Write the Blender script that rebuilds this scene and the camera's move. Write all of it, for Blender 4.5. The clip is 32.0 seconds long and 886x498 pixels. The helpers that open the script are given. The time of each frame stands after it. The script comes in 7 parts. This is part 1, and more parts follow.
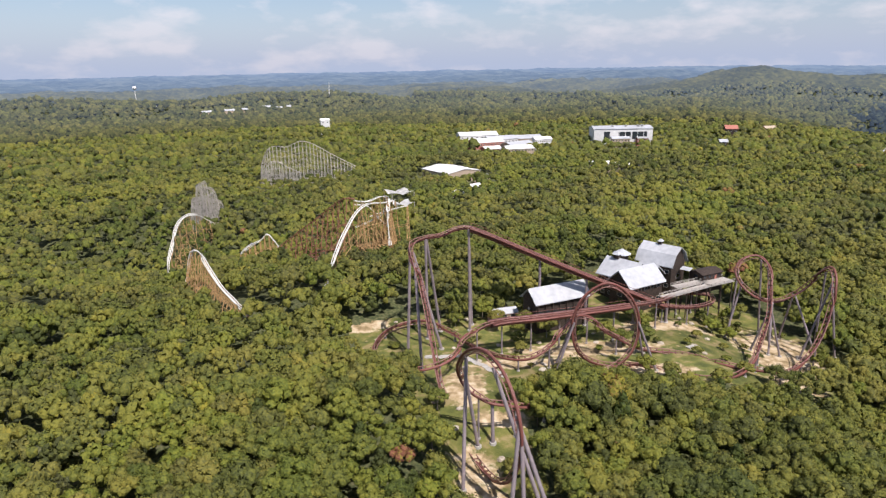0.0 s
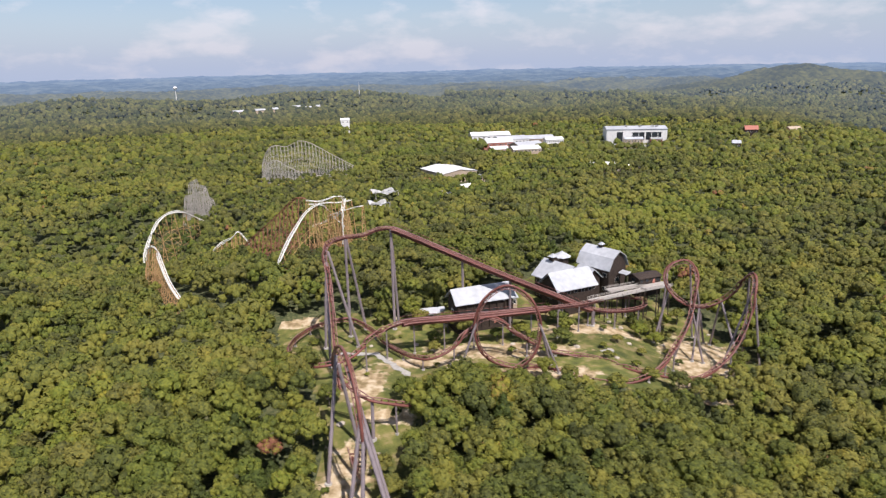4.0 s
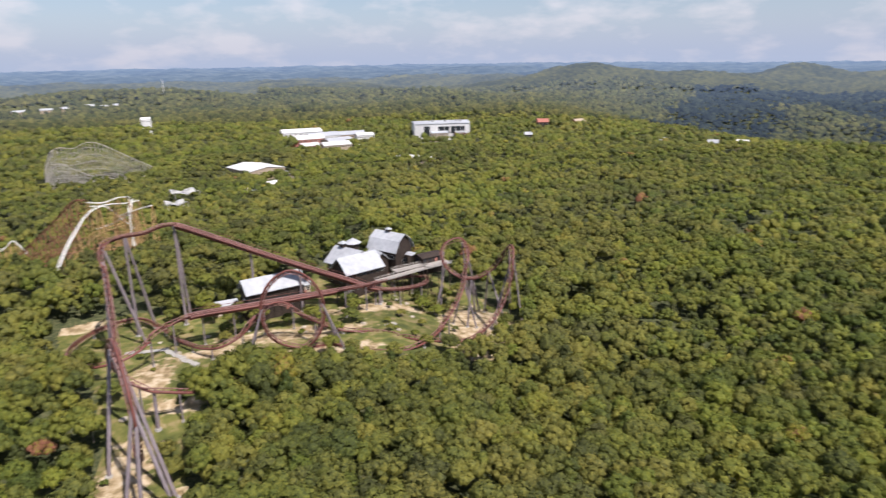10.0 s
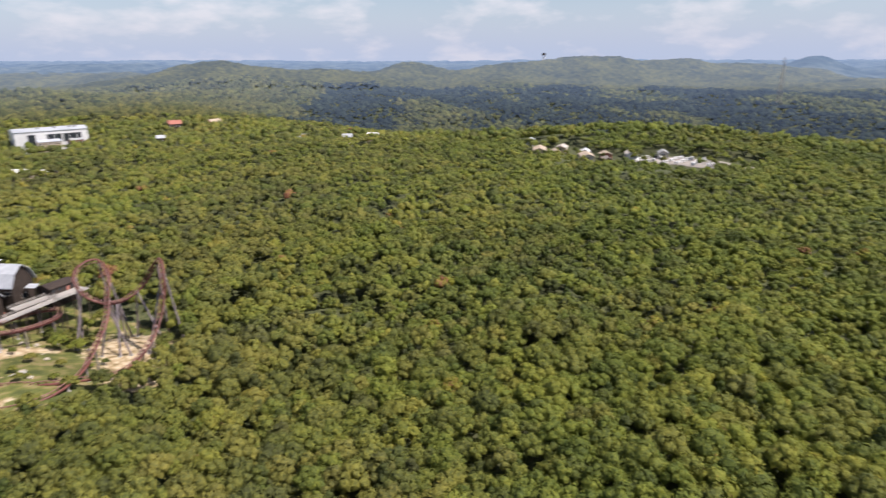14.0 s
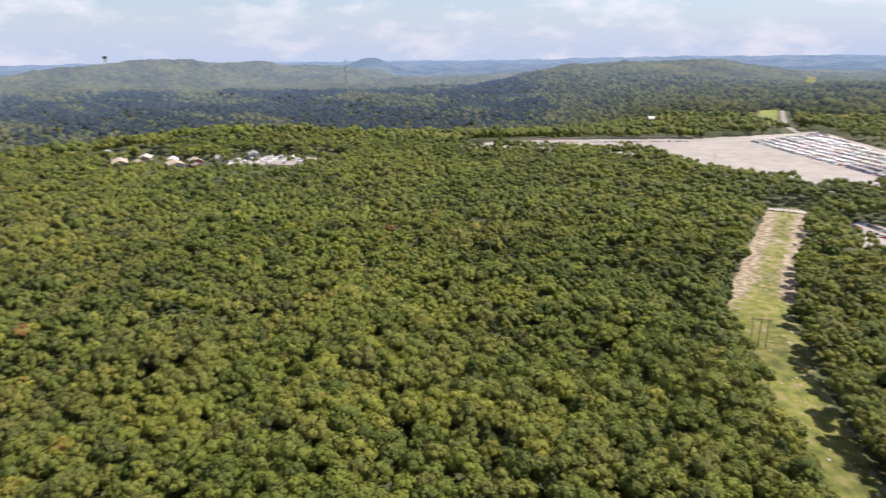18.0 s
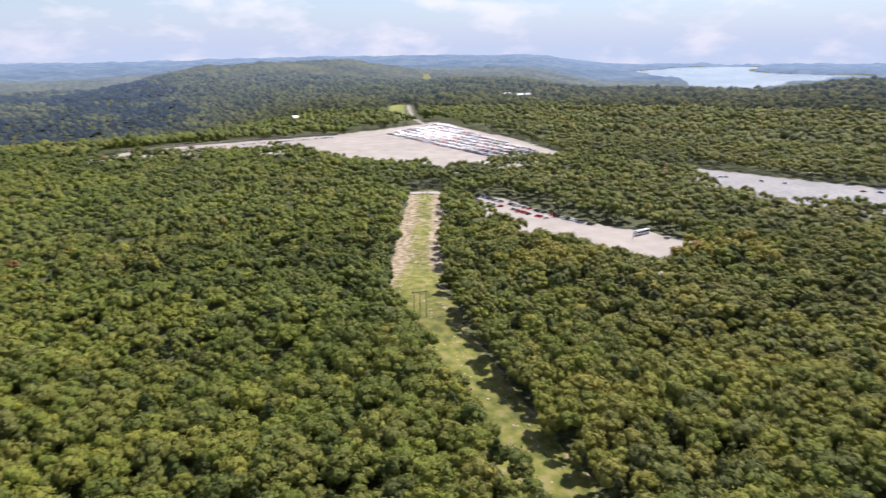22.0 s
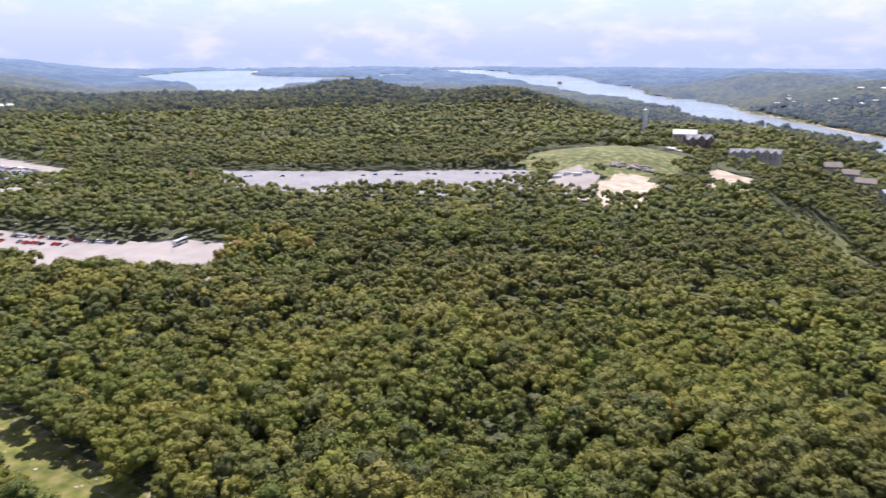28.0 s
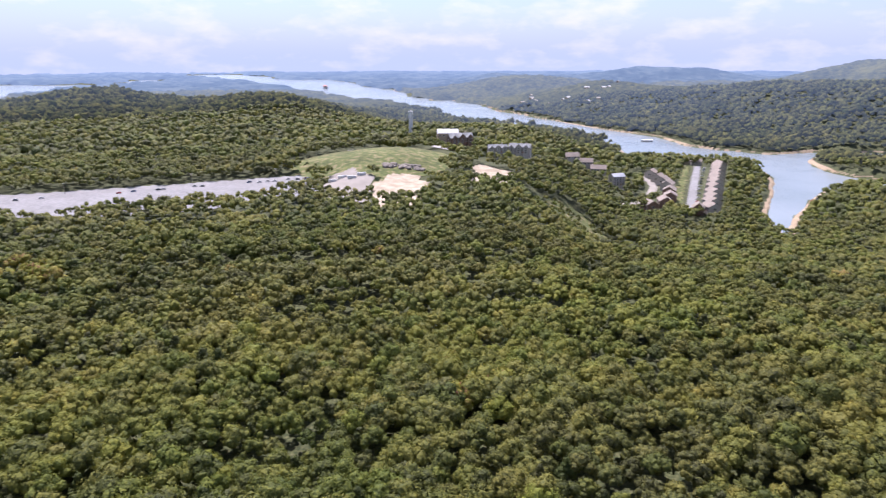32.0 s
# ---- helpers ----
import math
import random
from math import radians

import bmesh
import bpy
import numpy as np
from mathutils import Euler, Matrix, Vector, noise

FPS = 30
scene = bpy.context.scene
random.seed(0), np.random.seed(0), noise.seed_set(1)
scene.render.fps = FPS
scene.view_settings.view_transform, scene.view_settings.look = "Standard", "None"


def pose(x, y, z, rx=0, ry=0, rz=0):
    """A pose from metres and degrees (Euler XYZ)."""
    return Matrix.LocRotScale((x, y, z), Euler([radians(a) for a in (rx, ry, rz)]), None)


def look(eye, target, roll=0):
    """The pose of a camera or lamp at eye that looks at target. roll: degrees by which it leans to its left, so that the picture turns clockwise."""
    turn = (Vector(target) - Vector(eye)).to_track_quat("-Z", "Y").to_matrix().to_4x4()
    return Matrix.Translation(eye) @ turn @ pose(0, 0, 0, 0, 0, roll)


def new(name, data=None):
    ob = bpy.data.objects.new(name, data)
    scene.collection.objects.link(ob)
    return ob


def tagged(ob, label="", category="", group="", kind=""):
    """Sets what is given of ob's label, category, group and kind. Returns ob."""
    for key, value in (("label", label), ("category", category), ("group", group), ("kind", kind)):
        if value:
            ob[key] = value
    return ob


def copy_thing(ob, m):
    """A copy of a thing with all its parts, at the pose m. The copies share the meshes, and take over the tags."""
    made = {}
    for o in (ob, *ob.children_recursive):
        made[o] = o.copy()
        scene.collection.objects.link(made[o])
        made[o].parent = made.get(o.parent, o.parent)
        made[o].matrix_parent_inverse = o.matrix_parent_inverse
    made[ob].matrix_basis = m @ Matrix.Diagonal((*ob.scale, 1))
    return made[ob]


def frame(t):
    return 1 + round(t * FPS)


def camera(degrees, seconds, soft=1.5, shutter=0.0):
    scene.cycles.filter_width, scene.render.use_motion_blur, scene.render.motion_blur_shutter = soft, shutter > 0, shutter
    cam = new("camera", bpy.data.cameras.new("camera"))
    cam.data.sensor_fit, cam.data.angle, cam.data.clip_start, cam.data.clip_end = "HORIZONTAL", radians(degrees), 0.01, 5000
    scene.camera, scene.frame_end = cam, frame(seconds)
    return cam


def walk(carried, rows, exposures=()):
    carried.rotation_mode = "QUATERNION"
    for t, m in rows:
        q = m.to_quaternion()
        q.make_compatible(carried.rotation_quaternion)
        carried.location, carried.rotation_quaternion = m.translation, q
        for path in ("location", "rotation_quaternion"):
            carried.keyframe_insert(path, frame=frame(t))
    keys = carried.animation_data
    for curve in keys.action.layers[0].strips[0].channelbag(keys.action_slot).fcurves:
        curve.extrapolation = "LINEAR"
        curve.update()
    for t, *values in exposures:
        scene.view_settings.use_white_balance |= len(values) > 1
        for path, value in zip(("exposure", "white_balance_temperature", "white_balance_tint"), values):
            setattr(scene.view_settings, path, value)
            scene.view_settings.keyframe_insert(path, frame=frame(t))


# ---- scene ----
# ---- camera ----
cam = camera(68.85, 32.0, soft=1.3, shutter=0.9)
# seconds, place, tilt, heading (clockwise from +y), lean
PATH = [
    (0.0, -68.3, 21.7, 118.7, -15.79, 4.09, 1.12),
    (0.5, -61.9, 21.1, 118.8, -15.78, 2.97, 1.11),
    (1.0, -55.4, 20.4, 118.9, -15.76, 2.01, 1.16),
    (1.5, -48.7, 19.8, 119.1, -15.75, 1.24, 1.25),
    (2.0, -41.9, 19.3, 119.2, -15.75, 0.72, 1.35),
    (2.5, -34.9, 18.9, 119.2, -15.75, 0.32, 1.41),
    (3.0, -27.9, 18.4, 119.2, -15.74, 0.11, 1.40),
    (3.5, -21.1, 17.6, 119.2, -15.76, -0.06, 1.39),
    (5.5, -2.4, 3.7, 120.2, -15.83, -0.05, 1.35),
    (6.0, 0.0, -0.0, 120.0, -15.84, 0.00, 1.31),
    (6.5, 1.8, -3.2, 119.9, -15.85, 0.07, 1.34),
    (7.0, 2.9, -5.5, 119.8, -15.85, 0.28, 1.35),
    (7.5, 3.4, -6.9, 119.6, -15.86, 0.97, 1.31),
    (8.0, 3.6, -7.6, 119.4, -15.84, 2.19, 1.28),
    (8.5, 3.6, -7.6, 119.4, -15.95, 4.72, 1.21),
    (9.0, 3.6, -7.6, 119.4, -16.10, 8.11, 1.12),
    (9.5, 3.6, -7.6, 119.4, -16.23, 11.63, 1.03),
    (10.0, 3.6, -7.6, 119.4, -16.34, 15.19, 0.97),
    (10.5, 3.6, -7.6, 119.4, -16.43, 18.96, 0.86),
    (11.0, 3.6, -7.6, 119.4, -16.54, 23.43, 0.64),
    (11.5, 3.6, -7.6, 119.4, -16.63, 28.31, 0.58),
    (12.0, 3.6, -7.6, 119.4, -16.70, 32.65, 0.47),
    (12.5, 3.6, -7.6, 119.4, -16.73, 35.27, 0.40),
    (13.0, 3.6, -7.6, 119.4, -16.74, 38.82, 0.36),
    (13.5, 3.6, -7.6, 119.4, -16.79, 42.40, 0.30),
    (15.5, 3.6, -7.6, 119.4, -16.84, 59.34, 0.54),
    (16.0, 3.6, -7.6, 119.4, -16.87, 64.04, 0.46),
    (16.5, 3.6, -7.6, 119.4, -16.86, 68.75, 0.44),
    (17.0, 3.6, -7.6, 119.4, -16.89, 73.52, 0.49),
    (17.5, 3.6, -7.6, 119.4, -16.85, 77.66, 0.51),
    (18.0, 3.6, -7.6, 119.4, -16.84, 81.31, 0.51),
    (18.5, 3.6, -7.6, 119.4, -16.81, 84.95, 0.46),
    (19.0, 3.6, -7.6, 119.4, -16.84, 88.67, 0.53),
    (19.5, 3.6, -7.6, 119.4, -16.88, 92.77, 0.60),
    (20.0, 3.6, -7.6, 119.4, -16.91, 96.99, 0.67),
    (20.5, 3.6, -7.6, 119.4, -16.95, 100.93, 0.64),
    (21.0, 3.6, -7.6, 119.4, -17.00, 104.60, 0.66),
    (21.5, 3.6, -7.6, 119.4, -17.05, 108.07, 0.64),
    (22.0, 3.6, -7.6, 119.4, -17.07, 111.56, 0.63),
    (22.5, 3.6, -7.6, 119.4, -17.09, 115.04, 0.56),
    (23.0, 3.6, -7.6, 119.4, -17.09, 118.52, 0.54),
    (23.5, 3.6, -7.6, 119.4, -17.10, 122.11, 0.49),
    (24.0, 3.6, -7.6, 119.4, -17.08, 125.70, 0.41),
    (24.5, 3.6, -7.6, 119.4, -17.10, 129.19, 0.34),
    (25.0, 3.6, -7.6, 119.4, -17.12, 132.67, 0.30),
    (25.5, 3.6, -7.6, 119.4, -17.10, 136.14, 0.27),
    (26.0, 3.6, -7.6, 119.4, -17.08, 139.55, 0.25),
    (26.5, 3.6, -7.6, 119.4, -17.07, 142.77, 0.22),
    (28.5, 3.6, -7.6, 119.4, -16.93, 155.11, 0.05),
    (29.0, 3.6, -7.6, 119.4, -16.90, 157.72, 0.04),
    (29.5, 3.6, -7.6, 119.4, -16.88, 160.26, 0.06),
    (30.0, 3.6, -7.6, 119.4, -16.82, 162.83, 0.05),
    (30.5, 3.6, -7.6, 119.4, -16.78, 165.45, 0.07),
    (31.0, 3.6, -7.6, 119.4, -16.70, 168.01, 0.13),
    (31.5, 3.6, -7.6, 119.4, -16.66, 170.17, 0.14),
    (32.0, 3.6, -7.6, 119.4, -16.65, 172.18, 0.15),
]
walk(cam, [(t, pose(x, y, z, 90 + tilt, 0, -heading) @ pose(0, 0, 0, 0, 0, -lean)) for t, x, y, z, tilt, heading, lean in PATH],
     exposures=[(0, 0.40, 6280, 18), (8, 0.38, 6230, 18), (12.5, 0.43, 6280, 18), (16, 0.62, 6360, 18), (21, 0.70, 6210, 19), (26, 0.80, 5950, 24), (32, 0.80, 5850, 28)])

# ---- world, sun ----
SUN_AZ, SUN_EL = 152.0, 57.0      # compass heading of the sun from +y, clockwise, and its height
world = bpy.data.worlds.new("world")
scene.world = world
world.use_nodes = True
wt = world.node_tree
wt.nodes.clear()
w_out = wt.nodes.new("ShaderNodeOutputWorld")
w_bg = wt.nodes.new("ShaderNodeBackground")
w_sky = wt.nodes.new("ShaderNodeTexSky")
w_sky.sky_type = 'NISHITA'
w_sky.sun_disc = False
w_sky.sun_elevation = radians(SUN_EL)
w_sky.sun_rotation = radians(SUN_AZ)
w_sky.altitude = 300
w_sky.air_density, w_sky.dust_density, w_sky.ozone_density = 1.0, 0.25, 1.5
w_co = wt.nodes.new("ShaderNodeTexCoord")
w_map = wt.nodes.new("ShaderNodeMapping")
w_map.inputs["Scale"].default_value = (5.0, 5.0, 13.0)
w_no = wt.nodes.new("ShaderNodeTexNoise")
w_no.inputs["Scale"].default_value = 2.0
w_no.inputs["Detail"].default_value = 7.0
w_no.inputs["Roughness"].default_value = 0.55
w_ramp = wt.nodes.new("ShaderNodeValToRGB")
w_ramp.color_ramp.elements[0].position = 0.485
w_ramp.color_ramp.elements[1].position = 0.66
# pale haze at the skyline
w_sep = wt.nodes.new("ShaderNodeSeparateXYZ")
w_low = wt.nodes.new("ShaderNodeMapRange")
w_low.interpolation_type = 'SMOOTHSTEP'
w_low.inputs["From Min"].default_value, w_low.inputs["From Max"].default_value = 0.13, -0.01
w_haze = wt.nodes.new("ShaderNodeMix")
w_haze.data_type = 'RGBA'
w_haze.inputs["B"].default_value = (4.6, 5.4, 6.7, 1)
wt.links.new(w_co.outputs["Generated"], w_sep.inputs["Vector"])
wt.links.new(w_sep.outputs["Z"], w_low.inputs["Value"])
wt.links.new(w_low.outputs["Result"], w_haze.inputs["Factor"])
wt.links.new(w_sky.outputs["Color"], w_haze.inputs["A"])
# clouds: brighter overhead than at the skyline, added out of view as fill light
w_high = wt.nodes.new("ShaderNodeMapRange")
w_high.inputs["From Min"].default_value, w_high.inputs["From Max"].default_value = 0.0, 0.5
w_high.inputs["To Min"].default_value, w_high.inputs["To Max"].default_value = 0.0, 1.0
w_cloud = wt.nodes.new("ShaderNodeMix")
w_cloud.data_type = 'RGBA'
w_cloud.inputs["A"].default_value = (7.8, 7.5, 7.5, 1)
w_cloud.inputs["B"].default_value = (17.0, 16.5, 16.0, 1)
wt.links.new(w_sep.outputs["Z"], w_high.inputs["Value"])
wt.links.new(w_high.outputs["Result"], w_cloud.inputs["Factor"])
w_mix = wt.nodes.new("ShaderNodeMix")
w_mix.data_type = 'RGBA'
wt.links.new(w_cloud.outputs["Result"], w_mix.inputs["B"])
w_fac = wt.nodes.new("ShaderNodeMath")
w_fac.operation = 'MULTIPLY'
w_fac.inputs[1].default_value = 0.5
wt.links.new(w_co.outputs["Generated"], w_map.inputs["Vector"])
wt.links.new(w_map.outputs["Vector"], w_no.inputs["Vector"])
wt.links.new(w_no.outputs["Fac"], w_ramp.inputs["Fac"])
wt.links.new(w_ramp.outputs["Color"], w_fac.inputs[0])
wt.links.new(w_fac.outputs[0], w_mix.inputs["Factor"])
wt.links.new(w_haze.outputs["Result"], w_mix.inputs["A"])
wt.links.new(w_mix.outputs["Result"], w_bg.inputs["Color"])
w_bg.inputs["Strength"].default_value = 0.075
wt.links.new(w_bg.outputs["Background"], w_out.inputs["Surface"])

sun = new("sun", bpy.data.lights.new("sun", 'SUN'))
sun.data.energy, sun.data.angle, sun.data.color = 4.8, radians(0.5), (1.0, 0.95, 0.86)
sun_way = Vector((math.sin(radians(SUN_AZ)) * math.cos(radians(SUN_EL)), math.cos(radians(SUN_AZ)) * math.cos(radians(SUN_EL)), math.sin(radians(SUN_EL))))
sun.matrix_world = look(sun_way * 600, (0, 0, 0))

# ---- materials ----
def material(name, stops, scale=0.5, detail=5.0, rough=0.8, metal=0.0, bump=0.0, bump_scale=4.0, attr="", rnd=0.0, second=0.0, spec=0.3):
    """Noise between colour stops at world size, a second coarser stain, bump, and an optional spread by a mesh attribute or by object."""
    m = bpy.data.materials.new(name)
    m.use_nodes = True
    nt = m.node_tree
    n = nt.nodes
    b = n["Principled BSDF"]
    b.inputs["Roughness"].default_value = rough
    b.inputs["Metallic"].default_value = metal
    b.inputs["Specular IOR Level"].default_value = spec
    geo = n.new("ShaderNodeNewGeometry")
    no = n.new("ShaderNodeTexNoise")
    no.inputs["Scale"].default_value = scale
    no.inputs["Detail"].default_value = detail
    nt.links.new(geo.outputs["Position"], no.inputs["Vector"])
    value = no.outputs["Fac"]
    if attr or rnd:
        add = n.new("ShaderNodeMath")
        add.operation = 'MULTIPLY_ADD'
        if attr:
            a = n.new("ShaderNodeAttribute")
            a.attribute_name = attr
            src = a.outputs["Fac"]
        else:
            a = n.new("ShaderNodeObjectInfo")
            src = a.outputs["Random"]
        off = n.new("ShaderNodeMath")
        off.operation = 'SUBTRACT'
        off.inputs[1].default_value = 0.5
        nt.links.new(src, off.inputs[0])
        nt.links.new(off.outputs[0], add.inputs[0])
        add.inputs[1].default_value = rnd or 1.0
        nt.links.new(value, add.inputs[2])
        value = add.outputs[0]
    ramp = n.new("ShaderNodeValToRGB")
    e = ramp.color_ramp.elements
    while len(e) < len(stops):
        e.new(0.5)
    for el, (p, c) in zip(e, stops):
        el.position, el.color = p, (*c, 1)
    nt.links.new(value, ramp.inputs["Fac"])
    colour = ramp.outputs["Color"]
    if second:
        n2 = n.new("ShaderNodeTexNoise")
        n2.inputs["Scale"].default_value = scale * 0.13
        n2.inputs["Detail"].default_value = 3
        nt.links.new(geo.outputs["Position"], n2.inputs["Vector"])
        mr = n.new("ShaderNodeMapRange")
        mr.inputs["From Min"].default_value, mr.inputs["From Max"].default_value = 0.3, 0.7
        mr.inputs["To Min"].default_value, mr.inputs["To Max"].default_value = 1 - second, 1 + second * 0.6
        nt.links.new(n2.outputs["Fac"], mr.inputs["Value"])
        mul = n.new("ShaderNodeVectorMath")
        mul.operation = 'MULTIPLY'
        nt.links.new(colour, mul.inputs[0])
        nt.links.new(mr.outputs["Result"], mul.inputs[1])
        colour = mul.outputs["Vector"]
    nt.links.new(colour, b.inputs["Base Color"])
    if bump:
        nb = n.new("ShaderNodeTexNoise")
        nb.inputs["Scale"].default_value = bump_scale
        nb.inputs["Detail"].default_value = 4
        nt.links.new(geo.outputs["Position"], nb.inputs["Vector"])
        bu = n.new("ShaderNodeBump")
        bu.inputs["Strength"].default_value = bump
        bu.inputs["Distance"].default_value = 0.5 / bump_scale
        nt.links.new(nb.outputs["Fac"], bu.inputs["Height"])
        nt.links.new(bu.outputs["Normal"], b.inputs["Normal"])
    return m


def leaf_material(name, green, olive, joined=True, thin=0.22, cell=1.3, depth=0.5, grain=0.40, gloss=0.12):
    """Foliage: per-tree tint and hue, leaf clusters as cells with their own tone and relief."""
    m = bpy.data.materials.new(name)
    m.use_nodes = True
    nt = m.node_tree
    n = nt.nodes
    b = n["Principled BSDF"]
    b.inputs["Roughness"].default_value = 0.6
    b.inputs["Specular IOR Level"].default_value = gloss

    def link(a, c):
        nt.links.new(a, c)

    def calc(op, a, c, d=None):
        node = n.new("ShaderNodeMath")
        node.operation = op
        for k, v in enumerate((a, c, d)):
            if v is None:
                continue
            if isinstance(v, float):
                node.inputs[k].default_value = v
            else:
                link(v, node.inputs[k])
        return node.outputs[0]

    geo = n.new("ShaderNodeNewGeometry")
    vor = n.new("ShaderNodeTexVoronoi")
    vor.inputs["Scale"].default_value = cell
    link(geo.outputs["Position"], vor.inputs["Vector"])
    fine = n.new("ShaderNodeTexNoise")
    fine.inputs["Scale"].default_value, fine.inputs["Detail"].default_value, fine.inputs["Roughness"].default_value = cell * 0.8, 2.5, 0.55
    link(geo.outputs["Position"], fine.inputs["Vector"])
    if joined:
        a1, a2 = n.new("ShaderNodeAttribute"), n.new("ShaderNodeAttribute")
        a1.attribute_name, a2.attribute_name = "tint", "hue"
        tint, hue = a1.outputs["Fac"], a2.outputs["Fac"]
    else:
        info = n.new("ShaderNodeObjectInfo")
        tint = calc('MULTIPLY_ADD', info.outputs["Random"], 0.5, 0.24)
        hue = calc('FRACT', calc('MULTIPLY', info.outputs["Random"], 7.3), 0.0)
    sep = n.new("ShaderNodeSeparateColor")
    link(vor.outputs["Color"], sep.inputs["Color"])
    tone = calc('MULTIPLY_ADD', calc('SUBTRACT', sep.outputs["Red"], 0.5), grain, tint)
    tone = calc('MULTIPLY_ADD', calc('SUBTRACT', fine.outputs["Fac"], 0.5), grain * 2.4, tone)
    tone = calc('MINIMUM', tone, calc('ADD', calc('MAXIMUM', tint, 0.76), 0.04))
    cols = []
    for stops in (olive, green):
        ramp = n.new("ShaderNodeValToRGB")
        e = ramp.color_ramp.elements
        while len(e) < len(stops):
            e.new(0.5)
        for el, (p, c) in zip(e, stops):
            el.position, el.color = p, (*c, 1)
        link(tone, ramp.inputs["Fac"])
        cols.append(ramp.outputs["Color"])
    mix = n.new("ShaderNodeMix")
    mix.data_type = 'RGBA'
    link(hue, mix.inputs["Factor"])
    link(cols[0], mix.inputs["A"])
    link(cols[1], mix.inputs["B"])
    colour = mix.outputs["Result"]
    link(colour, b.inputs["Base Color"])
    bump = n.new("ShaderNodeBump")
    bump.inputs["Strength"].default_value, bump.inputs["Distance"].default_value = 0.9, depth
    high = calc('MULTIPLY_ADD', vor.outputs["Distance"], -0.25, calc('MULTIPLY', fine.outputs["Fac"], 1.6))
    link(high, bump.inputs["Height"])
    link(bump.outputs["Normal"], b.inputs["Normal"])
    if thin:
        tr = n.new("ShaderNodeBsdfTranslucent")
        both = n.new("ShaderNodeMixShader")
        both.inputs["Fac"].default_value = thin
        link(colour, tr.inputs["Color"])
        link(bump.outputs["Normal"], tr.inputs["Normal"])
        link(b.outputs["BSDF"], both.inputs[1])
        link(tr.outputs["BSDF"], both.inputs[2])
        link(both.outputs["Shader"], n["Material Output"].inputs["Surface"])
    return m


GREEN = [(0.0, (0.052, 0.070, 0.019)), (0.25, (0.084, 0.108, 0.023)), (0.5, (0.130, 0.156, 0.027)), (0.78, (0.185, 0.203, 0.031)), (0.93, (0.264, 0.238, 0.031)), (0.97, (0.219, 0.132, 0.056)), (1.0, (0.226, 0.098, 0.056))]
OLIVE = [(0.0, (0.063, 0.066, 0.026)), (0.25, (0.102, 0.104, 0.032)), (0.5, (0.156, 0.149, 0.038)), (0.78, (0.216, 0.196, 0.043)), (0.93, (0.287, 0.230, 0.037)), (0.97, (0.219, 0.132, 0.056)), (1.0, (0.226, 0.098, 0.056))]
MAT_LEAF = leaf_material("leaf_joined", GREEN, OLIVE)
MAT_LEAF_OB = leaf_material("leaf_single", GREEN, OLIVE, joined=False)
# woods of the distant ridges: darker, haze blue in the farthest, crowns as cells
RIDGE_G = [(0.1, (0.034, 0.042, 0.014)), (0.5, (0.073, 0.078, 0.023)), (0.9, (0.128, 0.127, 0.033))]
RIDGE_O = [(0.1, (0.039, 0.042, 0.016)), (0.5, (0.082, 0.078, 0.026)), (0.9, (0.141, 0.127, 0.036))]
# valley woods with cloud shade painted into the base colour
CLOUD_SHADED = [(0.1, (0.012, 0.017, 0.015)), (0.5, (0.024, 0.031, 0.024)), (0.9, (0.050, 0.060, 0.036))]
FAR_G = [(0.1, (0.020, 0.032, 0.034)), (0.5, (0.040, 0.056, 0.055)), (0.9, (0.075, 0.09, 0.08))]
MAT_CLOUD_SHADED = leaf_material("leaf_cloud_shaded", CLOUD_SHADED, CLOUD_SHADED, thin=0.0, cell=0.25, depth=1.2, grain=0.3, gloss=0.0)
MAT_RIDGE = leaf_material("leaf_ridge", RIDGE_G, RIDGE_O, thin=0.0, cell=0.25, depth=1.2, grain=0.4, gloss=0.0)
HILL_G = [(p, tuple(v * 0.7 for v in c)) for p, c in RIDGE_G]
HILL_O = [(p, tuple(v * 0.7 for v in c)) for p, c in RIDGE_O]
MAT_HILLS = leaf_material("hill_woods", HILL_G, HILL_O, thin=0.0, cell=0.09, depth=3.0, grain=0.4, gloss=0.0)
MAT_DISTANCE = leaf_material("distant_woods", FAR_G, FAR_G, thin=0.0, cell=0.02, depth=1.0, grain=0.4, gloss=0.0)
MAT_BARK = material("bark", [(0.3, (0.10, 0.08, 0.06)), (0.7, (0.22, 0.19, 0.16))], scale=3, rough=0.9, bump=0.4)
MAT_GROUND = material("forest_floor", [(0.36, (0.035, 0.045, 0.018)), (0.5, (0.070, 0.080, 0.030)), (0.66, (0.120, 0.115, 0.055))], scale=0.7, detail=8, rough=0.95, second=0.2)
MAT_SHORE = material("shore", [(0.3, (0.30, 0.22, 0.14)), (0.7, (0.42, 0.33, 0.22))], scale=0.05, rough=0.95)
MAT_GRASS = material("grass", [(0.34, (0.070, 0.088, 0.028)), (0.45, (0.105, 0.125, 0.036)), (0.54, (0.150, 0.158, 0.050)), (0.63, (0.25, 0.205, 0.105))], scale=0.16, detail=10, rough=0.95, bump=0.6, bump_scale=2.0, second=0.3)
MAT_FIELD = material("mown_field", [(0.3, (0.14, 0.17, 0.035)), (0.7, (0.22, 0.23, 0.06))], scale=0.05, detail=6, rough=0.95, second=0.2)
MAT_SAND = material("sandy_earth", [(0.34, (0.33, 0.265, 0.185)), (0.48, (0.41, 0.335, 0.24)), (0.62, (0.50, 0.42, 0.31))], scale=0.12, detail=9, rough=0.95, bump=0.5, bump_scale=1.5, second=0.2)
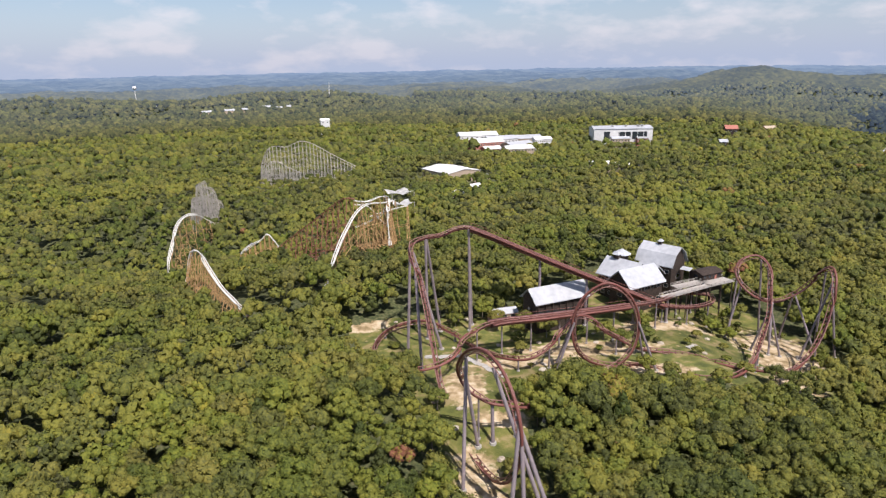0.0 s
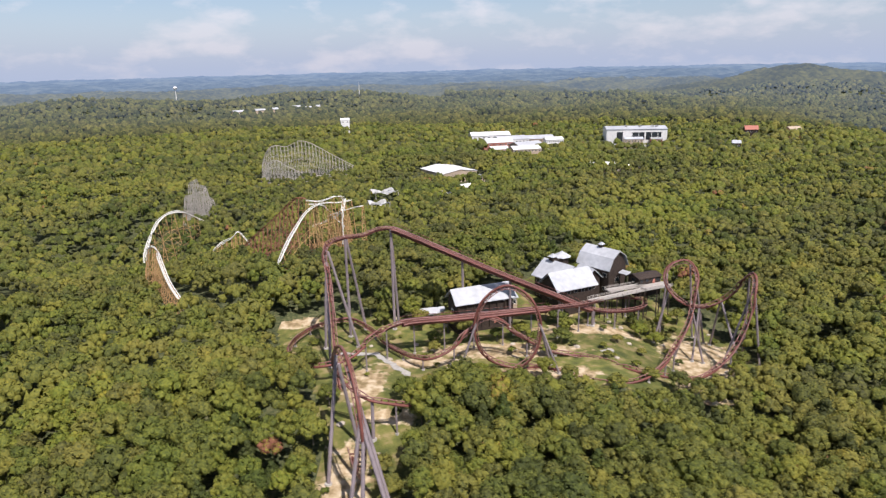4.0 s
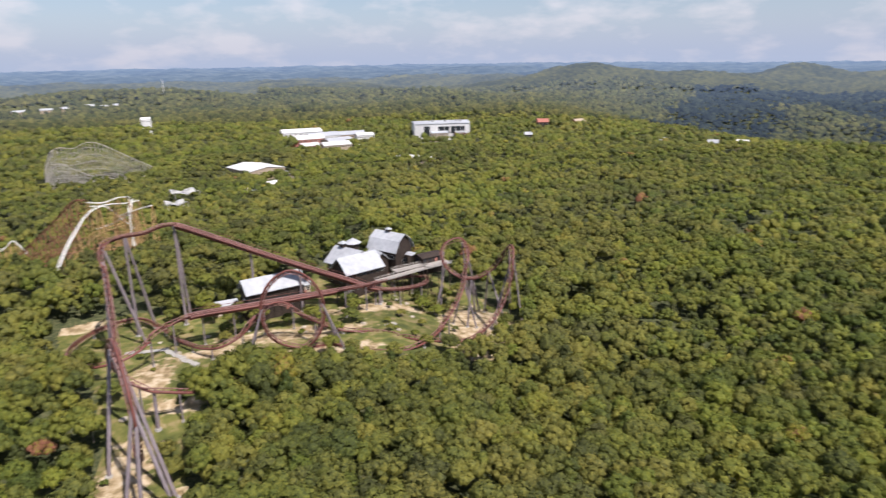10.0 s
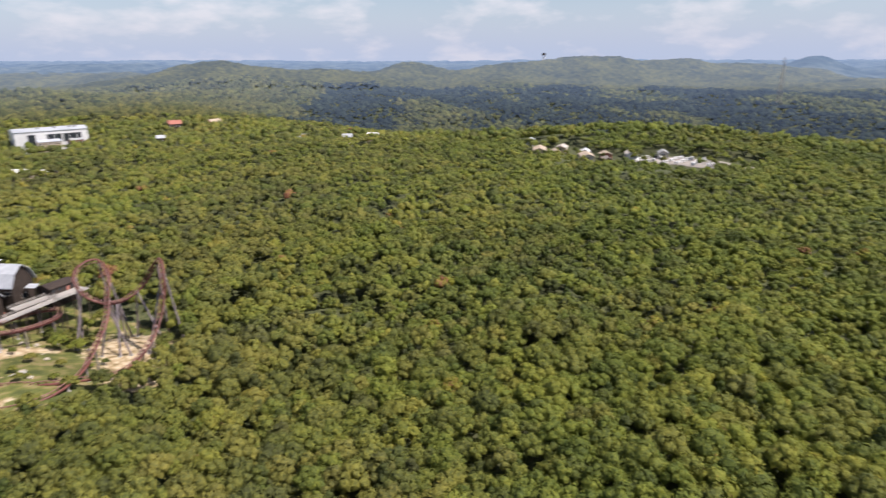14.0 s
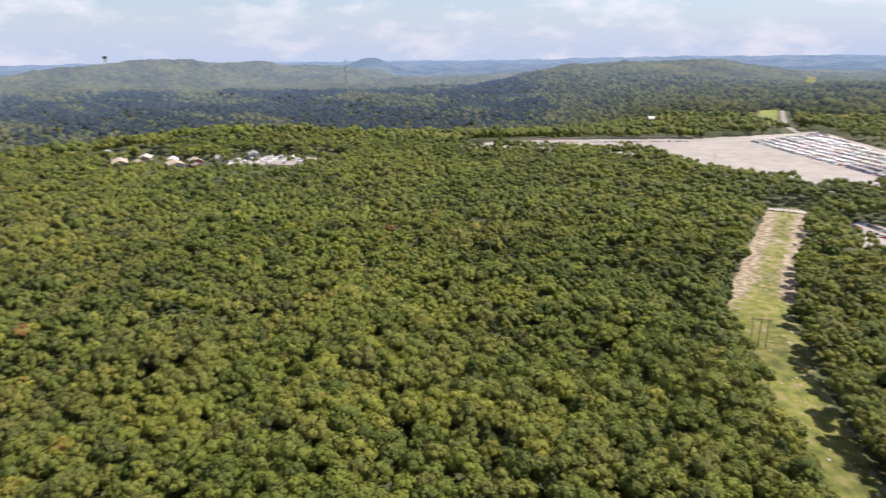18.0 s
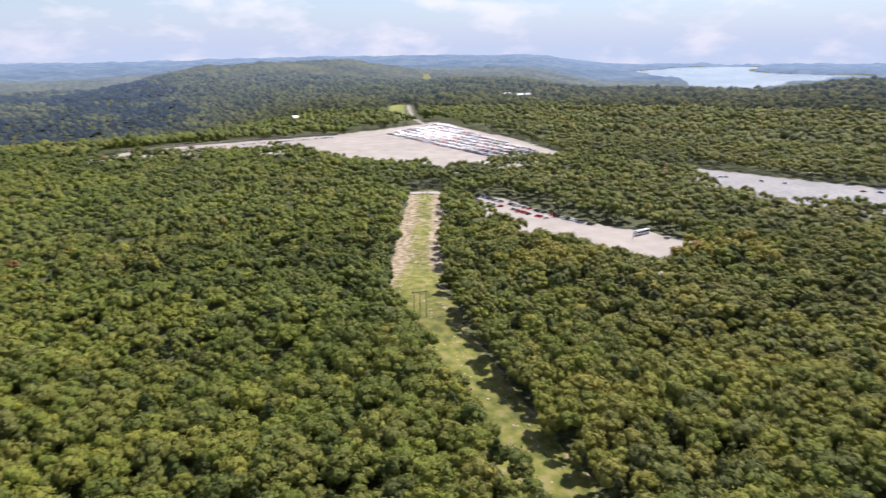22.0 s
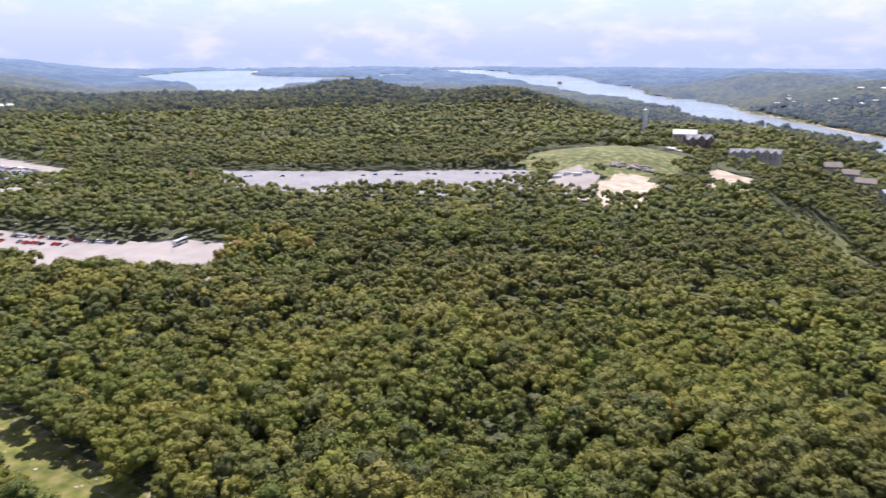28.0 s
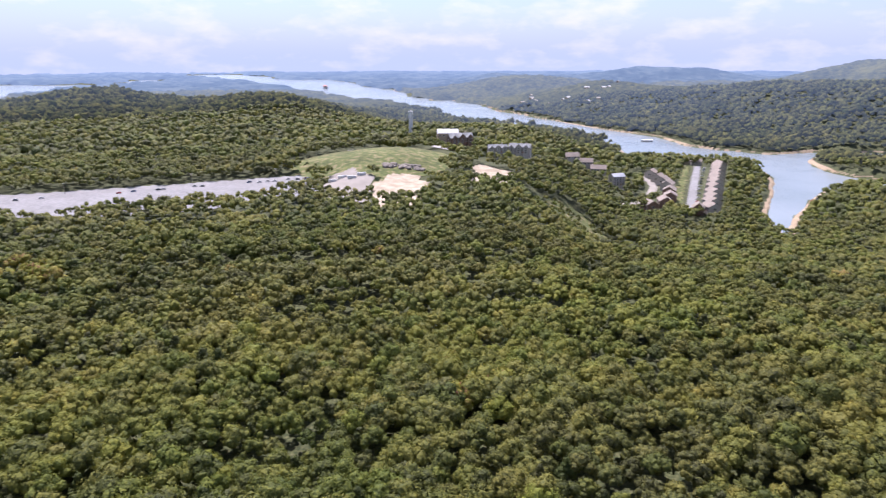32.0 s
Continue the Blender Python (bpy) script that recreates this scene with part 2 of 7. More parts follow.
MAT_GRAVEL = material("gravel", [(0.3, (0.26, 0.232, 0.20)), (0.7, (0.345, 0.31, 0.27))], scale=0.06, detail=9, rough=0.95, second=0.12)
MAT_ASPHALT = material("asphalt", [(0.3, (0.20, 0.195, 0.19)), (0.7, (0.29, 0.28, 0.27))], scale=0.3, detail=6, rough=0.9, second=0.15)
MAT_ROCK = material("rock", [(0.3, (0.30, 0.25, 0.19)), (0.7, (0.48, 0.42, 0.34))], scale=0.5, detail=7, rough=0.9, bump=0.6, bump_scale=1.0)
MAT_LEDGE = material("ledge_rock", [(0.3, (0.16, 0.14, 0.12)), (0.7, (0.30, 0.26, 0.22))], scale=0.4, detail=7, rough=0.9, bump=0.6, bump_scale=1.0)
MAT_TRACK = material("red_track_paint", [(0.3, (0.135, 0.050, 0.040)), (0.7, (0.20, 0.075, 0.058))], scale=0.6, rough=0.45, second=0.2)
MAT_RAIL = material("worn_rail", [(0.3, (0.20, 0.095, 0.078)), (0.7, (0.28, 0.15, 0.125))], scale=0.8, rough=0.4)
MAT_COLUMN = material("column_paint", [(0.3, (0.20, 0.165, 0.17)), (0.7, (0.26, 0.215, 0.22))], scale=0.5, rough=0.5, second=0.2)
MAT_WHITE_STEEL = material("white_track", [(0.3, (0.62, 0.60, 0.55)), (0.7, (0.74, 0.72, 0.67))], scale=0.6, rough=0.5)
MAT_ORANGE = material("orange_timber", [(0.3, (0.34, 0.20, 0.085)), (0.7, (0.47, 0.30, 0.14))], scale=0.8, rough=0.8)
MAT_RUST = material("rust_lift", [(0.3, (0.20, 0.08, 0.05)), (0.7, (0.28, 0.13, 0.08))], scale=0.8, rough=0.7)
MAT_GREYWOOD = material("weathered_timber", [(0.3, (0.32, 0.29, 0.26)), (0.7, (0.46, 0.43, 0.38))], scale=0.8, rough=0.9)
MAT_ROOF = material("pale_metal_roof", [(0.3, (0.37, 0.38, 0.40)), (0.7, (0.48, 0.49, 0.50))], scale=0.4, rough=0.45, second=0.12)
MAT_WHITE = material("white_paint", [(0.3, (0.62, 0.61, 0.59)), (0.7, (0.74, 0.73, 0.71))], scale=0.4, rough=0.7, second=0.1)
MAT_DARKWOOD = material("dark_boards", [(0.3, (0.028, 0.020, 0.016)), (0.7, (0.062, 0.044, 0.034))], scale=1.2, rough=0.85, second=0.2)
MAT_BROWNWALL = material("brown_siding", [(0.3, (0.15, 0.095, 0.07)), (0.7, (0.24, 0.16, 0.12))], scale=0.8, rough=0.85)
MAT_DECK = material("grey_deck", [(0.3, (0.30, 0.27, 0.24)), (0.7, (0.42, 0.39, 0.35))], scale=1.0, rough=0.85)
MAT_BRICKRED = material("red_paint", [(0.3, (0.33, 0.12, 0.09)), (0.7, (0.42, 0.18, 0.13))], scale=0.8, rough=0.8)
MAT_TAN = material("tan_siding", [(0.3, (0.36, 0.28, 0.20)), (0.7, (0.46, 0.37, 0.28))], scale=0.8, rough=0.85)
MAT_SIDING = material("grey_tan_siding", [(0.3, (0.40, 0.36, 0.31)), (0.7, (0.52, 0.47, 0.41))], scale=0.8, rough=0.85)
MAT_BROWNROOF = material("brown_shingle", [(0.3, (0.25, 0.205, 0.17)), (0.7, (0.34, 0.285, 0.24))], scale=1.0, rough=0.9, second=0.15)
MAT_GREYROOF = material("grey_shingle", [(0.3, (0.24, 0.24, 0.24)), (0.7, (0.36, 0.36, 0.35))], scale=1.0, rough=0.9, second=0.15)
MAT_GLASS = material("dark_glass", [(0.3, (0.02, 0.025, 0.03)), (0.7, (0.04, 0.045, 0.05))], scale=1.0, rough=0.12, spec=0.6)
MAT_RUBBER = material("tyre_rubber", [(0.3, (0.02, 0.02, 0.02)), (0.7, (0.04, 0.04, 0.04))], scale=3.0, rough=0.9)
MAT_CONCRETE = material("concrete", [(0.3, (0.30, 0.28, 0.25)), (0.7, (0.42, 0.40, 0.36))], scale=0.8, rough=0.9, bump=0.2)
MAT_POLE = material("pole_wood", [(0.3, (0.16, 0.12, 0.09)), (0.7, (0.26, 0.21, 0.17))], scale=2.0, rough=0.9)
CAR_PAINT = [material("car_" + nm, [(0.3, c), (0.7, tuple(v * 1.1 for v in c))], scale=2.0, rough=0.25, spec=0.6) for nm, c in
             (("white", (0.60, 0.60, 0.60)), ("silver", (0.32, 0.33, 0.35)), ("black", (0.02, 0.02, 0.022)), ("red", (0.36, 0.03, 0.03)), ("blue", (0.05, 0.09, 0.22)), ("grey", (0.16, 0.16, 0.17)))]

MAT_WATER = material("lake_water", [(0.35, (0.22, 0.26, 0.275)), (0.65, (0.28, 0.32, 0.335))], scale=0.004, rough=0.22, bump=0.25, bump_scale=0.25, spec=0.6)
# haze painted into the far woods as blue emission, stronger with distance from the origin
for mat_ in (MAT_DISTANCE, MAT_HILLS, MAT_CLOUD_SHADED, MAT_RIDGE):
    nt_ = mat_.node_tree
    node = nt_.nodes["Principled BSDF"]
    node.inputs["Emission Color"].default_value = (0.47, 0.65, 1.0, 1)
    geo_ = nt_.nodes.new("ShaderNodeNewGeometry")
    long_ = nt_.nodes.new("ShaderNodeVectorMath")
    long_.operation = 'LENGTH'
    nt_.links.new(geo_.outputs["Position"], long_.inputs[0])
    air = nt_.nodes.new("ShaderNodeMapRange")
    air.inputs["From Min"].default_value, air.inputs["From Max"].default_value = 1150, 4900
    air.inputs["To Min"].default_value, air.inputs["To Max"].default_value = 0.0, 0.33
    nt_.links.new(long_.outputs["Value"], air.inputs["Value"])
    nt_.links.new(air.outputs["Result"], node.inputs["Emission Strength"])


def two_surface(name, a_stops, b_stops, attr, scale=0.3):
    """Two grounds that meet along a ragged edge where a mesh attribute passes one half."""
    m = material(name, a_stops, scale=scale * 0.6, detail=10, rough=0.95, bump=0.6, bump_scale=1.6, second=0.3)
    nt = m.node_tree
    b = nt.nodes["Principled BSDF"]
    first = b.inputs["Base Color"].links[0].from_socket
    geo = nt.nodes.new("ShaderNodeNewGeometry")
    no = nt.nodes.new("ShaderNodeTexNoise")
    no.inputs["Scale"].default_value, no.inputs["Detail"].default_value = scale, 10
    nt.links.new(geo.outputs["Position"], no.inputs["Vector"])
    ramp = nt.nodes.new("ShaderNodeValToRGB")
    e = ramp.color_ramp.elements
    while len(e) < len(b_stops):
        e.new(0.5)
    for el, (p, c) in zip(e, b_stops):
        el.position, el.color = p, (*c, 1)
    nt.links.new(no.outputs["Fac"], ramp.inputs["Fac"])
    at_ = nt.nodes.new("ShaderNodeAttribute")
    at_.attribute_name = attr
    n2 = nt.nodes.new("ShaderNodeTexNoise")
    n2.inputs["Scale"].default_value, n2.inputs["Detail"].default_value, n2.inputs["Roughness"].default_value = 0.22, 10, 0.65
    nt.links.new(geo.outputs["Position"], n2.inputs["Vector"])
    add = nt.nodes.new("ShaderNodeMath")
    add.operation = 'MULTIPLY_ADD'
    add.inputs[1].default_value = 2.2
    nt.links.new(n2.outputs["Fac"], add.inputs[0])
    nt.links.new(at_.outputs["Fac"], add.inputs[2])
    mr = nt.nodes.new("ShaderNodeMapRange")
    mr.inputs["From Min"].default_value, mr.inputs["From Max"].default_value = 1.48, 1.72
    nt.links.new(add.outputs[0], mr.inputs["Value"])
    mix = nt.nodes.new("ShaderNodeMix")
    mix.data_type = 'RGBA'
    nt.links.new(mr.outputs["Result"], mix.inputs["Factor"])
    nt.links.new(first, mix.inputs["A"])
    nt.links.new(ramp.outputs["Color"], mix.inputs["B"])
    nt.links.new(mix.outputs["Result"], b.inputs["Base Color"])
    return m


GRASS_STOPS = [(0.34, (0.066, 0.078, 0.020)), (0.45, (0.105, 0.115, 0.027)), (0.54, (0.150, 0.145, 0.038)), (0.63, (0.24, 0.19, 0.085))]
SAND_STOPS = [(0.34, (0.20, 0.145, 0.070)), (0.48, (0.37, 0.275, 0.155)), (0.62, (0.52, 0.42, 0.285))]
MAT_TERRACE = two_surface("terrace_ground", GRASS_STOPS, SAND_STOPS, "sand")
MAT_STRIP = two_surface("strip_ground", [(0.34, (0.080, 0.092, 0.020)), (0.45, (0.125, 0.135, 0.026)), (0.54, (0.170, 0.168, 0.034)), (0.63, (0.22, 0.19, 0.075))], [(0.34, (0.15, 0.115, 0.066)), (0.48, (0.26, 0.205, 0.13)), (0.62, (0.37, 0.31, 0.22))], "sand")

# ---- mesh helpers ----
def link_mesh(name, verts, faces, mat, attrs=None, smooth=False, normals=None):
    """A mesh object from arrays: verts n x 3, faces m x k (all of one size)."""
    verts, faces = np.asarray(verts, dtype=np.float32), np.asarray(faces, dtype=np.int32)
    me = bpy.data.meshes.new(name)
    k = faces.shape[1]
    me.vertices.add(len(verts))
    me.vertices.foreach_set("co", verts.ravel())
    me.loops.add(faces.size)
    me.loops.foreach_set("vertex_index", faces.ravel())
    me.polygons.add(len(faces))
    me.polygons.foreach_set("loop_start", np.arange(0, faces.size, k, dtype=np.int32))
    me.polygons.foreach_set("loop_total", np.full(len(faces), k, dtype=np.int32))
    if smooth:
        me.polygons.foreach_set("use_smooth", np.ones(len(faces), dtype=bool))
    for key, value in (attrs or {}).items():
        a = me.attributes.new(key, 'FLOAT', 'POINT')
        a.data.foreach_set("value", np.asarray(value, dtype=np.float32))
    if normals is not None:
        a = me.attributes.new("custom_normal", 'FLOAT_VECTOR', 'POINT')
        a.data.foreach_set("vector", np.asarray(normals, dtype=np.float32).ravel())
    me.update(calc_edges=True)
    if mat:
        me.materials.append(mat)
    return new(name, me)


def part(name, bm, mat, parent=None, label=""):
    me = bpy.data.meshes.new(name)
    bm.to_mesh(me)
    bm.free()
    me.materials.append(mat)
    ob = new(name, me)
    ob.parent = parent
    return tagged(ob, label) if label else ob


def thing(name, x, y, z, rz=0.0, label="", category="", group="", kind=""):
    ob = new(name)
    ob.empty_display_size = 0.2
    ob.matrix_world = pose(x, y, z, 0, 0, rz)
    return tagged(ob, label, category, group, kind)


def box(bm, x, y, z, sx, sy, sz, m=None):
    """A box round (x, y, z) of the full sizes."""
    t = (m or Matrix()) @ Matrix.Translation((x, y, z)) @ Matrix.Diagonal((sx, sy, sz, 1))
    bmesh.ops.create_cube(bm, size=1, matrix=t)
    return bm


def tube(bm, a, b, r0, r1=None, n=8):
    """A tapered round bar from a to b."""
    a, b = Vector(a), Vector(b)
    way = b - a
    m = Matrix.Translation((a + b) / 2) @ way.to_track_quat('Z', 'Y').to_matrix().to_4x4()
    bmesh.ops.create_cone(bm, cap_ends=True, segments=n, radius1=r0, radius2=r0 if r1 is None else r1, depth=way.length, matrix=m)
    return bm


# ---- land form ----
EYE_X, EYE_Y = 3.6, -7.6          # where the camera comes to rest; the layout is fitted round it


def sstep(a, b, v):
    u = np.clip((np.asarray(v, dtype=float) - a) / (b - a), 0, 1)
    return u * u * (3 - 2 * u)


def polar(x, y):
    dx, dy = np.asarray(x, dtype=float) - EYE_X, np.asarray(y, dtype=float) - EYE_Y
    return np.degrees(np.arctan2(dx, dy)) % 360, np.hypot(dx, dy)


def at(az, r):
    return EYE_X + r * math.sin(radians(az)), EYE_Y + r * math.cos(radians(az))


def waves(x, y, size, seed):
    """A smooth field between about -1 and 1 with features of that size."""
    rs = np.random.RandomState(seed)
    v = 0
    for i in range(7):
        a, p, s = rs.uniform(0, 6.283), rs.uniform(0, 6.283), size * rs.uniform(0.6, 1.6)
        v = v + np.sin((x * math.cos(a) + y * math.sin(a)) * 6.283 / s + p)
    return v / 3.2


# shores of the lake on the plan: heading, distance
LAKE_WINDING = [(150.4, 4550), (154.6, 4090), (158.1, 3700), (162.5, 3250), (164.6, 2950), (168.1, 2750), (171.2, 2400), (173.7, 2080), (180, 1860), (184.3, 1680), (186.2, 1560), (187.4, 1420), (188.3, 1255), (189.6, 1262), (191.6, 1350), (194, 1335), (197.4, 1300), (198.9, 1215), (199.7, 1130), (199.7, 1060), (199.2, 963), (199.4, 895), (200.1, 840), (201.2, 785),
                (201.4, 890), (202.2, 1000), (203.5, 1100), (205, 1155), (210, 1170), (214, 1180), (214, 1230), (210, 1230), (204.8, 1255), (203.4, 1285), (202.1, 1350), (201.5, 1410), (202.2, 1470), (206, 1490), (214, 1480), (214, 1600), (206, 1590), (201.9, 1550), (198.9, 1472), (195.3, 1503), (192.8, 1545), (190.3, 1690), (187, 1790), (184.3, 1932), (180.8, 2106), (173.5, 2920), (171.1, 2940), (168, 3490), (165.2, 3730), (162.8, 4140), (159.4, 4110), (157.2, 4500), (154.5, 4870), (150.4, 4870)]
LAKE_LOBE = [(127.3, 4260), (128.9, 4400), (132.7, 4800), (135.1, 4870), (141.4, 4870), (138.5, 4700), (136.3, 4280), (138.5, 4090), (143.3, 4030), (145.4, 4000), (147, 4250), (150, 4250), (150, 4080), (146.6, 3920), (142.3, 3780), (139.4, 3450), (135.5, 3100), (131, 3000), (130.2, 3110), (132.2, 3370), (131.2, 3670), (128.9, 3790)]


def lake_gap(x, y):
    """Metres to the shore: below 0 in the water."""
    far = sstep(1500, 3000, polar(x, y)[1])
    wx = x + (6 + 22 * far) * waves(x, y, 260, 5)
    wy = y + (6 + 22 * far) * waves(x, y, 230, 6)
    out = np.full(np.shape(x), 1e9)
    for line in (LAKE_WINDING, LAKE_LOBE):
        p = [at(a, r) for a, r in line]
        d = near_line(wx, wy, p + p[:1])
        out = np.minimum(out, np.where(in_poly(wx, wy, p), -d, d))
    return out


def basin(r):
    """Land and water bent upwards past 2700 m to fit the horizon in the camera's view."""
    return 72 * sstep(2700, 4750, r)


def water_level(r):
    return -75 + basin(r)


# hills: heading, distance, height, reach across, reach along
HILLS_A = [(31, 2700, 62, 330, 300), (25.5, 2700, 38, 240, 260), (38, 2600, 36, 200, 260), (43.5, 2950, 84, 150, 240), (50, 2900, 44, 220, 260), (54.7, 3050, 60, 330, 280), (61, 3100, 66, 240, 250), (66, 3300, 58, 150, 220), (71, 3300, 50, 240, 260), (75.2, 3700, 68, 130, 200)]
HILLS_B = [(97, 2600, 58, 330, 330), (104, 2850, 50, 330, 280), (91, 2450, 44, 210, 280), (110, 4300, 12, 330, 280), (116, 2050, 17, 480, 320), (58, 910, 15, 110, 60), (66, 895, 15, 100, 60), (73, 890, 9, 70, 60), (144.3, 1800, 34, 150, 300), (135, 1850, 3, 200, 300), (157.0, 1500, 25, 140, 230)]
HILLS_C = [(184, 2650, 62, 260, 300), (192, 2450, 48, 300, 330), (200, 2300, 62, 330, 320), (208, 2100, 92, 330, 320), (180, 3250, 72, 330, 240), (205, 3300, 130, 400, 420), (213, 3000, 130, 420, 400), (176, 3700, 45, 260, 260), (190, 3700, 85, 500, 300), (211.5, 1050, 60, 170, 220)]
HILLS_D = [(-23, 1980, 46, 560, 200), (-4, 2060, 30, 330, 200), (5, 2250, 14, 330, 200), (-14, 2900, 8, 500, 300), (4, 3600, 8, 700, 400), (-28, 3000, 18, 500, 300), (18, 3700, 20, 500, 300)]


def height(x, y):
    """The land's height over the plan."""
    x, y = np.asarray(x, dtype=float), np.asarray(y, dtype=float)
    az, r = polar(x, y)
    z = 3.0 * waves(x, y, 520, 1) * sstep(330, 700, r) + 1.2 * waves(x, y, 140, 2) * sstep(300, 500, r)
    # the ride's terrace
    z_site = 5 - 10 * sstep(48, 92, x) - 8 * sstep(232, 190, y) + 5 * sstep(285, 330, y)
    m_site = sstep(250, 130, np.hypot(x - 10, y - 260))
    z = z * (1 - m_site) + z_site * m_site
    # the wooded valley behind the village ridge
    v = sstep(22, 42, az) * sstep(104, 84, az)
    z = z - 75 * v * np.exp(-((r - 1480 - 250 * sstep(45, 24, az)) / 330.0) ** 2) - 18 * v * sstep(1400, 1700, r)
    z = z - 40 * sstep(300, 345, az) * np.exp(-((r - 2500) / 400.0) ** 2)
    # the side that falls to the lake
    k = sstep(178, 188, az) * sstep(250, 222, az)
    z = z - k * (52 * sstep(230, 690, r) + 20 * sstep(1000, 1300, r))
    z = z - 78 * sstep(158, 172, az) * sstep(250, 222, az) * sstep(950, 1850, r) * (1 - k)
    z = z - 70 * sstep(118, 127, az) * sstep(170, 160, az) * sstep(1800, 2400, r)
    for a, d, h, across, along in HILLS_A + HILLS_B + HILLS_C + HILLS_D:
        hx, hy = at(a, d)
        ca, sa = math.cos(radians(a)), math.sin(radians(a))
        u, w = (x - hx) * ca - (y - hy) * sa, (x - hx) * sa + (y - hy) * ca
        z = z + h * np.exp(-(u / across) ** 2 - (w / along) ** 2)
    # hollow under the timber coaster
    z = z - 26 * np.exp(-((x + 235) / 85) ** 2 - ((y - 480) / 90) ** 2)
    # grassy mound by the far road
    mx, my = at(167.0, 742)
    z = z + 16 * np.exp(-(((x - mx) / 84) ** 2 + ((y - my) / 84) ** 2) ** 1.3)
    z = z + basin(r)
    rough = 1 - 0.75 * sstep(100, 112, az) * sstep(180, 165, az)
    z = z + rough * (11 * waves(x, y, 700, 9) * sstep(1400, 2300, r) * sstep(5200, 3000, r) + 5 * waves(x, y, 240, 11) * sstep(1300, 2100, r))
    # levelled parking grounds
    for poly in LEVEL:
        z = z * (1 - near_poly(x, y, poly, 45.0))
    g = lake_gap(x, y)
    wl = water_level(r)
    z = np.where(r > 560, np.where(g < 0, np.minimum(z, wl - 3), np.maximum(np.minimum(z, wl + 1.5 + np.maximum(g, 0) * (0.45 - 0.34 * sstep(196, 199, az) * sstep(1300, 1000, r))), wl + 1.0)), z)
    return z


def in_poly(x, y, poly):
    x, y = np.asarray(x, dtype=float), np.asarray(y, dtype=float)
    inside = np.zeros(x.shape, dtype=bool)
    for (ax, ay), (bx, by) in zip(poly, poly[1:] + poly[:1]):
        if ay == by:
            continue
        hit = ((ay > y) != (by > y)) & (x < (bx - ax) * (y - ay) / (by - ay) + ax)
        inside ^= hit
    return inside


def near_poly(x, y, poly, reach):
    """1 inside the outline, falling to 0 at that reach outside."""
    d = np.full(np.shape(x), 1e9)
    for (ax, ay), (bx, by) in zip(poly, poly[1:] + poly[:1]):
        ux, uy = bx - ax, by - ay
        s = np.clip(((x - ax) * ux + (y - ay) * uy) / (ux * ux + uy * uy), 0, 1)
        d = np.minimum(d, np.hypot(x - ax - s * ux, y - ay - s * uy))
    d = np.where(in_poly(x, y, poly), 0, d)
    return sstep(reach, 0, d)


def near_line(x, y, line):
    """Metres from a line of points."""
    d = np.full(np.shape(x), 1e9)
    for (ax, ay), (bx, by) in zip(line, line[1:]):
        ux, uy = bx - ax, by - ay
        s = np.clip(((x - ax) * ux + (y - ay) * uy) / (ux * ux + uy * uy), 0, 1)
        d = np.minimum(d, np.hypot(x - ax - s * ux, y - ay - s * uy))
    return d


# outlines on the plan
LOT_MAIN = [(822, 118), (846, 124), (939, 42), (948, -67), (975, -229), (1015, -309), (1075, -428), (790, -437), (660, -430), (606, -380), (598, -240), (645, -200), (795, -135), (832, 20)]
LOT_BUS = [(500, -232), (477, -254), (399, -262), (348, -294), (317, -308), (262, -238), (291, -229), (363, -210), (440, -205)]
ROAD_LOT = [(540, -490), (387, -566), (240, -652), (185, -560), (270, -478), (400, -415), (470, -440)]
LEVEL = [LOT_MAIN, LOT_BUS, ROAD_LOT]
SITE = [(-86, 246), (-67, 236), (-58, 200), (-51, 150), (-24, 150), (-28, 206), (-21, 234), (20, 230), (60, 224), (104, 230), (118, 258), (110, 296), (98, 318), (86, 348), (38, 352), (0, 312), (-30, 300), (-60, 304), (-92, 300)]
STRIP = [(20, -84), (80, -90), (134, -93), (192, -97), (246, -100), (303, -111), (367, -135), (440, -165), (517, -195)]
FIELD_ROAD = [(1010, -380), (1150, -405), (1300, -450), (1460, -500)]
FIELD = [(1190, -396), (1300, -420), (1460, -474)]
VILLAGE = [(735, 560), (760, 480), (745, 400), (770, 330), (790, 262), (710, 235), (640, 300), (590, 370), (640, 470), (690, 540)]
SAND_LOT = [at(165.8, 515), at(170.0, 520), at(171.3, 600), at(170.4, 640), at(167.0, 636), at(165.6, 610)]
SAND_TRACK = [at(174.6, 620), at(176.6, 600), at(178.8, 612), at(178.2, 680), at(175.6, 715), at(174.8, 700)]
GRAVEL_PAN = [at(161.4, 560), at(165.4, 535), at(166.2, 625), at(164.5, 655), at(161.8, 650)]
VILLAGE_LOT = [(655, 345), (690, 350), (720, 320), (722, 262), (712, 225), (672, 222), (664, 300)]
CONDO_ROAD = [at(187.6, 800), at(188.6, 795), at(189.6, 815), at(190.3, 860), at(190.5, 910), at(190.2, 960), at(189.3, 1010)]
CONDO_ROW_ROAD = [at(193.6, 775), at(193.7, 960), at(193.8, 1160)]
POWER_CUT = [at(110.6, 2150), at(110.3, 2900)]
CLEARING = [at(181, 560), at(187, 520), at(191, 500), at(189, 600), at(184, 640)]
TERRACE_FRONT = [(-30, 219), (-20, 221), (-8, 228), (3, 217), (11, 216), (26, 212), (35, 207), (46, 204), (53, 201), (63, 199), (75, 203), (84, 209), (96, 218), (108, 235), (118, 258), (60, 240), (-20, 240)]
OPENINGS = [TERRACE_FRONT, LOT_MAIN, LOT_BUS, ROAD_LOT, SITE, SAND_LOT, SAND_TRACK, GRAVEL_PAN]


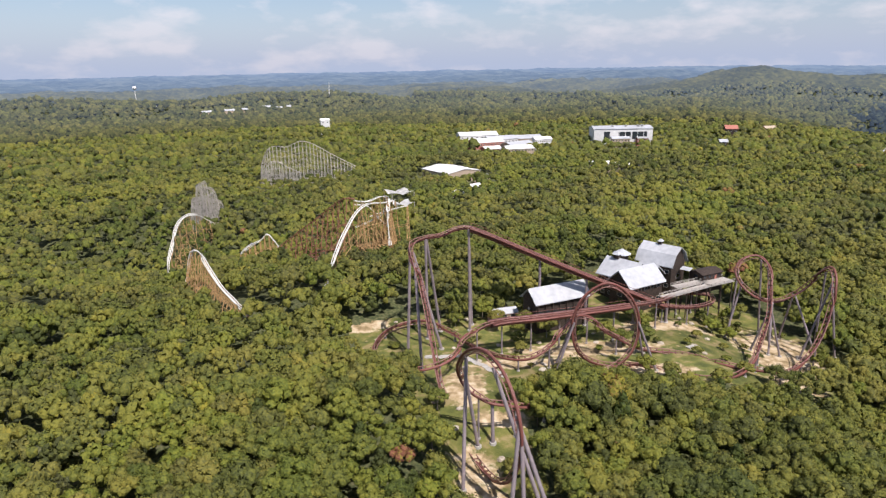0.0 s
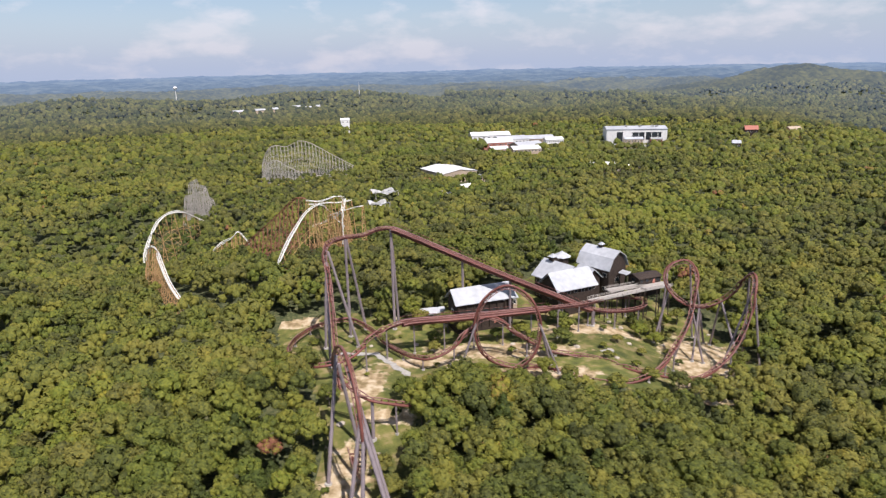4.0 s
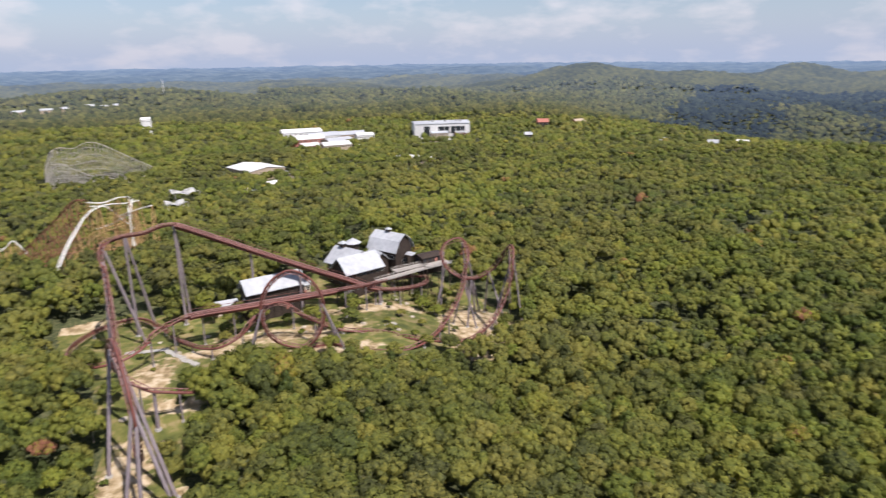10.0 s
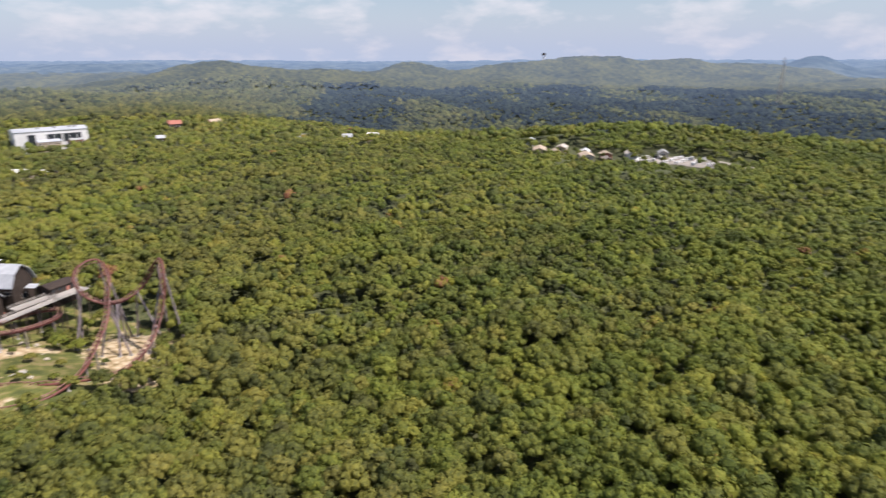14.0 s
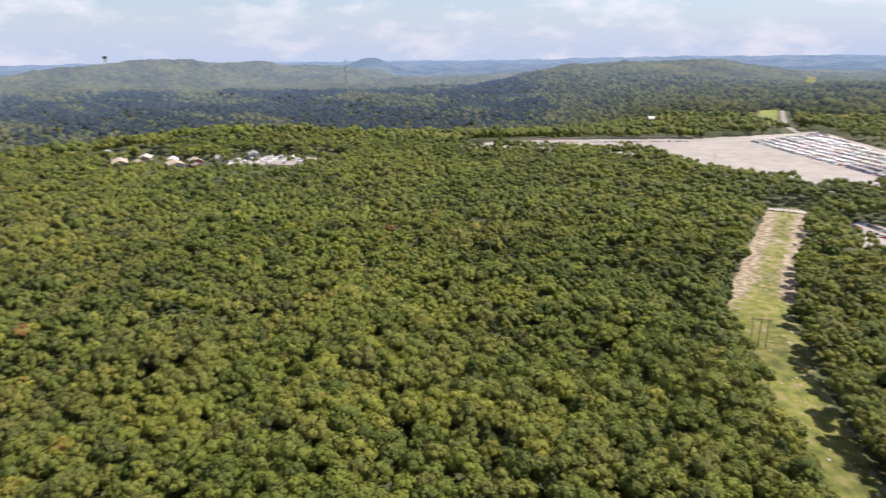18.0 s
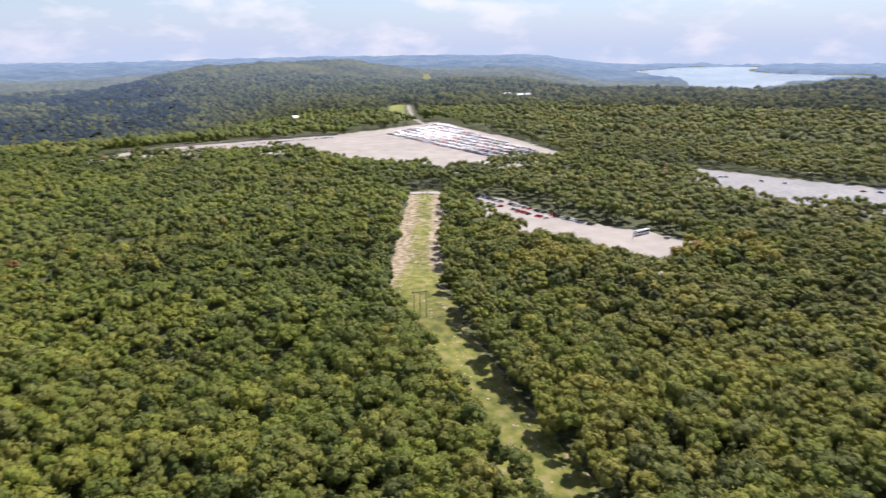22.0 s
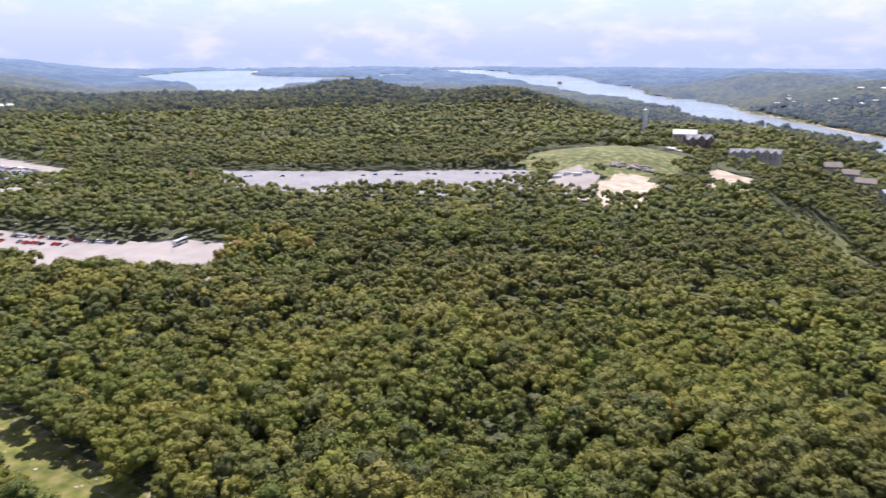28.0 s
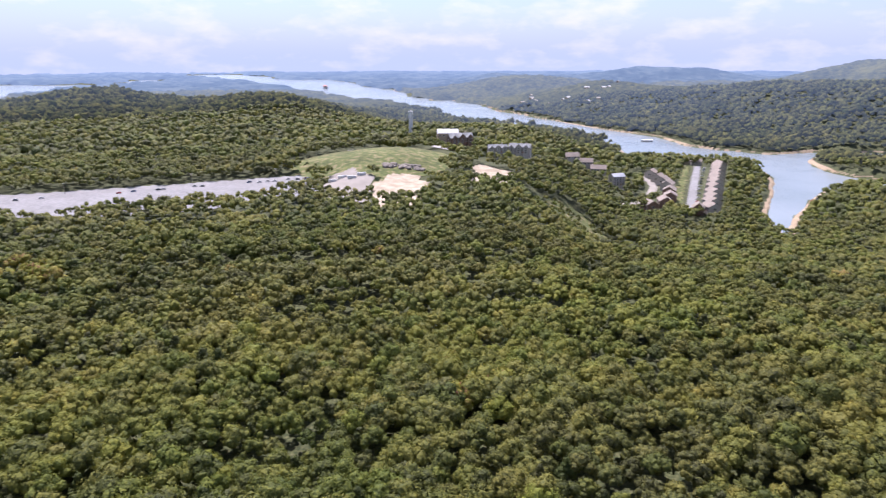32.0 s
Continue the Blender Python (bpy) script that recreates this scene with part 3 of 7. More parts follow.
def bare(x, y):
    """Where no tree stands."""
    b = np.zeros(np.shape(x), dtype=bool)
    for p in OPENINGS:
        b |= in_poly(x, y, p)
    b |= near_line(x, y, STRIP) < 14 - 4.0 * sstep(290, 150, x)
    b |= near_line(x, y, FIELD_ROAD) < 15
    b |= near_line(x, y, FIELD) < 22
    b |= near_line(x, y, CONDO_ROAD) < 15
    b |= (near_line(x, y, CONDO_ROW_ROAD) < 22) & (polar(x, y)[0] < 195.4)
    b |= near_line(x, y, POWER_CUT) < 26
    b |= near_line(x, y, [at(195.3, 740), at(195.6, 1180)]) < 12
    b |= near_line(x, y, [at(190.3, 730), at(191.6, 790), at(191.8, 860), at(191.2, 932), at(190.2, 1010)]) < 13
    b |= near_line(x, y, [(-135, 412), (-112, 372)]) < 7
    mx, my = at(166.9, 752)
    b |= ((x - mx) / 92) ** 2 + ((y - my - 22) / 92) ** 2 < 1
    b |= (polar(x, y)[1] > 700) & (lake_gap(x, y) < 12)
    for bx, by, br in CLEAR_SPOTS:
        b |= (x - bx) ** 2 + (y - by) ** 2 < br * br
    return b


# small clearings round houses and masts, many placed to open the camera's view
CLEAR_SPOTS = [(-66, 573, 14), (-172, 357, 10), (-160, 343, 9), (-228, 575, 13), (-160, 712, 30), (-195, 712, 22), (-125, 712, 18), (-92, 380, 17), (-108, 372, 12), (-118, 395, 11), (-80, 392, 12), (-150, 441, 11),
               (0, 715, 34), (20, 690, 20), (70, 985, 42), (125, 965, 40), (80, 905, 34), (270, 965, 46), (240, 960, 30), (305, 960, 30), (178, 740, 16), (10, 640, 10), (118, 775, 12),
               (-195, 1250, 16), (450, 995, 12), (540, 1040, 14), (440, 930, 9), (540, 786, 9)]
SLOPE_CLEARINGS = [(182.6, 570, 30), (184.2, 612, 32), (187.6, 528, 24), (185.6, 560, 26), (189.2, 508, 18)]
CLEAR_SPOTS += [(*at(a_, r_), q_) for a_, r_, q_ in SLOPE_CLEARINGS]
CLEAR_SPOTS += [(95, 865, 30), (60, 880, 24), (255, 925, 22), (292, 930, 20), (-22, 715, 26), (-30, 735, 18), (-150, 322, 10), (-143, 312, 9), (-166, 346, 10), (-152, 330, 9), (522, -196, 20), (500, -190, 12), (*at(169.4, 1014), 11), (*at(173.4, 850), 30), (*at(172.2, 905), 26), (*at(172.7, 950), 24), (*at(177.2, 775), 32), (*at(179.2, 790), 30), (*at(187.4, 880), 17), (690, 440, 30), (672, 452, 26), (668, 375, 32), (706, 320, 26), (702, 280, 32), (716, 240, 28), (700, 498, 16)]
CLEAR_SPOTS += [(*at(a_, r_), q_) for a_, r_, q_ in ((183.4, 935, 15), (184.6, 940, 15), (185.9, 930, 15), (181.9, 549, 20), (183, 600, 22), (184, 649, 20), (189.1, 513, 17), (187.6, 540, 12), (194.5, 471, 12), (179.5, 590, 9), (188, 470, 8), (168.7, 655, 26), (165.6, 668, 22), (171.2, 640, 18), (166.2, 864, 14), (165.4, 835, 10))]
CLEAR_SPOTS += [(*at(a_, r_), q_) for a_, r_, q_ in ((173.8, 808, 20), (177, 742, 20), (179, 750, 20), (194.6, 712, 18), (193.8, 690, 12), (172.6, 915, 16), (187.5, 850, 12), (183.4, 900, 10), (185.2, 905, 12), (55.8, 765, 16), (57.4, 745, 18), (58.8, 715, 18), (60.2, 705, 20), (62.8, 690, 18), (66.4, 680, 16), (61.5, 690, 20), (64.5, 690, 18), (68.2, 670, 16), (54.5, 770, 22), (56.6, 775, 24), (58.7, 760, 24), (61, 745, 26), (63.2, 735, 26), (65.2, 722, 24), (67.4, 715, 24), (69.4, 705, 20))]
rs_c = random.Random(77)
for k_ in range(16):      # windows in the canopy
    CLEAR_SPOTS.append((*at(rs_c.uniform(-50, 214), math.sqrt(rs_c.uniform(330 ** 2, 640 ** 2))), rs_c.uniform(4.0, 6.0)))

# ---- ground sheet ----
rings = np.concatenate([np.arange(0, 120, 10), np.arange(120, 420, 4.0), np.geomspace(420, 1300, 70), np.geomspace(1320, 4950, 80)])
turns = np.radians(np.arange(0, 360, 0.8))
gr, ga = np.meshgrid(rings, turns, indexing="ij")
gx, gy = EYE_X + gr * np.sin(ga), EYE_Y + gr * np.cos(ga)
gz = height(gx, gy)
nr, na = gr.shape
ia, ja = np.meshgrid(np.arange(nr - 1), np.arange(na), indexing="ij")
jb = (ja + 1) % na
quads = np.stack([ia * na + ja, ia * na + jb, (ia + 1) * na + jb, (ia + 1) * na + ja], -1).reshape(-1, 4)[:, ::-1]
ground = link_mesh("ground", np.stack([gx, gy, gz], -1).reshape(-1, 3), quads, MAT_GROUND, smooth=True)
tagged(ground, "rolling wooded land with dark leaf litter", "ground", kind="structure")

# ---- lake ----
wr = np.concatenate([np.geomspace(760, 2700, 110), np.linspace(2740, 4800, 60)])
wa = np.radians(np.arange(118, 222, 0.5))
lr, la = np.meshgrid(wr, wa, indexing="ij")
lx, ly = EYE_X + lr * np.sin(la), EYE_Y + lr * np.cos(la)
wet = lake_gap(lx, ly) < 26
n0, n1 = lr.shape
ia, ja = np.meshgrid(np.arange(n0 - 1), np.arange(n1 - 1), indexing="ij")
keep = wet[:-1, :-1] | wet[1:, :-1] | wet[:-1, 1:] | wet[1:, 1:]
lq = np.stack([ia * n1 + ja, (ia + 1) * n1 + ja, (ia + 1) * n1 + ja + 1, ia * n1 + ja + 1], -1)[keep]
water = link_mesh("water", np.stack([lx, ly, water_level(lr)], -1).reshape(-1, 3), lq, MAT_WATER, smooth=True)
tagged(water, "calm pale blue lake with long winding arms", "water", kind="structure")

# ---- sandy shore ----
sr = np.concatenate([np.geomspace(770, 2700, 260), np.linspace(2715, 3600, 60)])
sa_ = np.radians(np.arange(158, 222, 0.12))
qr, qa = np.meshgrid(sr, sa_, indexing="ij")
qx, qy = EYE_X + qr * np.sin(qa), EYE_Y + qr * np.cos(qa)
gap = lake_gap(qx, qy)
band = (gap > -6) & (gap < 7.5 + 2.5 * waves(qx, qy, 300, 91))
n0, n1 = qr.shape
ia, ja = np.meshgrid(np.arange(n0 - 1), np.arange(n1 - 1), indexing="ij")
keep = band[:-1, :-1] & band[1:, :-1] & band[:-1, 1:] & band[1:, 1:]
sq = np.stack([ia * n1 + ja, (ia + 1) * n1 + ja, (ia + 1) * n1 + ja + 1, ia * n1 + ja + 1], -1)[keep]
shore = link_mesh("shore", np.stack([qx, qy, height(qx, qy) + 0.8], -1).reshape(-1, 3), sq, MAT_SHORE, smooth=True)
tagged(shore, "bare sandy shore along the lake", "shore", kind="structure")


# ---- woods ----
def clump(level):
    """Corners and faces of a round clump."""
    bm = bmesh.new()
    bmesh.ops.create_icosphere(bm, subdivisions=level, radius=1)
    v = np.array([p.co[:] for p in bm.verts])
    f = np.array([[p.index for p in q.verts] for q in bm.faces])
    bm.free()
    return v, f


def crown_shape(lumps, seed, level=1, tufts=0, cedar=False, spray=0.075):
    """The upper side of a broad crown of many leafy clumps, radius 1 and height 1, with loose tufts: corners, normals and tone of its triangles."""
    rs = np.random.RandomState(seed)
    v0, f0 = clump(level)
    c = []
    for i in range(lumps):
        if cedar:
            u = (i + 0.5) / lumps
            a, d = 2.39996 * i, 0.52 * u
            c.append((d * math.cos(a), d * math.sin(a), 0.92 - 1.15 * u, 0.20 + 0.16 * u))
            continue
        a = 2.39996 * i + rs.uniform(-0.4, 0.4)
        d = 0.78 * math.sqrt((i + 0.2) / lumps) * rs.uniform(0.8, 1.15) if lumps > 1 else 0.0
        grow = 1.0 if lumps > 9 else math.sqrt(10 / (lumps + 1.2))
        c.append((d * math.cos(a), d * math.sin(a), 0.76 - 0.80 * d * d + rs.uniform(-0.12, 0.14) - 0.12 * (grow - 1), min(rs.uniform(0.22, 0.40) * grow, 0.86)))
    c = np.array(c)
    vs, ns, ts = [], [], []
    for i in range(lumps):
        turn = np.array(Euler(rs.uniform(0, 6.28, 3)).to_matrix())
        way = v0 @ turn.T
        p = c[i, :3] + way * (c[i, 3] * rs.uniform(0.72, 1.22, size=(len(way), 1))) * np.array([1, 1, 0.9])
        mid, up = p[f0].mean(1), way[f0].mean(1)
        other = np.delete(c, i, 0)
        deep = np.zeros(len(f0), dtype=bool)
        if len(other):
            deep = (np.linalg.norm(mid[:, None] - other[None, :, :3], axis=2) < other[None, :, 3] * 0.80).any(1)
        keep = (up[:, 2] > (-0.45 if lumps > 3 else -0.1)) & ~deep
        vs.append(p[f0[keep]].reshape(-1, 3))
        dome = p - np.array([0, 0, -0.2])
        dome /= np.linalg.norm(dome, axis=1)[:, None]
        soft = 0.8 * way + 0.2 * dome
        soft /= np.linalg.norm(soft, axis=1)[:, None]
        q = p[f0[keep]]
        face = np.cross(q[:, 1] - q[:, 0], q[:, 2] - q[:, 0])
        face /= np.maximum(np.linalg.norm(face, axis=1)[:, None], 1e-9)
        soft = 0.5 * soft[f0[keep]] + 0.5 * face[:, None, :]
        soft /= np.linalg.norm(soft, axis=2)[:, :, None]
        ns.append(soft.reshape(-1, 3))
        ts.append(np.full(keep.sum() * 3, rs.normal(scale=0.05)))
    # loose sprays that break the outline
    w = c[:, 3] ** 2 / (c[:, 3] ** 2).sum()
    for k in range(tufts):
        i = rs.choice(lumps, p=w)
        d = rs.normal(size=3)
        d /= np.linalg.norm(d)
        if d[2] < -0.2:
            d[2] *= -1
        p = c[i, :3] + d * c[i, 3] * rs.uniform(0.95, 1.25)
        face = d + rs.normal(scale=0.45, size=3)
        face /= np.linalg.norm(face)
        u = np.cross(face, rs.normal(size=3))
        u *= spray * rs.uniform(0.7, 1.4) / np.linalg.norm(u)
        w2 = np.cross(face, u) * rs.uniform(0.6, 1.0)
        vs.append(np.array([p + u, p - 0.5 * u + 0.87 * w2, p - 0.5 * u - 0.87 * w2]))
        tilt = 0.6 * d + 0.5 * face
        ns.append(np.repeat((tilt / np.linalg.norm(tilt))[None], 3, axis=0))
        ts.append(np.full(3, rs.normal(scale=0.08)))
    return np.concatenate(vs), np.concatenate(ns), np.concatenate(ts)


def stand(x, y):
    """How large the trees grow here."""
    return np.clip(1.04 + 0.22 * waves(x, y, 75, 24), 0.74, 1.45)


def plant(spacing, rmin, rmax, seed, sector=(-54, 217)):
    """Places for trees: a jittered grid inside a ring, off the bare ground."""
    rs = np.random.RandomState(seed)
    k = int(rmax / spacing / 0.866) + 2
    i, j = np.meshgrid(np.arange(-k, k + 1), np.arange(-k, k + 1), indexing="ij")
    x = (EYE_X + (i + 0.5 * (j % 2)) * spacing + rs.uniform(-0.36, 0.36, i.shape) * spacing).ravel()
    y = (EYE_Y + j * spacing * 0.866 + rs.uniform(-0.36, 0.36, i.shape) * spacing).ravel()
    az, r = polar(x, y)
    turn = (az - sector[0]) % 360
    ok = (r >= rmin) & (r < rmax) & (turn < sector[1] - sector[0])
    x, y = x[ok], y[ok]
    ok = ~bare(x, y) & (rs.uniform(size=len(x)) < 1.05 / stand(x, y) ** 2)
    return x[ok], y[ok]


def tree_sizes(x, y, spacing, seed):
    rs = np.random.RandomState(seed)
    rad = spacing * rs.triangular(0.44, 0.60, 0.92, len(x)) * stand(x, y)
    tall = 7.4 + 5.0 * rad / spacing + rs.uniform(0, 4.5, len(x)) + 2.0 * waves(x, y, 110, 22) + 1.2 * waves(x, y, 45, 26)
    # tone painted darker past 200 m to balance the near crowns' self-shadow
    tint = np.clip(0.49 + 0.10 * waves(x, y, 180, 23) + 0.07 * waves(x, y, 50, 25) + rs.normal(scale=0.14, size=len(x)) - 0.06 * sstep(200, 520, polar(x, y)[1]), 0.10, 0.76)
    # bright young growth beside the lots and behind the lift
    for gx_, gy_, gr_, gt_ in ((276, -280, 32, 0.88), (300, -190, 34, 0.80), (125, 465, 60, 0.68), (165, 560, 55, 0.68), (95, 420, 40, 0.68)):
        tint = np.where(np.hypot(x - gx_, y - gy_) < gr_ * rs.uniform(0.3, 1.1, len(x)), gt_, tint)
    odd = rs.uniform(size=len(x))
    tint = np.where(odd < 0.05, 0.06, tint)
    tint = np.where(odd > 0.9965, 0.90, tint)
    tint = np.where(odd > 0.9993, 1.06, tint)
    return rad, tall, tint


def tree_hue(x, y, seed):
    """0 olive, 1 fresh green: the eastern slope is greener than the rest."""
    rs = np.random.RandomState(seed + 500)
    az, r = polar(x, y)
    return np.clip(0.42 + 0.42 * sstep(35, 60, az) * sstep(128, 108, az) - 0.04 * sstep(118, 135, az) * sstep(230, 215, az) + 0.22 * waves(x, y, 140, 27) + rs.normal(scale=0.24, size=len(x)), 0, 1)


def wood(name, x, y, spacing, lumps, seed, label, shapes=8, mat=None, level=1, tufts=0, top=None, low=None):
    """All trees of one ring as one mesh of leaf tufts."""
    rs = np.random.RandomState(seed)
    z = height(x, y)
    rad, tall, tint = tree_sizes(x, y, spacing, seed)
    if top is not None:
        tall = np.clip(top - z + (tall - 12) * 0.3, 4.5, 14)
        rad = rad * 0.8
    if low is not None:
        rad = rad * low
        tall = rad * 2.0
    hue = tree_hue(x, y, seed)
    kind = np.where(tint < 0.065, shapes, rs.randint(shapes, size=len(x)))
    spin = rs.uniform(0, 6.283, len(x))
    vs, ts, hs, ns = [], [], [], []
    for k in range(shapes + 1):
        m = kind == k
        if not m.any():
            continue
        t, nn, tone = crown_shape(max(lumps + ((k * 4) % 9 - 4 if lumps > 8 else 0), 1), seed * 31 + k, level, tufts, k == shapes and lumps > 3, 0.058 if tufts > 200 else 0.085)
        c, s = np.cos(spin[m])[:, None], np.sin(spin[m])[:, None]
        r, h = rad[m][:, None], tall[m][:, None]
        vx = (t[:, 0] * c - t[:, 1] * s) * r + x[m][:, None]
        vy = (t[:, 0] * s + t[:, 1] * c) * r + y[m][:, None]
        vz = z[m][:, None] + h - r * 1.22 * (1 - t[:, 2][None, :])
        vs.append(np.stack([vx, vy, vz], -1).reshape(-1, 3))
        ts.append((tint[m][:, None] + tone[None, :]).ravel())
        hs.append(np.repeat(hue[m], len(t)))
        one = np.ones_like(r)
        ns.append(np.stack([nn[:, 0] * c - nn[:, 1] * s, nn[:, 0] * s + nn[:, 1] * c, nn[:, 2] * one], -1).reshape(-1, 3))
    v = np.concatenate(vs)
    ob = link_mesh(name, v, np.arange(len(v)).reshape(-1, 3), mat or MAT_LEAF, {"tint": np.concatenate(ts), "hue": np.concatenate(hs)}, normals=np.concatenate(ns))
    return tagged(ob, label, "woods", kind="stuff")


NEAR_R, STEP = 153, 7.8
xa, ya = plant(STEP, 126, 862, 3)
# close the gaps of the near wood
xc, yc = plant(4.0, 126, 285, 9)
far_off = np.full(len(xc), 1e9)
for k in range(0, len(xa), 400):
    far_off = np.minimum(far_off, np.min(np.hypot(xc[:, None] - xa[None, k:k + 400], yc[:, None] - ya[None, k:k + 400]), axis=1))
gx_new, gy_new = [], []
for k in np.flatnonzero(far_off > 4.9):
    if all(math.hypot(xc[k] - u, yc[k] - v) > 4.9 for u, v in zip(gx_new[-400:], gy_new[-400:])):
        gx_new.append(float(xc[k]))
        gy_new.append(float(yc[k]))
xa, ya = np.concatenate([xa, gx_new]), np.concatenate([ya, gy_new])
ra = np.hypot(xa - EYE_X, ya - EYE_Y)


def ring(r0, r1):
    m = (ra >= r0) & (ra < r1)
    return xa[m], ya[m]


x0, y0 = ring(126, NEAR_R)
x1, y1 = ring(NEAR_R, 258)
order = np.argsort(np.hypot(x0 - EYE_X, y0 - EYE_Y))
x1, y1 = np.concatenate([x1, x0[order[178:]]]), np.concatenate([y1, y0[order[178:]]])
x0, y0 = x0[order[:178]], y0[order[:178]]
x2, y2 = ring(258, 440)
x3, y3 = ring(440, 862)
x4, y4 = plant(10.2, 857, 1345, 4)
x5, y5 = plant(10.5, 90, 520, 5, (217, 306))
x6, y6 = plant(14.5, 1338, 2420, 6)
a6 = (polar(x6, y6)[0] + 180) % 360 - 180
# patches of the valley that get the painted cloud shade
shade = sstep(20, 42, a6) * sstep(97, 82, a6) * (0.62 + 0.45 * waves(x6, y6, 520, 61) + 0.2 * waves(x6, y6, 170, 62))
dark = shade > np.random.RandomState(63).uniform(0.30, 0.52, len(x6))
wood("near_woods", x1, y1, STEP, 13, 41, "dense summer oak and hickory canopy close by", tufts=400)
wood("middle_woods", x2, y2, STEP, 11, 42, "dense rolling summer canopy of broadleaf woods", tufts=70)
wood("farther_woods", x3, y3, STEP, 3, 43, "closed green canopy beyond the ride and lots", tufts=9)
wood("outer_woods", x4, y4, 10.2, 1, 44, "distant closed green canopy on the ridges")
far_a = wood("backdrop_ridges", x6[~dark], y6[~dark], 14.5, 1, 46, "wooded ridges and valleys far off, haze painted in as glow", mat=MAT_RIDGE)
far_b = wood("backdrop_cedars", x6[dark], y6[dark], 14.5, 1, 47, "woods in a deep valley, painted darker for cloud shade", mat=MAT_CLOUD_SHADED)
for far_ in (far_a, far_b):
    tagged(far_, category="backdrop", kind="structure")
FOOT = [(-34, 206), (-30, 219), (-20, 221), (-8, 228), (3, 217), (11, 216), (26, 212), (35, 207), (46, 204), (53, 201), (63, 199), (75, 203), (84, 209), (96, 218), (108, 235), (97, 238), (85, 229), (75, 222), (63.5, 217), (53, 220), (46, 222), (35, 226), (26, 230), (12, 233), (3, 233), (-8, 238), (-20, 232), (-28, 222)]
rs_f = np.random.RandomState(71)
fx_, fy_ = rs_f.uniform(-34, 108, 900), rs_f.uniform(198, 240, 900)
inside_ = in_poly(fx_, fy_, FOOT)
foot_x, foot_y = [], []
for u_, v_ in zip(fx_[inside_], fy_[inside_]):
    if all(math.hypot(u_ - p_, v_ - q_) > 4.4 for p_, q_ in zip(foot_x, foot_y)):
        foot_x.append(u_)
        foot_y.append(v_)
# tops held near 10.5 m to fit the camera's view over the terrace
wood("terrace_woods", np.array(foot_x), np.array(foot_y), STEP, 11, 49, "low leafy trees along the foot of the ride's terrace", tufts=260, top=10.5)
xu, yu = plant(8.6, 0, 127, 8, (-180, 180))
wood("under_woods", xu, yu, 8.6, 5, 48, "closed green canopy straight below")
wood("rear_woods", x5, y5, 10.5, 1, 45, "closed green canopy at the rear")


# ---- far canopy: a bumpy sheet of treetops ----
def canopy(name, r0, r1, step, turn, az0, az1, mat, label, bumps, seed):
    rs = np.random.RandomState(seed)
    rr = np.arange(r0, r1, step)
    aa = np.radians(np.arange(az0, az1, turn))
    r, a = np.meshgrid(rr, aa, indexing="ij")
    r = r + rs.uniform(-0.35, 0.35, r.shape) * step
    a = a + rs.uniform(-0.35, 0.35, r.shape) * radians(turn)
    x, y = EYE_X + r * np.sin(a), EYE_Y + r * np.cos(a)
    z = height(x, y) + 11 + rs.uniform(-bumps, bumps, r.shape)
    z[0] -= 4
    off = bare(x, y)
    z = np.where(off, height(x, y) + 0.4, z)
    tint = np.clip(0.5 + 0.16 * waves(x, y, 300, seed) + rs.normal(scale=0.17, size=r.shape), 0, 1)
    n0, n1 = r.shape
    i, j = np.meshgrid(np.arange(n0 - 1), np.arange(n1 - 1), indexing="ij")
    keep = ~(off[:-1, :-1] & off[1:, :-1] & off[:-1, 1:] & off[1:, 1:])
    q = np.stack([i * n1 + j, i * n1 + j + 1, (i + 1) * n1 + j + 1, (i + 1) * n1 + j], -1)[keep][:, ::-1]
    ob = link_mesh(name, np.stack([x, y, z], -1).reshape(-1, 3), q, mat, {"tint": tint.ravel(), "hue": np.full(tint.size, 0.5)}, smooth=True)
    return tagged(ob, label, "woods", kind="stuff")


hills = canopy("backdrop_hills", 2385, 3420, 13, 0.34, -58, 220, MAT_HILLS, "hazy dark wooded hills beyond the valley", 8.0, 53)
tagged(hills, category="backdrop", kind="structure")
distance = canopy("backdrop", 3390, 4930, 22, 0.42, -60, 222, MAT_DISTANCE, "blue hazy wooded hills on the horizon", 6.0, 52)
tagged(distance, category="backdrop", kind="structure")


# ---- single trees nearest the path ----
def crown_mesh(lumps, seed):
    v, nn, _ = crown_shape(lumps, seed, 1, 650, spray=0.050)
    return link_mesh("crown", v, np.arange(len(v)).reshape(-1, 3), MAT_LEAF_OB, normals=nn)


def make_tree(seed):
    """A broadleaf tree of radius 1 and height 1: tapered trunk with limbs, crown of leaf tufts."""
    rs = random.Random(seed)
    t = thing("tree", 0, 0, -500, 0, "broadleaf tree in full summer leaf", "tree", "trees of the near wood")
    bm = bmesh.new()
    tube(bm, (0, 0, -0.02), (0.02, 0.01, 0.62), 0.055, 0.03, 7)
    for i in range(5):
        a = 1.257 * i + rs.uniform(-0.3, 0.3)
        z = rs.uniform(0.36, 0.56)
        tube(bm, (0.01, 0, z), (0.5 * math.cos(a), 0.5 * math.sin(a), z + rs.uniform(0.12, 0.26)), 0.022, 0.008, 5)
    part("trunk", bm, MAT_BARK, t)
    c = crown_mesh(15 + seed % 5, 700 + seed)
    c.data.transform(Matrix.Translation((0, 0, 0.47)) @ Matrix.Diagonal((1, 1, 0.53, 1)))
    c.parent = t
    return t


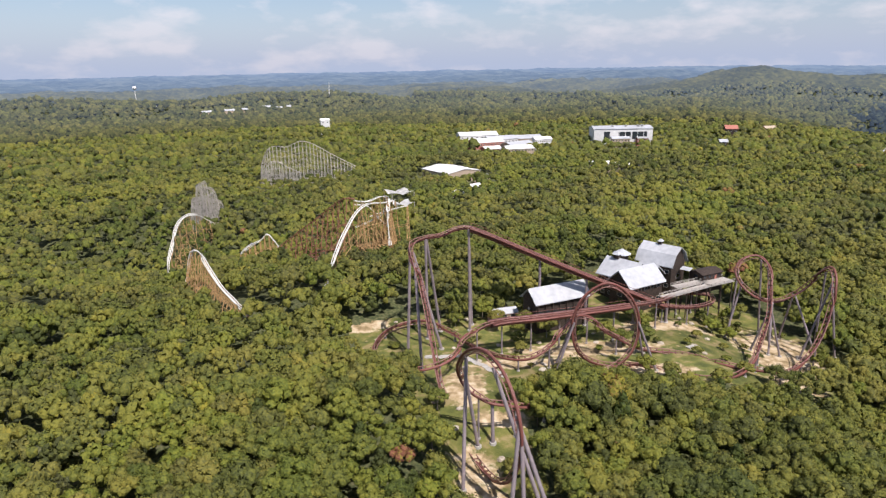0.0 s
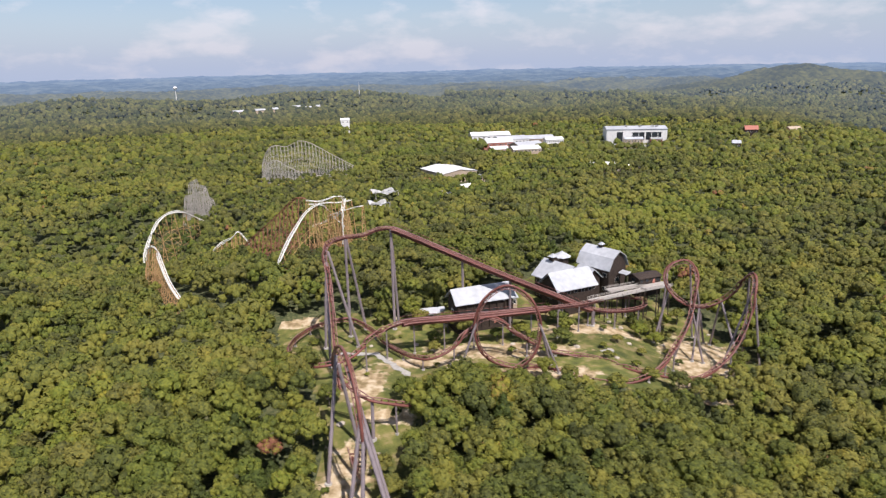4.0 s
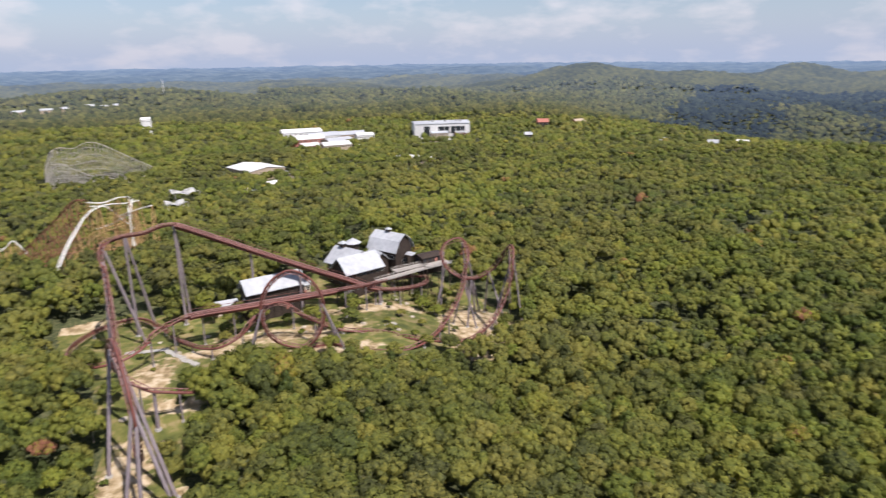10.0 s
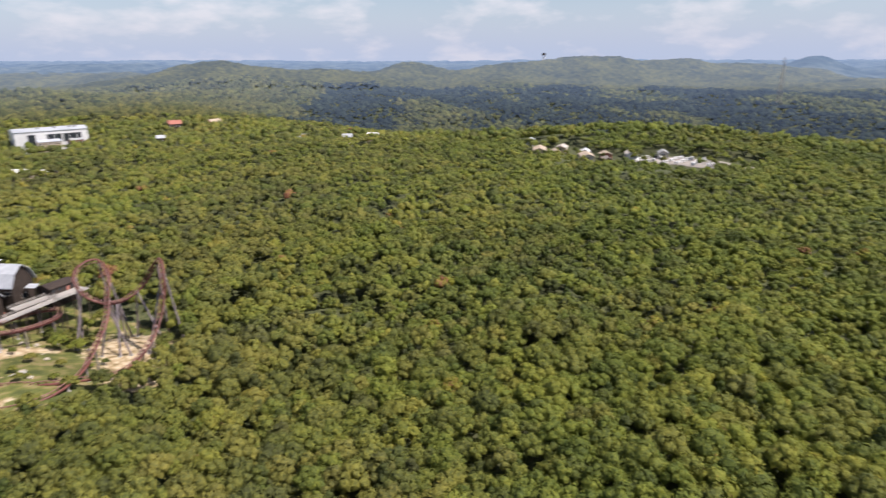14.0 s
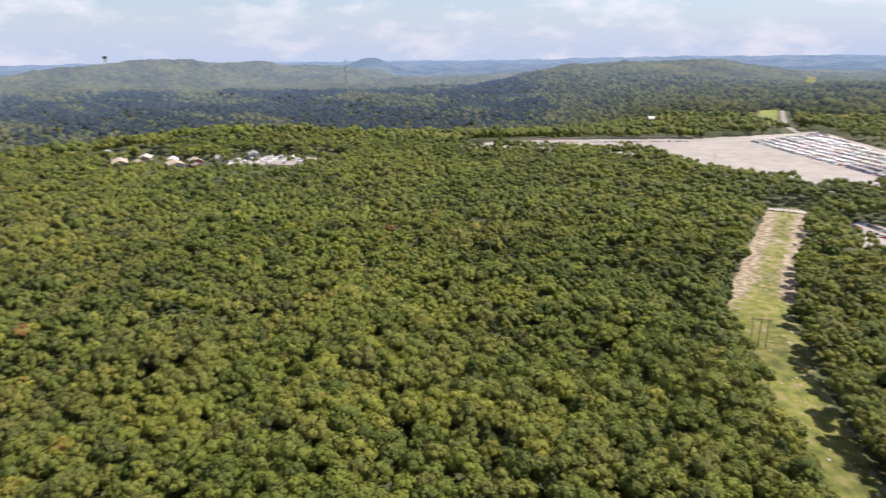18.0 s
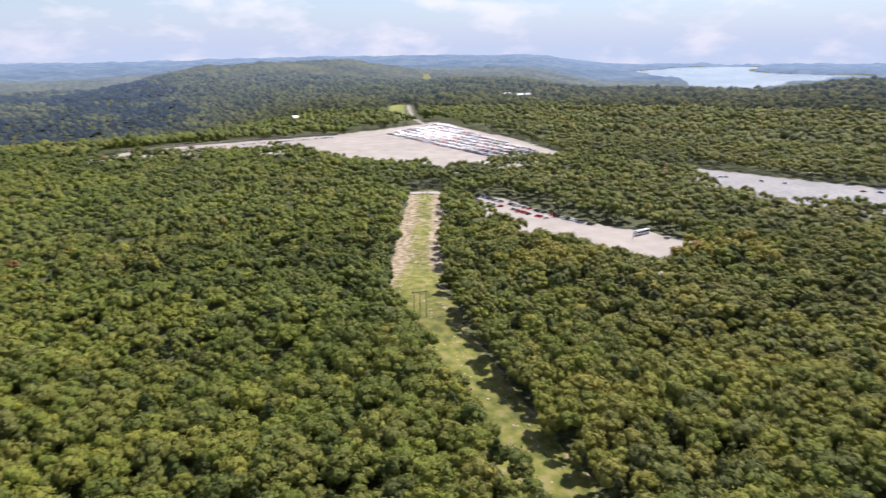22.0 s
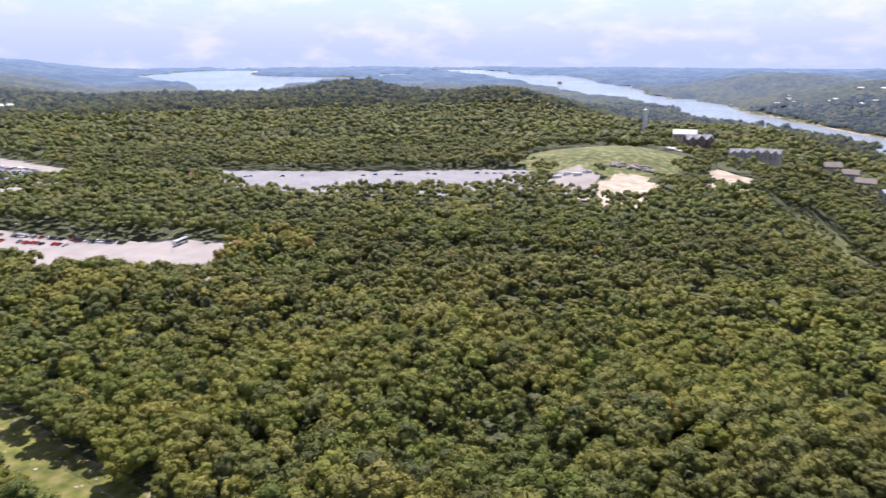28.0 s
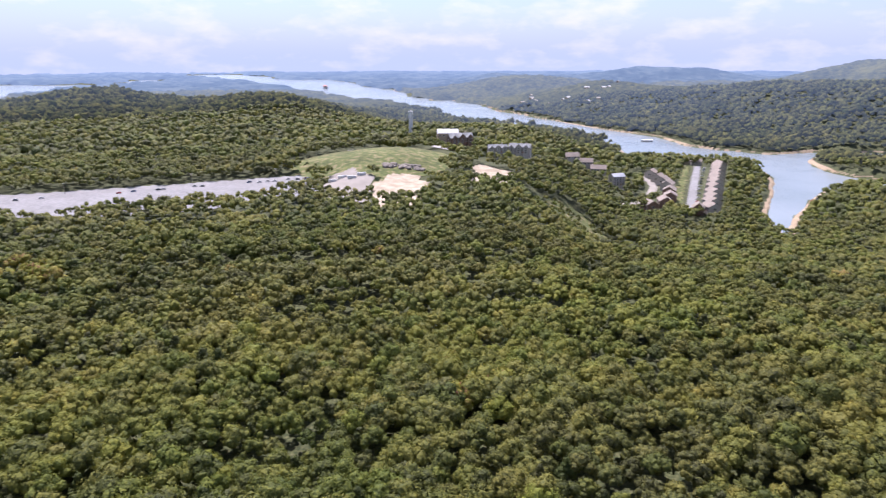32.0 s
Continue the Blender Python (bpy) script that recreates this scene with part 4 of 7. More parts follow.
def sow(masters, x, y, rad, tall, seed, label=""):
    rs = random.Random(seed)
    z = height(x, y)
    for k in range(len(x)):
        m = masters[k % len(masters)]
        o = copy_thing(m, pose(float(x[k]), float(y[k]), float(z[k]) - 0.05, 0, 0, rs.uniform(0, 360)) @ Matrix.Diagonal((float(rad[k]), float(rad[k]), float(tall[k]), 1)))
        if label:
            tagged(o, label)


tree_masters = [make_tree(k) for k in range(6)]
r0, t0, _ = tree_sizes(x0, y0, STEP, 40)
sow(tree_masters, x0, y0, r0, t0, 1)


# ---- surfaces on the ground ----
def drape(name, mask, bounds, step, mat, lift, label, category, kind="structure", field=None):
    """A sheet that follows the land where mask(x, y) holds."""
    xs, ys = np.arange(bounds[0], bounds[2], step), np.arange(bounds[1], bounds[3], step)
    x, y = np.meshgrid(xs, ys, indexing="ij")
    ok = mask(x, y)
    n0, n1 = x.shape
    i, j = np.meshgrid(np.arange(n0 - 1), np.arange(n1 - 1), indexing="ij")
    keep = ok[:-1, :-1] & ok[1:, :-1] & ok[:-1, 1:] & ok[1:, 1:]
    q = np.stack([i * n1 + j, (i + 1) * n1 + j, (i + 1) * n1 + j + 1, i * n1 + j + 1], -1)[keep]
    used = np.unique(q)
    lut = np.zeros(n0 * n1, dtype=np.int64)
    lut[used] = np.arange(len(used))
    px, py = x.ravel()[used], y.ravel()[used]
    ob = link_mesh(name, np.stack([px, py, height(px, py) + lift], -1), lut[q], mat, {"sand": field(px, py)} if field else None, smooth=True)
    return tagged(ob, label, category, kind=kind)


def bounds_of(poly, m=6):
    return min(p[0] for p in poly) - m, min(p[1] for p in poly) - m, max(p[0] for p in poly) + m, max(p[1] for p in poly) + m


def ragged(poly, size, depth, seed):
    """An outline whose edge wanders."""
    return lambda x, y: in_poly(x + depth * waves(x, y, size, seed), y + depth * waves(x, y, size, seed + 1), poly)


SANDS = [(-47, 178, 9, 27), (-28, 163, 8, 12), (-87, 297, 14, 7), (8, 262, 33, 8), (-22, 252, 20, 5), (48, 283, 26, 6), (95, 268, 17, 24), (84, 238, 12, 10), (-46, 236, 9, 14), (22, 240, 22, 7), (-36, 216, 10, 5)]


def sandy(x, y):
    """How bare the terrace is: 0 grass, 1 earth."""
    v = np.full(np.shape(x), 0.12)
    for sx, sy, rx, ry in SANDS:
        d = np.sqrt(((x - sx) / rx) ** 2 + ((y - sy) / ry) ** 2)
        v = np.maximum(v, sstep(1.5, 0.45, d) * 0.86)
    return v


def strip_bare(x, y):
    d = near_line(x, y, STRIP)
    far_part = sstep(300, 360, x)
    edge = sstep(6, 13, d)
    return 0.10 + 0.26 * far_part + 0.40 * far_part * sstep(3, 9, d) + 0.30 * edge


drape("lawn", ragged(SITE, 40, 2.0, 35), bounds_of(SITE), 1.6, MAT_TERRACE, 0.25, "grass and bare pale earth on the ride's terrace", "terrace", field=sandy)
drape("strip_grass", lambda x, y: near_line(x, y, STRIP) < 16 - 3.0 * sstep(290, 150, x) + 1.5 * waves(x, y, 30, 36), (15, -225, 530, -60), 1.8, MAT_STRIP, 0.25, "rough grass and worn earth under the power line", "grass strip", field=strip_bare)
drape("parking_gravel", ragged(LOT_MAIN, 60, 4.0, 41), bounds_of(LOT_MAIN), 8, MAT_GRAVEL, 0.7, "pale gravel parking ground", "parking lot")
drape("bus_lot", ragged(LOT_BUS, 60, 2.0, 42), bounds_of(LOT_BUS), 4, MAT_GRAVEL, 0.5, "pale gravel lot where a coach stands", "parking lot")
drape("road_lot", ragged(ROAD_LOT, 80, 2.0, 43), bounds_of(ROAD_LOT), 6, MAT_ASPHALT, 0.6, "long grey asphalt lot along a road", "parking lot")
drape("sand_lot", ragged(SAND_LOT, 40, 5.0, 44), bounds_of(SAND_LOT), 4, MAT_SAND, 1.0, "bare sandy building ground", "earth")
drape("sand_track", ragged(SAND_TRACK, 30, 4.0, 45), bounds_of(SAND_TRACK), 3, MAT_SAND, 0.6, "bare orange sand track on a slope", "earth")
mound_x, mound_y = at(166.9, 752)
drape("mound_grass", lambda x, y: ((x - mound_x) / 90) ** 2 + ((y - mound_y - 34) / 108) ** 2 < 1 + 0.15 * waves(x, y, 50, 46), (mound_x - 110, mound_y - 90, mound_x + 110, mound_y + 150), 4, MAT_GRASS, 0.5, "dry grass on a round mound", "mound")
drape("field_road", lambda x, y: near_line(x, y, FIELD_ROAD) < 7, (980, -520, 1480, -360), 5, MAT_GRAVEL, 0.8, "pale gravel road climbing past a field", "road")
drape("field", lambda x, y: near_line(x, y, FIELD) < 20, (1150, -510, 1500, -360), 5, MAT_FIELD, 0.7, "bright green mown field among woods", "field")
drape("condo_road", lambda x, y: near_line(x, y, CONDO_ROAD) < 7, (-320, -1100, 0, -700), 3, MAT_GRAVEL, 0.8, "pale drive curving past lodges", "road")
drape("row_road", lambda x, y: near_line(x, y, CONDO_ROW_ROAD) < 7, (-320, -1200, -120, -700), 3, MAT_ASPHALT, 0.8, "grey street beside a row of lodges", "road")
drape("row_lawn", lambda x, y: (near_line(x, y, CONDO_ROW_ROAD) < 24) & (near_line(x, y, CONDO_ROW_ROAD) > 8) & (polar(x, y)[0] < 193.8), (-340, -1220, -100, -700), 5, MAT_GRASS, 0.6, "mown grass beside a street", "lawn")
drape("power_cut", lambda x, y: near_line(x, y, POWER_CUT) < 26, (1900, -1100, 2800, -650), 14, MAT_GRASS, 1.5, "pale grass cut through far woods", "grass strip")
drape("strip_road", lambda x, y: near_line(x, y, [(532, -172), (506, -222)]) < 4.2, (490, -232, 550, -160), 1.2, MAT_CONCRETE, 0.9, "narrow white road at the end of the strip", "road")
drape("swale", lambda x, y: near_line(x, y, [(-58, 262), (-44, 261), (-36, 250), (-30, 242)]) < 1.7 + 0.5 * waves(x, y, 6, 48), (-65, 235, -20, 270), 0.5, MAT_CONCRETE, 0.45, "pale concrete drain channel across the terrace", "channel")
drape("gravel_pan", ragged(GRAVEL_PAN, 30, 3.0, 49), bounds_of(GRAVEL_PAN), 3, MAT_GRAVEL, 1.5, "pale gravel yard with trailers below a mound", "yard")
drape("village_gravel", ragged(VILLAGE_LOT, 40, 5.0, 50), bounds_of(VILLAGE_LOT), 4, MAT_GRAVEL, 0.7, "pale gravel ground between campers", "yard")
drape("hill_drive", lambda x, y: near_line(x, y, [at(171.2, 930), at(171.7, 889), at(172.4, 862), at(173.0, 845)]) < 8, (*[min(v) for v in zip(at(174, 960), at(170, 960))], max(at(170, 820)[0], at(174, 820)[0]), at(174, 820)[1]), 3, MAT_CONCRETE, 1.0, "pale concrete drive up to a lodge", "road")
drape("hill_trail", lambda x, y: near_line(x, y, [at(166.4, 880), at(166.0, 850), at(165.0, 815), at(163.8, 770)]) < 4, (150, -900, 240, -700), 2.5, MAT_GRAVEL, 1.2, "pale gravel trail climbing a mound", "path")
for k_, (ca_, cr_, cq_) in enumerate(SLOPE_CLEARINGS + [(184, 649, 20), (194.5, 471, 12)]):
    cx_, cy_ = at(ca_, cr_)
    drape("clearing_grass", lambda x, y: np.hypot(x - cx_, y - cy_) < cq_ * (1.05 + 0.2 * waves(x, y, 18, 70 + k_)), (cx_ - cq_ * 1.6, cy_ - cq_ * 1.6, cx_ + cq_ * 1.6, cy_ + cq_ * 1.6), 2.5, MAT_GRASS, 0.5, "rough sunlit grass in a clearing", "grass")
# low bank wall behind the gravel ground
bank_line = [(902, 60), (930, -8), (950, -110), (966, -221)]
bm_bank = bmesh.new()
for (ax_, ay_), (bx_, by_) in zip(bank_line, bank_line[1:]):
    run_ = math.hypot(bx_ - ax_, by_ - ay_)
    box(bm_bank, 0, 0, 1.0, run_ + 0.4, 0.8, 3.4, pose((ax_ + bx_) / 2 + 6, (ay_ + by_) / 2, 0.4, 0, 0, math.degrees(math.atan2(by_ - ay_, bx_ - ax_))))
tagged(part("bank_wall", bm_bank, MAT_ROCK), "low pale stone bank wall behind the gravel ground", "wall", kind="structure")


# ---- the steel ride ----
def smooth_line(points, step):
    """A curve through the points, sampled evenly."""
    p = np.array(points, dtype=float)
    q = np.vstack([2 * p[0] - p[1], p, 2 * p[-1] - p[-2]])
    out = []
    for i in range(1, len(q) - 2):
        a, b, c, d = q[i - 1], q[i], q[i + 1], q[i + 2]
        for s in np.linspace(0, 1, 24, endpoint=False):
            out.append(0.5 * (2 * b + (c - a) * s + (2 * a - 5 * b + 4 * c - d) * s * s + (3 * b - a - 3 * c + d) * s ** 3))
    out.append(p[-1])
    out = np.array(out)
    for _ in range(10):
        out[1:-1] = 0.25 * out[:-2] + 0.5 * out[1:-1] + 0.25 * out[2:]
    run = np.concatenate([[0], np.cumsum(np.linalg.norm(np.diff(out, axis=0), axis=1))])
    t = np.arange(0, run[-1], step)
    return np.stack([np.interp(t, run, out[:, k]) for k in range(3)], -1)


def frames_along(p, slow, top=56.0):
    """Travel, up and side vectors: the train leans as its speed and curve ask."""
    d = np.gradient(p, axis=0)
    ds = np.linalg.norm(d, axis=1)[:, None]
    way = d / ds
    curve = np.gradient(way, axis=0) / ds
    for _ in range(6):
        curve[1:-1] = 0.25 * curve[:-2] + 0.5 * curve[1:-1] + 0.25 * curve[2:]
    speed = np.where(slow, 4.0, np.maximum(2 * 9.81 * (top - p[:, 2]), 40))
    up = speed[:, None] * curve * 0.9 + np.array([0, 0, 9.81])
    for _ in range(4):
        up[1:-1] = 0.25 * up[:-2] + 0.5 * up[1:-1] + 0.25 * up[2:]
    up -= (up * way).sum(1)[:, None] * way
    up /= np.linalg.norm(up, axis=1)[:, None]
    return way, up, np.cross(way, up)


def sweep(p, u, s, ring):
    """Verts and quads of a section (side, up) carried along the points."""
    n, k = len(p), len(ring)
    v = np.stack([p + s * a + u * b for a, b in ring], 1).reshape(-1, 3)
    i, j = np.meshgrid(np.arange(n - 1), np.arange(k), indexing="ij")
    f = np.stack([i * k + j, (i + 1) * k + j, (i + 1) * k + (j + 1) % k, i * k + (j + 1) % k], -1).reshape(-1, 4)
    return v, f


def ngon(r, n, x=0.0, y=0.0):
    return [(x + r * math.cos(6.2832 * k / n), y + r * math.sin(6.2832 * k / n)) for k in range(n)]


def swept_part(name, parent, mat, p, u, s, rings, label=""):
    vs, fs, off = [], [], 0
    for ring in rings:
        v, f = sweep(p, u, s, ring)
        vs.append(v)
        fs.append(f + off)
        off += len(v)
    ob = link_mesh(name, np.concatenate(vs), np.concatenate(fs), mat, smooth=False)
    ob.parent = parent
    return tagged(ob, label) if label else ob


def track_section(ride, p, u, s, wide=False, mat=None, rail_mat=None, gauge=0.95, spine=0.42):
    sec = swept_part("track_section", ride, mat or MAT_TRACK, p, u, s, [ngon(spine, 8, 0, -0.55 - spine)])
    for side in (-gauge, gauge):
        swept_part("rail", sec, rail_mat or MAT_RAIL, p, u, s, [ngon(0.19, 6, side, 0)])
    # ties between spine and rails
    vs, fs, off = [], [], 0
    for k in range(0, len(p) - 1, 2):
        a, b = p[k] - s[k] * gauge, p[k] + s[k] * gauge
        w = (p[k + 1] - p[k])
        w = w / np.linalg.norm(w) * 0.16
        low = p[k] - u[k] * 0.75
        for q in ((a, b), (a, low), (low, b)):
            v = [q[0] - w, q[0] + w, q[1] + w, q[1] - w, q[0] - w - u[k] * 0.2, q[0] + w - u[k] * 0.2, q[1] + w - u[k] * 0.2, q[1] - w - u[k] * 0.2]
            vs += v
            fs += [[off + i for i in f] for f in ((0, 1, 2, 3), (7, 6, 5, 4), (0, 4, 5, 1), (3, 2, 6, 7))]
            off += 8
    ties = link_mesh("tie_frame", vs, fs, mat or MAT_TRACK)
    ties.parent = sec
    tagged(ties, kind="stuff")
    if wide:
        for side in (-1.9, 1.9):
            swept_part("walkway", sec, MAT_TRACK, p, u, s, [[(side - 1.0, -0.75), (side + 1.0, -0.75), (side + 1.0, -0.15), (side - 1.0, -0.15)]])
            swept_part("handrail", sec, MAT_TRACK, p, u, s, [ngon(0.09, 4, side * 1.42, 0.95)])
    return sec


RIDE_A = [(79, 302, 12), (76, 293.5, 11.5), (64, 288, 11.8), (50, 286, 14), (36, 286.6, 20), (14, 287, 29.5), (-7, 287.5, 39), (-30, 288.5, 49.5), (-38, 289, 52.5), (-44, 288, 52.3), (-50, 285.5, 50.6), (-57, 281.5, 50.8)]
RIDE_B = [(-62.6, 275, 50.2), (-63.2, 266.5, 47.5), (-61, 258.6, 42), (-58.9, 250, 32.5), (-57, 241.4, 20), (-55.2, 234, 9), (-52.8, 225, 2.2), (-49.8, 213, -0.2), (-47, 202, -1.2), (-42.8, 187, 0.5), (-39.7, 174.5, 10), (-38.4, 169.8, 22), (-39.4, 172, 32), (-42, 179, 39), (-45.5, 189, 40), (-49, 199, 35), (-50.5, 205, 27.5), (-48, 208, 20), (-43, 208, 15.8), (-36, 208, 13.2)]
RIDE_C = [(-24, 213, 9.5), (-10, 226, 7.5), (1, 235, 6.8), (9, 240, 6.6), (17.5, 241.5, 13), (20, 242, 24), (16.5, 242.8, 34), (8.5, 243.4, 39.2), (0.3, 244, 34), (-3, 244.6, 24), (-0.5, 245.2, 13), (8, 246, 6.8), (24, 243, 6), (42, 234, 5), (55, 233, 5.4), (67, 242, 6.6), (77, 254, 9), (86, 265, 16), (91.4, 275, 24.2), (94, 282, 30), (92.5, 289, 33.4)]
RIDE_D = [(86, 290, 31), (83.5, 287, 26), (86.5, 281, 20), (95.4, 278, 16.8), (104.5, 275.5, 21), (109.5, 269.5, 31), (110.8, 265, 34.2), (109, 259.5, 29), (104.5, 254.5, 16.5), (95.5, 248, 6.5), (82, 240, 3), (70, 237.5, 4.2), (57, 244, 5), (43.5, 253, 5.4), (27, 255.5, 8.4), (15, 255.6, 15.2), (3.3, 255, 22.2), (-6, 250, 19.5)]
RIDE_E = [(-14, 246.5, 14), (-23, 246, 10.4), (-36.4, 261, 8.4), (-48.9, 280, 9.2), (-59, 291, 9), (-71, 287.5, 8.4), (-77.5, 275, 9), (-79, 260, 10), (-74, 245, 11), (-63, 237, 12.5), (-51.7, 240, 14.6), (-43.5, 250, 18.4), (-32.6, 260, 20), (-10, 264, 20.2), (29, 272, 20.2), (46, 282, 18), (60, 297, 14.5), (70, 304, 12.6), (79, 302, 12)]
ride = thing("steel_roller_coaster", 20, 260, 0, 0, "maroon steel roller coaster with loops on grey columns", "roller coaster")
ride.matrix_world = Matrix()
whole = smooth_line(RIDE_A + RIDE_B + RIDE_C + RIDE_D + RIDE_E, 1.25)
first_b = int(np.argmin(np.linalg.norm(whole - np.array(RIDE_B[1]), axis=1)))
first_brake = int(np.argmin(np.linalg.norm(whole - np.array(RIDE_E[12]), axis=1)))
lift_lo = int(np.argmin(np.linalg.norm(whole - np.array(RIDE_A[3]), axis=1)))
lift_hi = int(np.argmin(np.linalg.norm(whole - np.array(RIDE_A[8]), axis=1)))
brake_hi = int(np.argmin(np.linalg.norm(whole - np.array(RIDE_E[14]), axis=1)))
slow = (np.arange(len(whole)) < first_b - 6) | (np.arange(len(whole)) > first_brake - 8)
r_way, r_up, r_side = frames_along(whole, slow)
cuts = sorted({0, lift_lo, lift_hi, first_b, first_brake, brake_hi, len(whole) - 1} | set(range(first_b, first_brake, 48)))
for a, b in zip(cuts, cuts[1:]):
    if b - a > 3:
        track_section(ride, whole[a:b + 1], r_up[a:b + 1], r_side[a:b + 1], wide=(a == lift_lo or a == first_brake), spine=1.0 if a in (lift_lo, first_brake) else 0.5)


def column(owner, base, top, r=0.5, mat=None, footing=True):
    bm = bmesh.new()
    tube(bm, base, top, r, r * 0.9, 10)
    c = part("column", bm, mat or MAT_COLUMN, owner)
    if footing:
        bm = bmesh.new()
        tube(bm, (base[0], base[1], base[2] - 0.6), (base[0], base[1], base[2] + 0.55), r * 2.1, r * 1.8, 10)
        part("footing", bm, MAT_CONCRETE, c)
    return c


def gz_at(x, y):
    return float(height(np.array([float(x)]), np.array([float(y)]))[0]) + 0.2


def prop(owner, bx, by, top, r=0.5, mat=None):
    return column(owner, (bx, by, gz_at(bx, by)), top, r, mat)


# tall supports: foot on the plan, top
PROPS_A = [(-38, 287.3, (-38, 288.6, 51.4)), (-36.5, 293, (-38, 289.4, 51.2)), (-57, 280.3, (-57, 281.3, 49.6)), (-51, 288, (-56.6, 281.9, 49.2)), (-66, 268, (-63.6, 272.5, 48.6)), (-61, 250, (-62.2, 263, 45)), (-52, 269, (-62.6, 270, 47.5)),
           (-7, 286.7, (-7, 287.5, 37.9)), (14, 287, (14, 287, 28.3)), (36, 286.6, (36, 286.6, 18.8)), (51, 286, (51, 286, 12.6))]
PROPS_B = [(-52, 186, (-49.2, 199.5, 34)), (-38.5, 160, (-38, 169, 23)), (-43, 161, (-38.6, 170, 28)), (-30.5, 169, (-43.4, 184, 38)), (-29, 160, (-39.2, 171, 30)), (-45, 205, (-49.5, 203.5, 29)), (-40, 206, (-40, 208, 13.6))]
PROPS_C = [(26, 247.5, (20.5, 243, 25)), (28, 240, (20.4, 241.5, 25)), (-9, 248.5, (-3.4, 245.4, 25)), (-10.5, 242, (-3.4, 243.8, 25))]
PROPS_D = [(82, 288, (84.2, 288.6, 28)), (78, 283, (84.5, 285, 23.5)), (99, 292, (93.4, 287, 32.4)), (102, 286, (94.4, 283, 30)), (90, 268, (95, 277.4, 15.8)), (99, 284, (95.8, 278.8, 15.8)), (104, 284, (103.6, 276.6, 19.6)), (108, 262, (103.4, 275, 19.4)),
           (114, 273, (110.8, 268, 32.2)), (116, 262, (111.2, 264.6, 33)), (100, 262, (109.6, 261, 30.6)), (94, 266, (88.4, 268.4, 18.6)), (84, 272, (87.2, 267, 16))]
for px_, py_, top_ in PROPS_A + PROPS_B:
    prop(ride, px_, py_, top_, 0.62)
for px_, py_, top_ in PROPS_C + PROPS_D:
    prop(ride, px_, py_, top_, 0.46)
# short supports under the low track
last = whole[0]
for k in range(6, len(whole), 1):
    p = whole[k]
    g = gz_at(p[0], p[1])
    steep = abs(r_way[k][2])
    if np.linalg.norm(p - last) > 11.5 and 2.2 < p[2] - g < 17.5 and steep < 0.55 and r_up[k][2] > 0.35:
        q = p - r_up[k] * 1.2
        prop(ride, q[0], q[1], tuple(q), 0.34)
        last = p


# ---- the white timber coaster behind ----
def bent(owner, base_l, base_r, top_l, top_r, mat, r=0.3, levels=3):
    """A trestle frame: two legs, cross bars and a diagonal, one part."""
    bm = bmesh.new()
    bl, br, tl, tr = (Vector(v) for v in (base_l, base_r, top_l, top_r))
    tube(bm, bl, tl, r, r, 5)
    tube(bm, br, tr, r, r, 5)
    for i in range(1, levels + 1):
        s = i / levels
        tube(bm, bl.lerp(tl, s), br.lerp(tr, s), r * 0.7, r * 0.7, 4)
        s0 = (i - 1) / levels
        tube(bm, bl.lerp(tl, s0), br.lerp(tr, s), r * 0.55, r * 0.55, 4)
    return part("trestle", bm, mat, owner)


def trestle_row(owner, pts, mat, width=5.0, r=0.26, every=1, bars=(0.33, 0.66)):
    """Trestles under a line of track points, tied by stringers."""
    p = np.array(pts, dtype=float)
    d = np.gradient(p[:, :2], axis=0)
    d /= np.maximum(np.linalg.norm(d, axis=1)[:, None], 1e-6)
    s = np.stack([-d[:, 1], d[:, 0]], -1)
    feet = []
    for k in range(0, len(p), every):
        g = gz_at(p[k, 0], p[k, 1])
        if p[k, 2] - g < 1.5:
            continue
        spread = width / 2 + (p[k, 2] - g) * 0.09
        a = (p[k, 0] - s[k, 0] * spread, p[k, 1] - s[k, 1] * spread, g)
        b = (p[k, 0] + s[k, 0] * spread, p[k, 1] + s[k, 1] * spread, g)
        t1 = (p[k, 0] - s[k, 0] * 1.0, p[k, 1] - s[k, 1] * 1.0, p[k, 2] - 0.6)
        t2 = (p[k, 0] + s[k, 0] * 1.0, p[k, 1] + s[k, 1] * 1.0, p[k, 2] - 0.6)
        bent(owner, a, b, t1, t2, mat, r, max(2, int((p[k, 2] - g) / 6)))
        feet.append((a, t1, b, t2))
    if len(feet) < 2:
        return
    bm = bmesh.new()
    for f0, f1 in zip(feet, feet[1:]):
        for i in (0, 2):
            for s_ in bars:
                tube(bm, Vector(f0[i]).lerp(Vector(f0[i + 1]), s_), Vector(f1[i]).lerp(Vector(f1[i + 1]), s_), r * 0.6, r * 0.6, 4)
    tagged(part("bracing", bm, mat, owner), kind="stuff")


def timber_track(owner, pts, mat, step=2.0, spine=0.3):
    p = smooth_line(pts, step)
    way, up, side = frames_along(p, np.zeros(len(p), dtype=bool), top=45.0)
    sec = swept_part("track_section", owner, mat, p, up, side, [[(-0.25, -0.45), (0.25, -0.45), (0.25, -0.2), (-0.25, -0.2)]])
    for e in (-0.85, 0.85):
        swept_part("rail", sec, mat, p, up, side, [[(e - 0.22, -0.1), (e + 0.22, -0.1), (e + 0.22, 0.15), (e - 0.22, 0.15)]])
    bm = bmesh.new()
    for k in range(0, len(p), 2):
        tube(bm, Vector(p[k] - side[k] * 1.0 - up[k] * 0.2), Vector(p[k] + side[k] * 1.0 - up[k] * 0.2), 0.12, 0.12, 4)
    tagged(part("tie_frame", bm, mat, sec), kind="stuff")
    return p


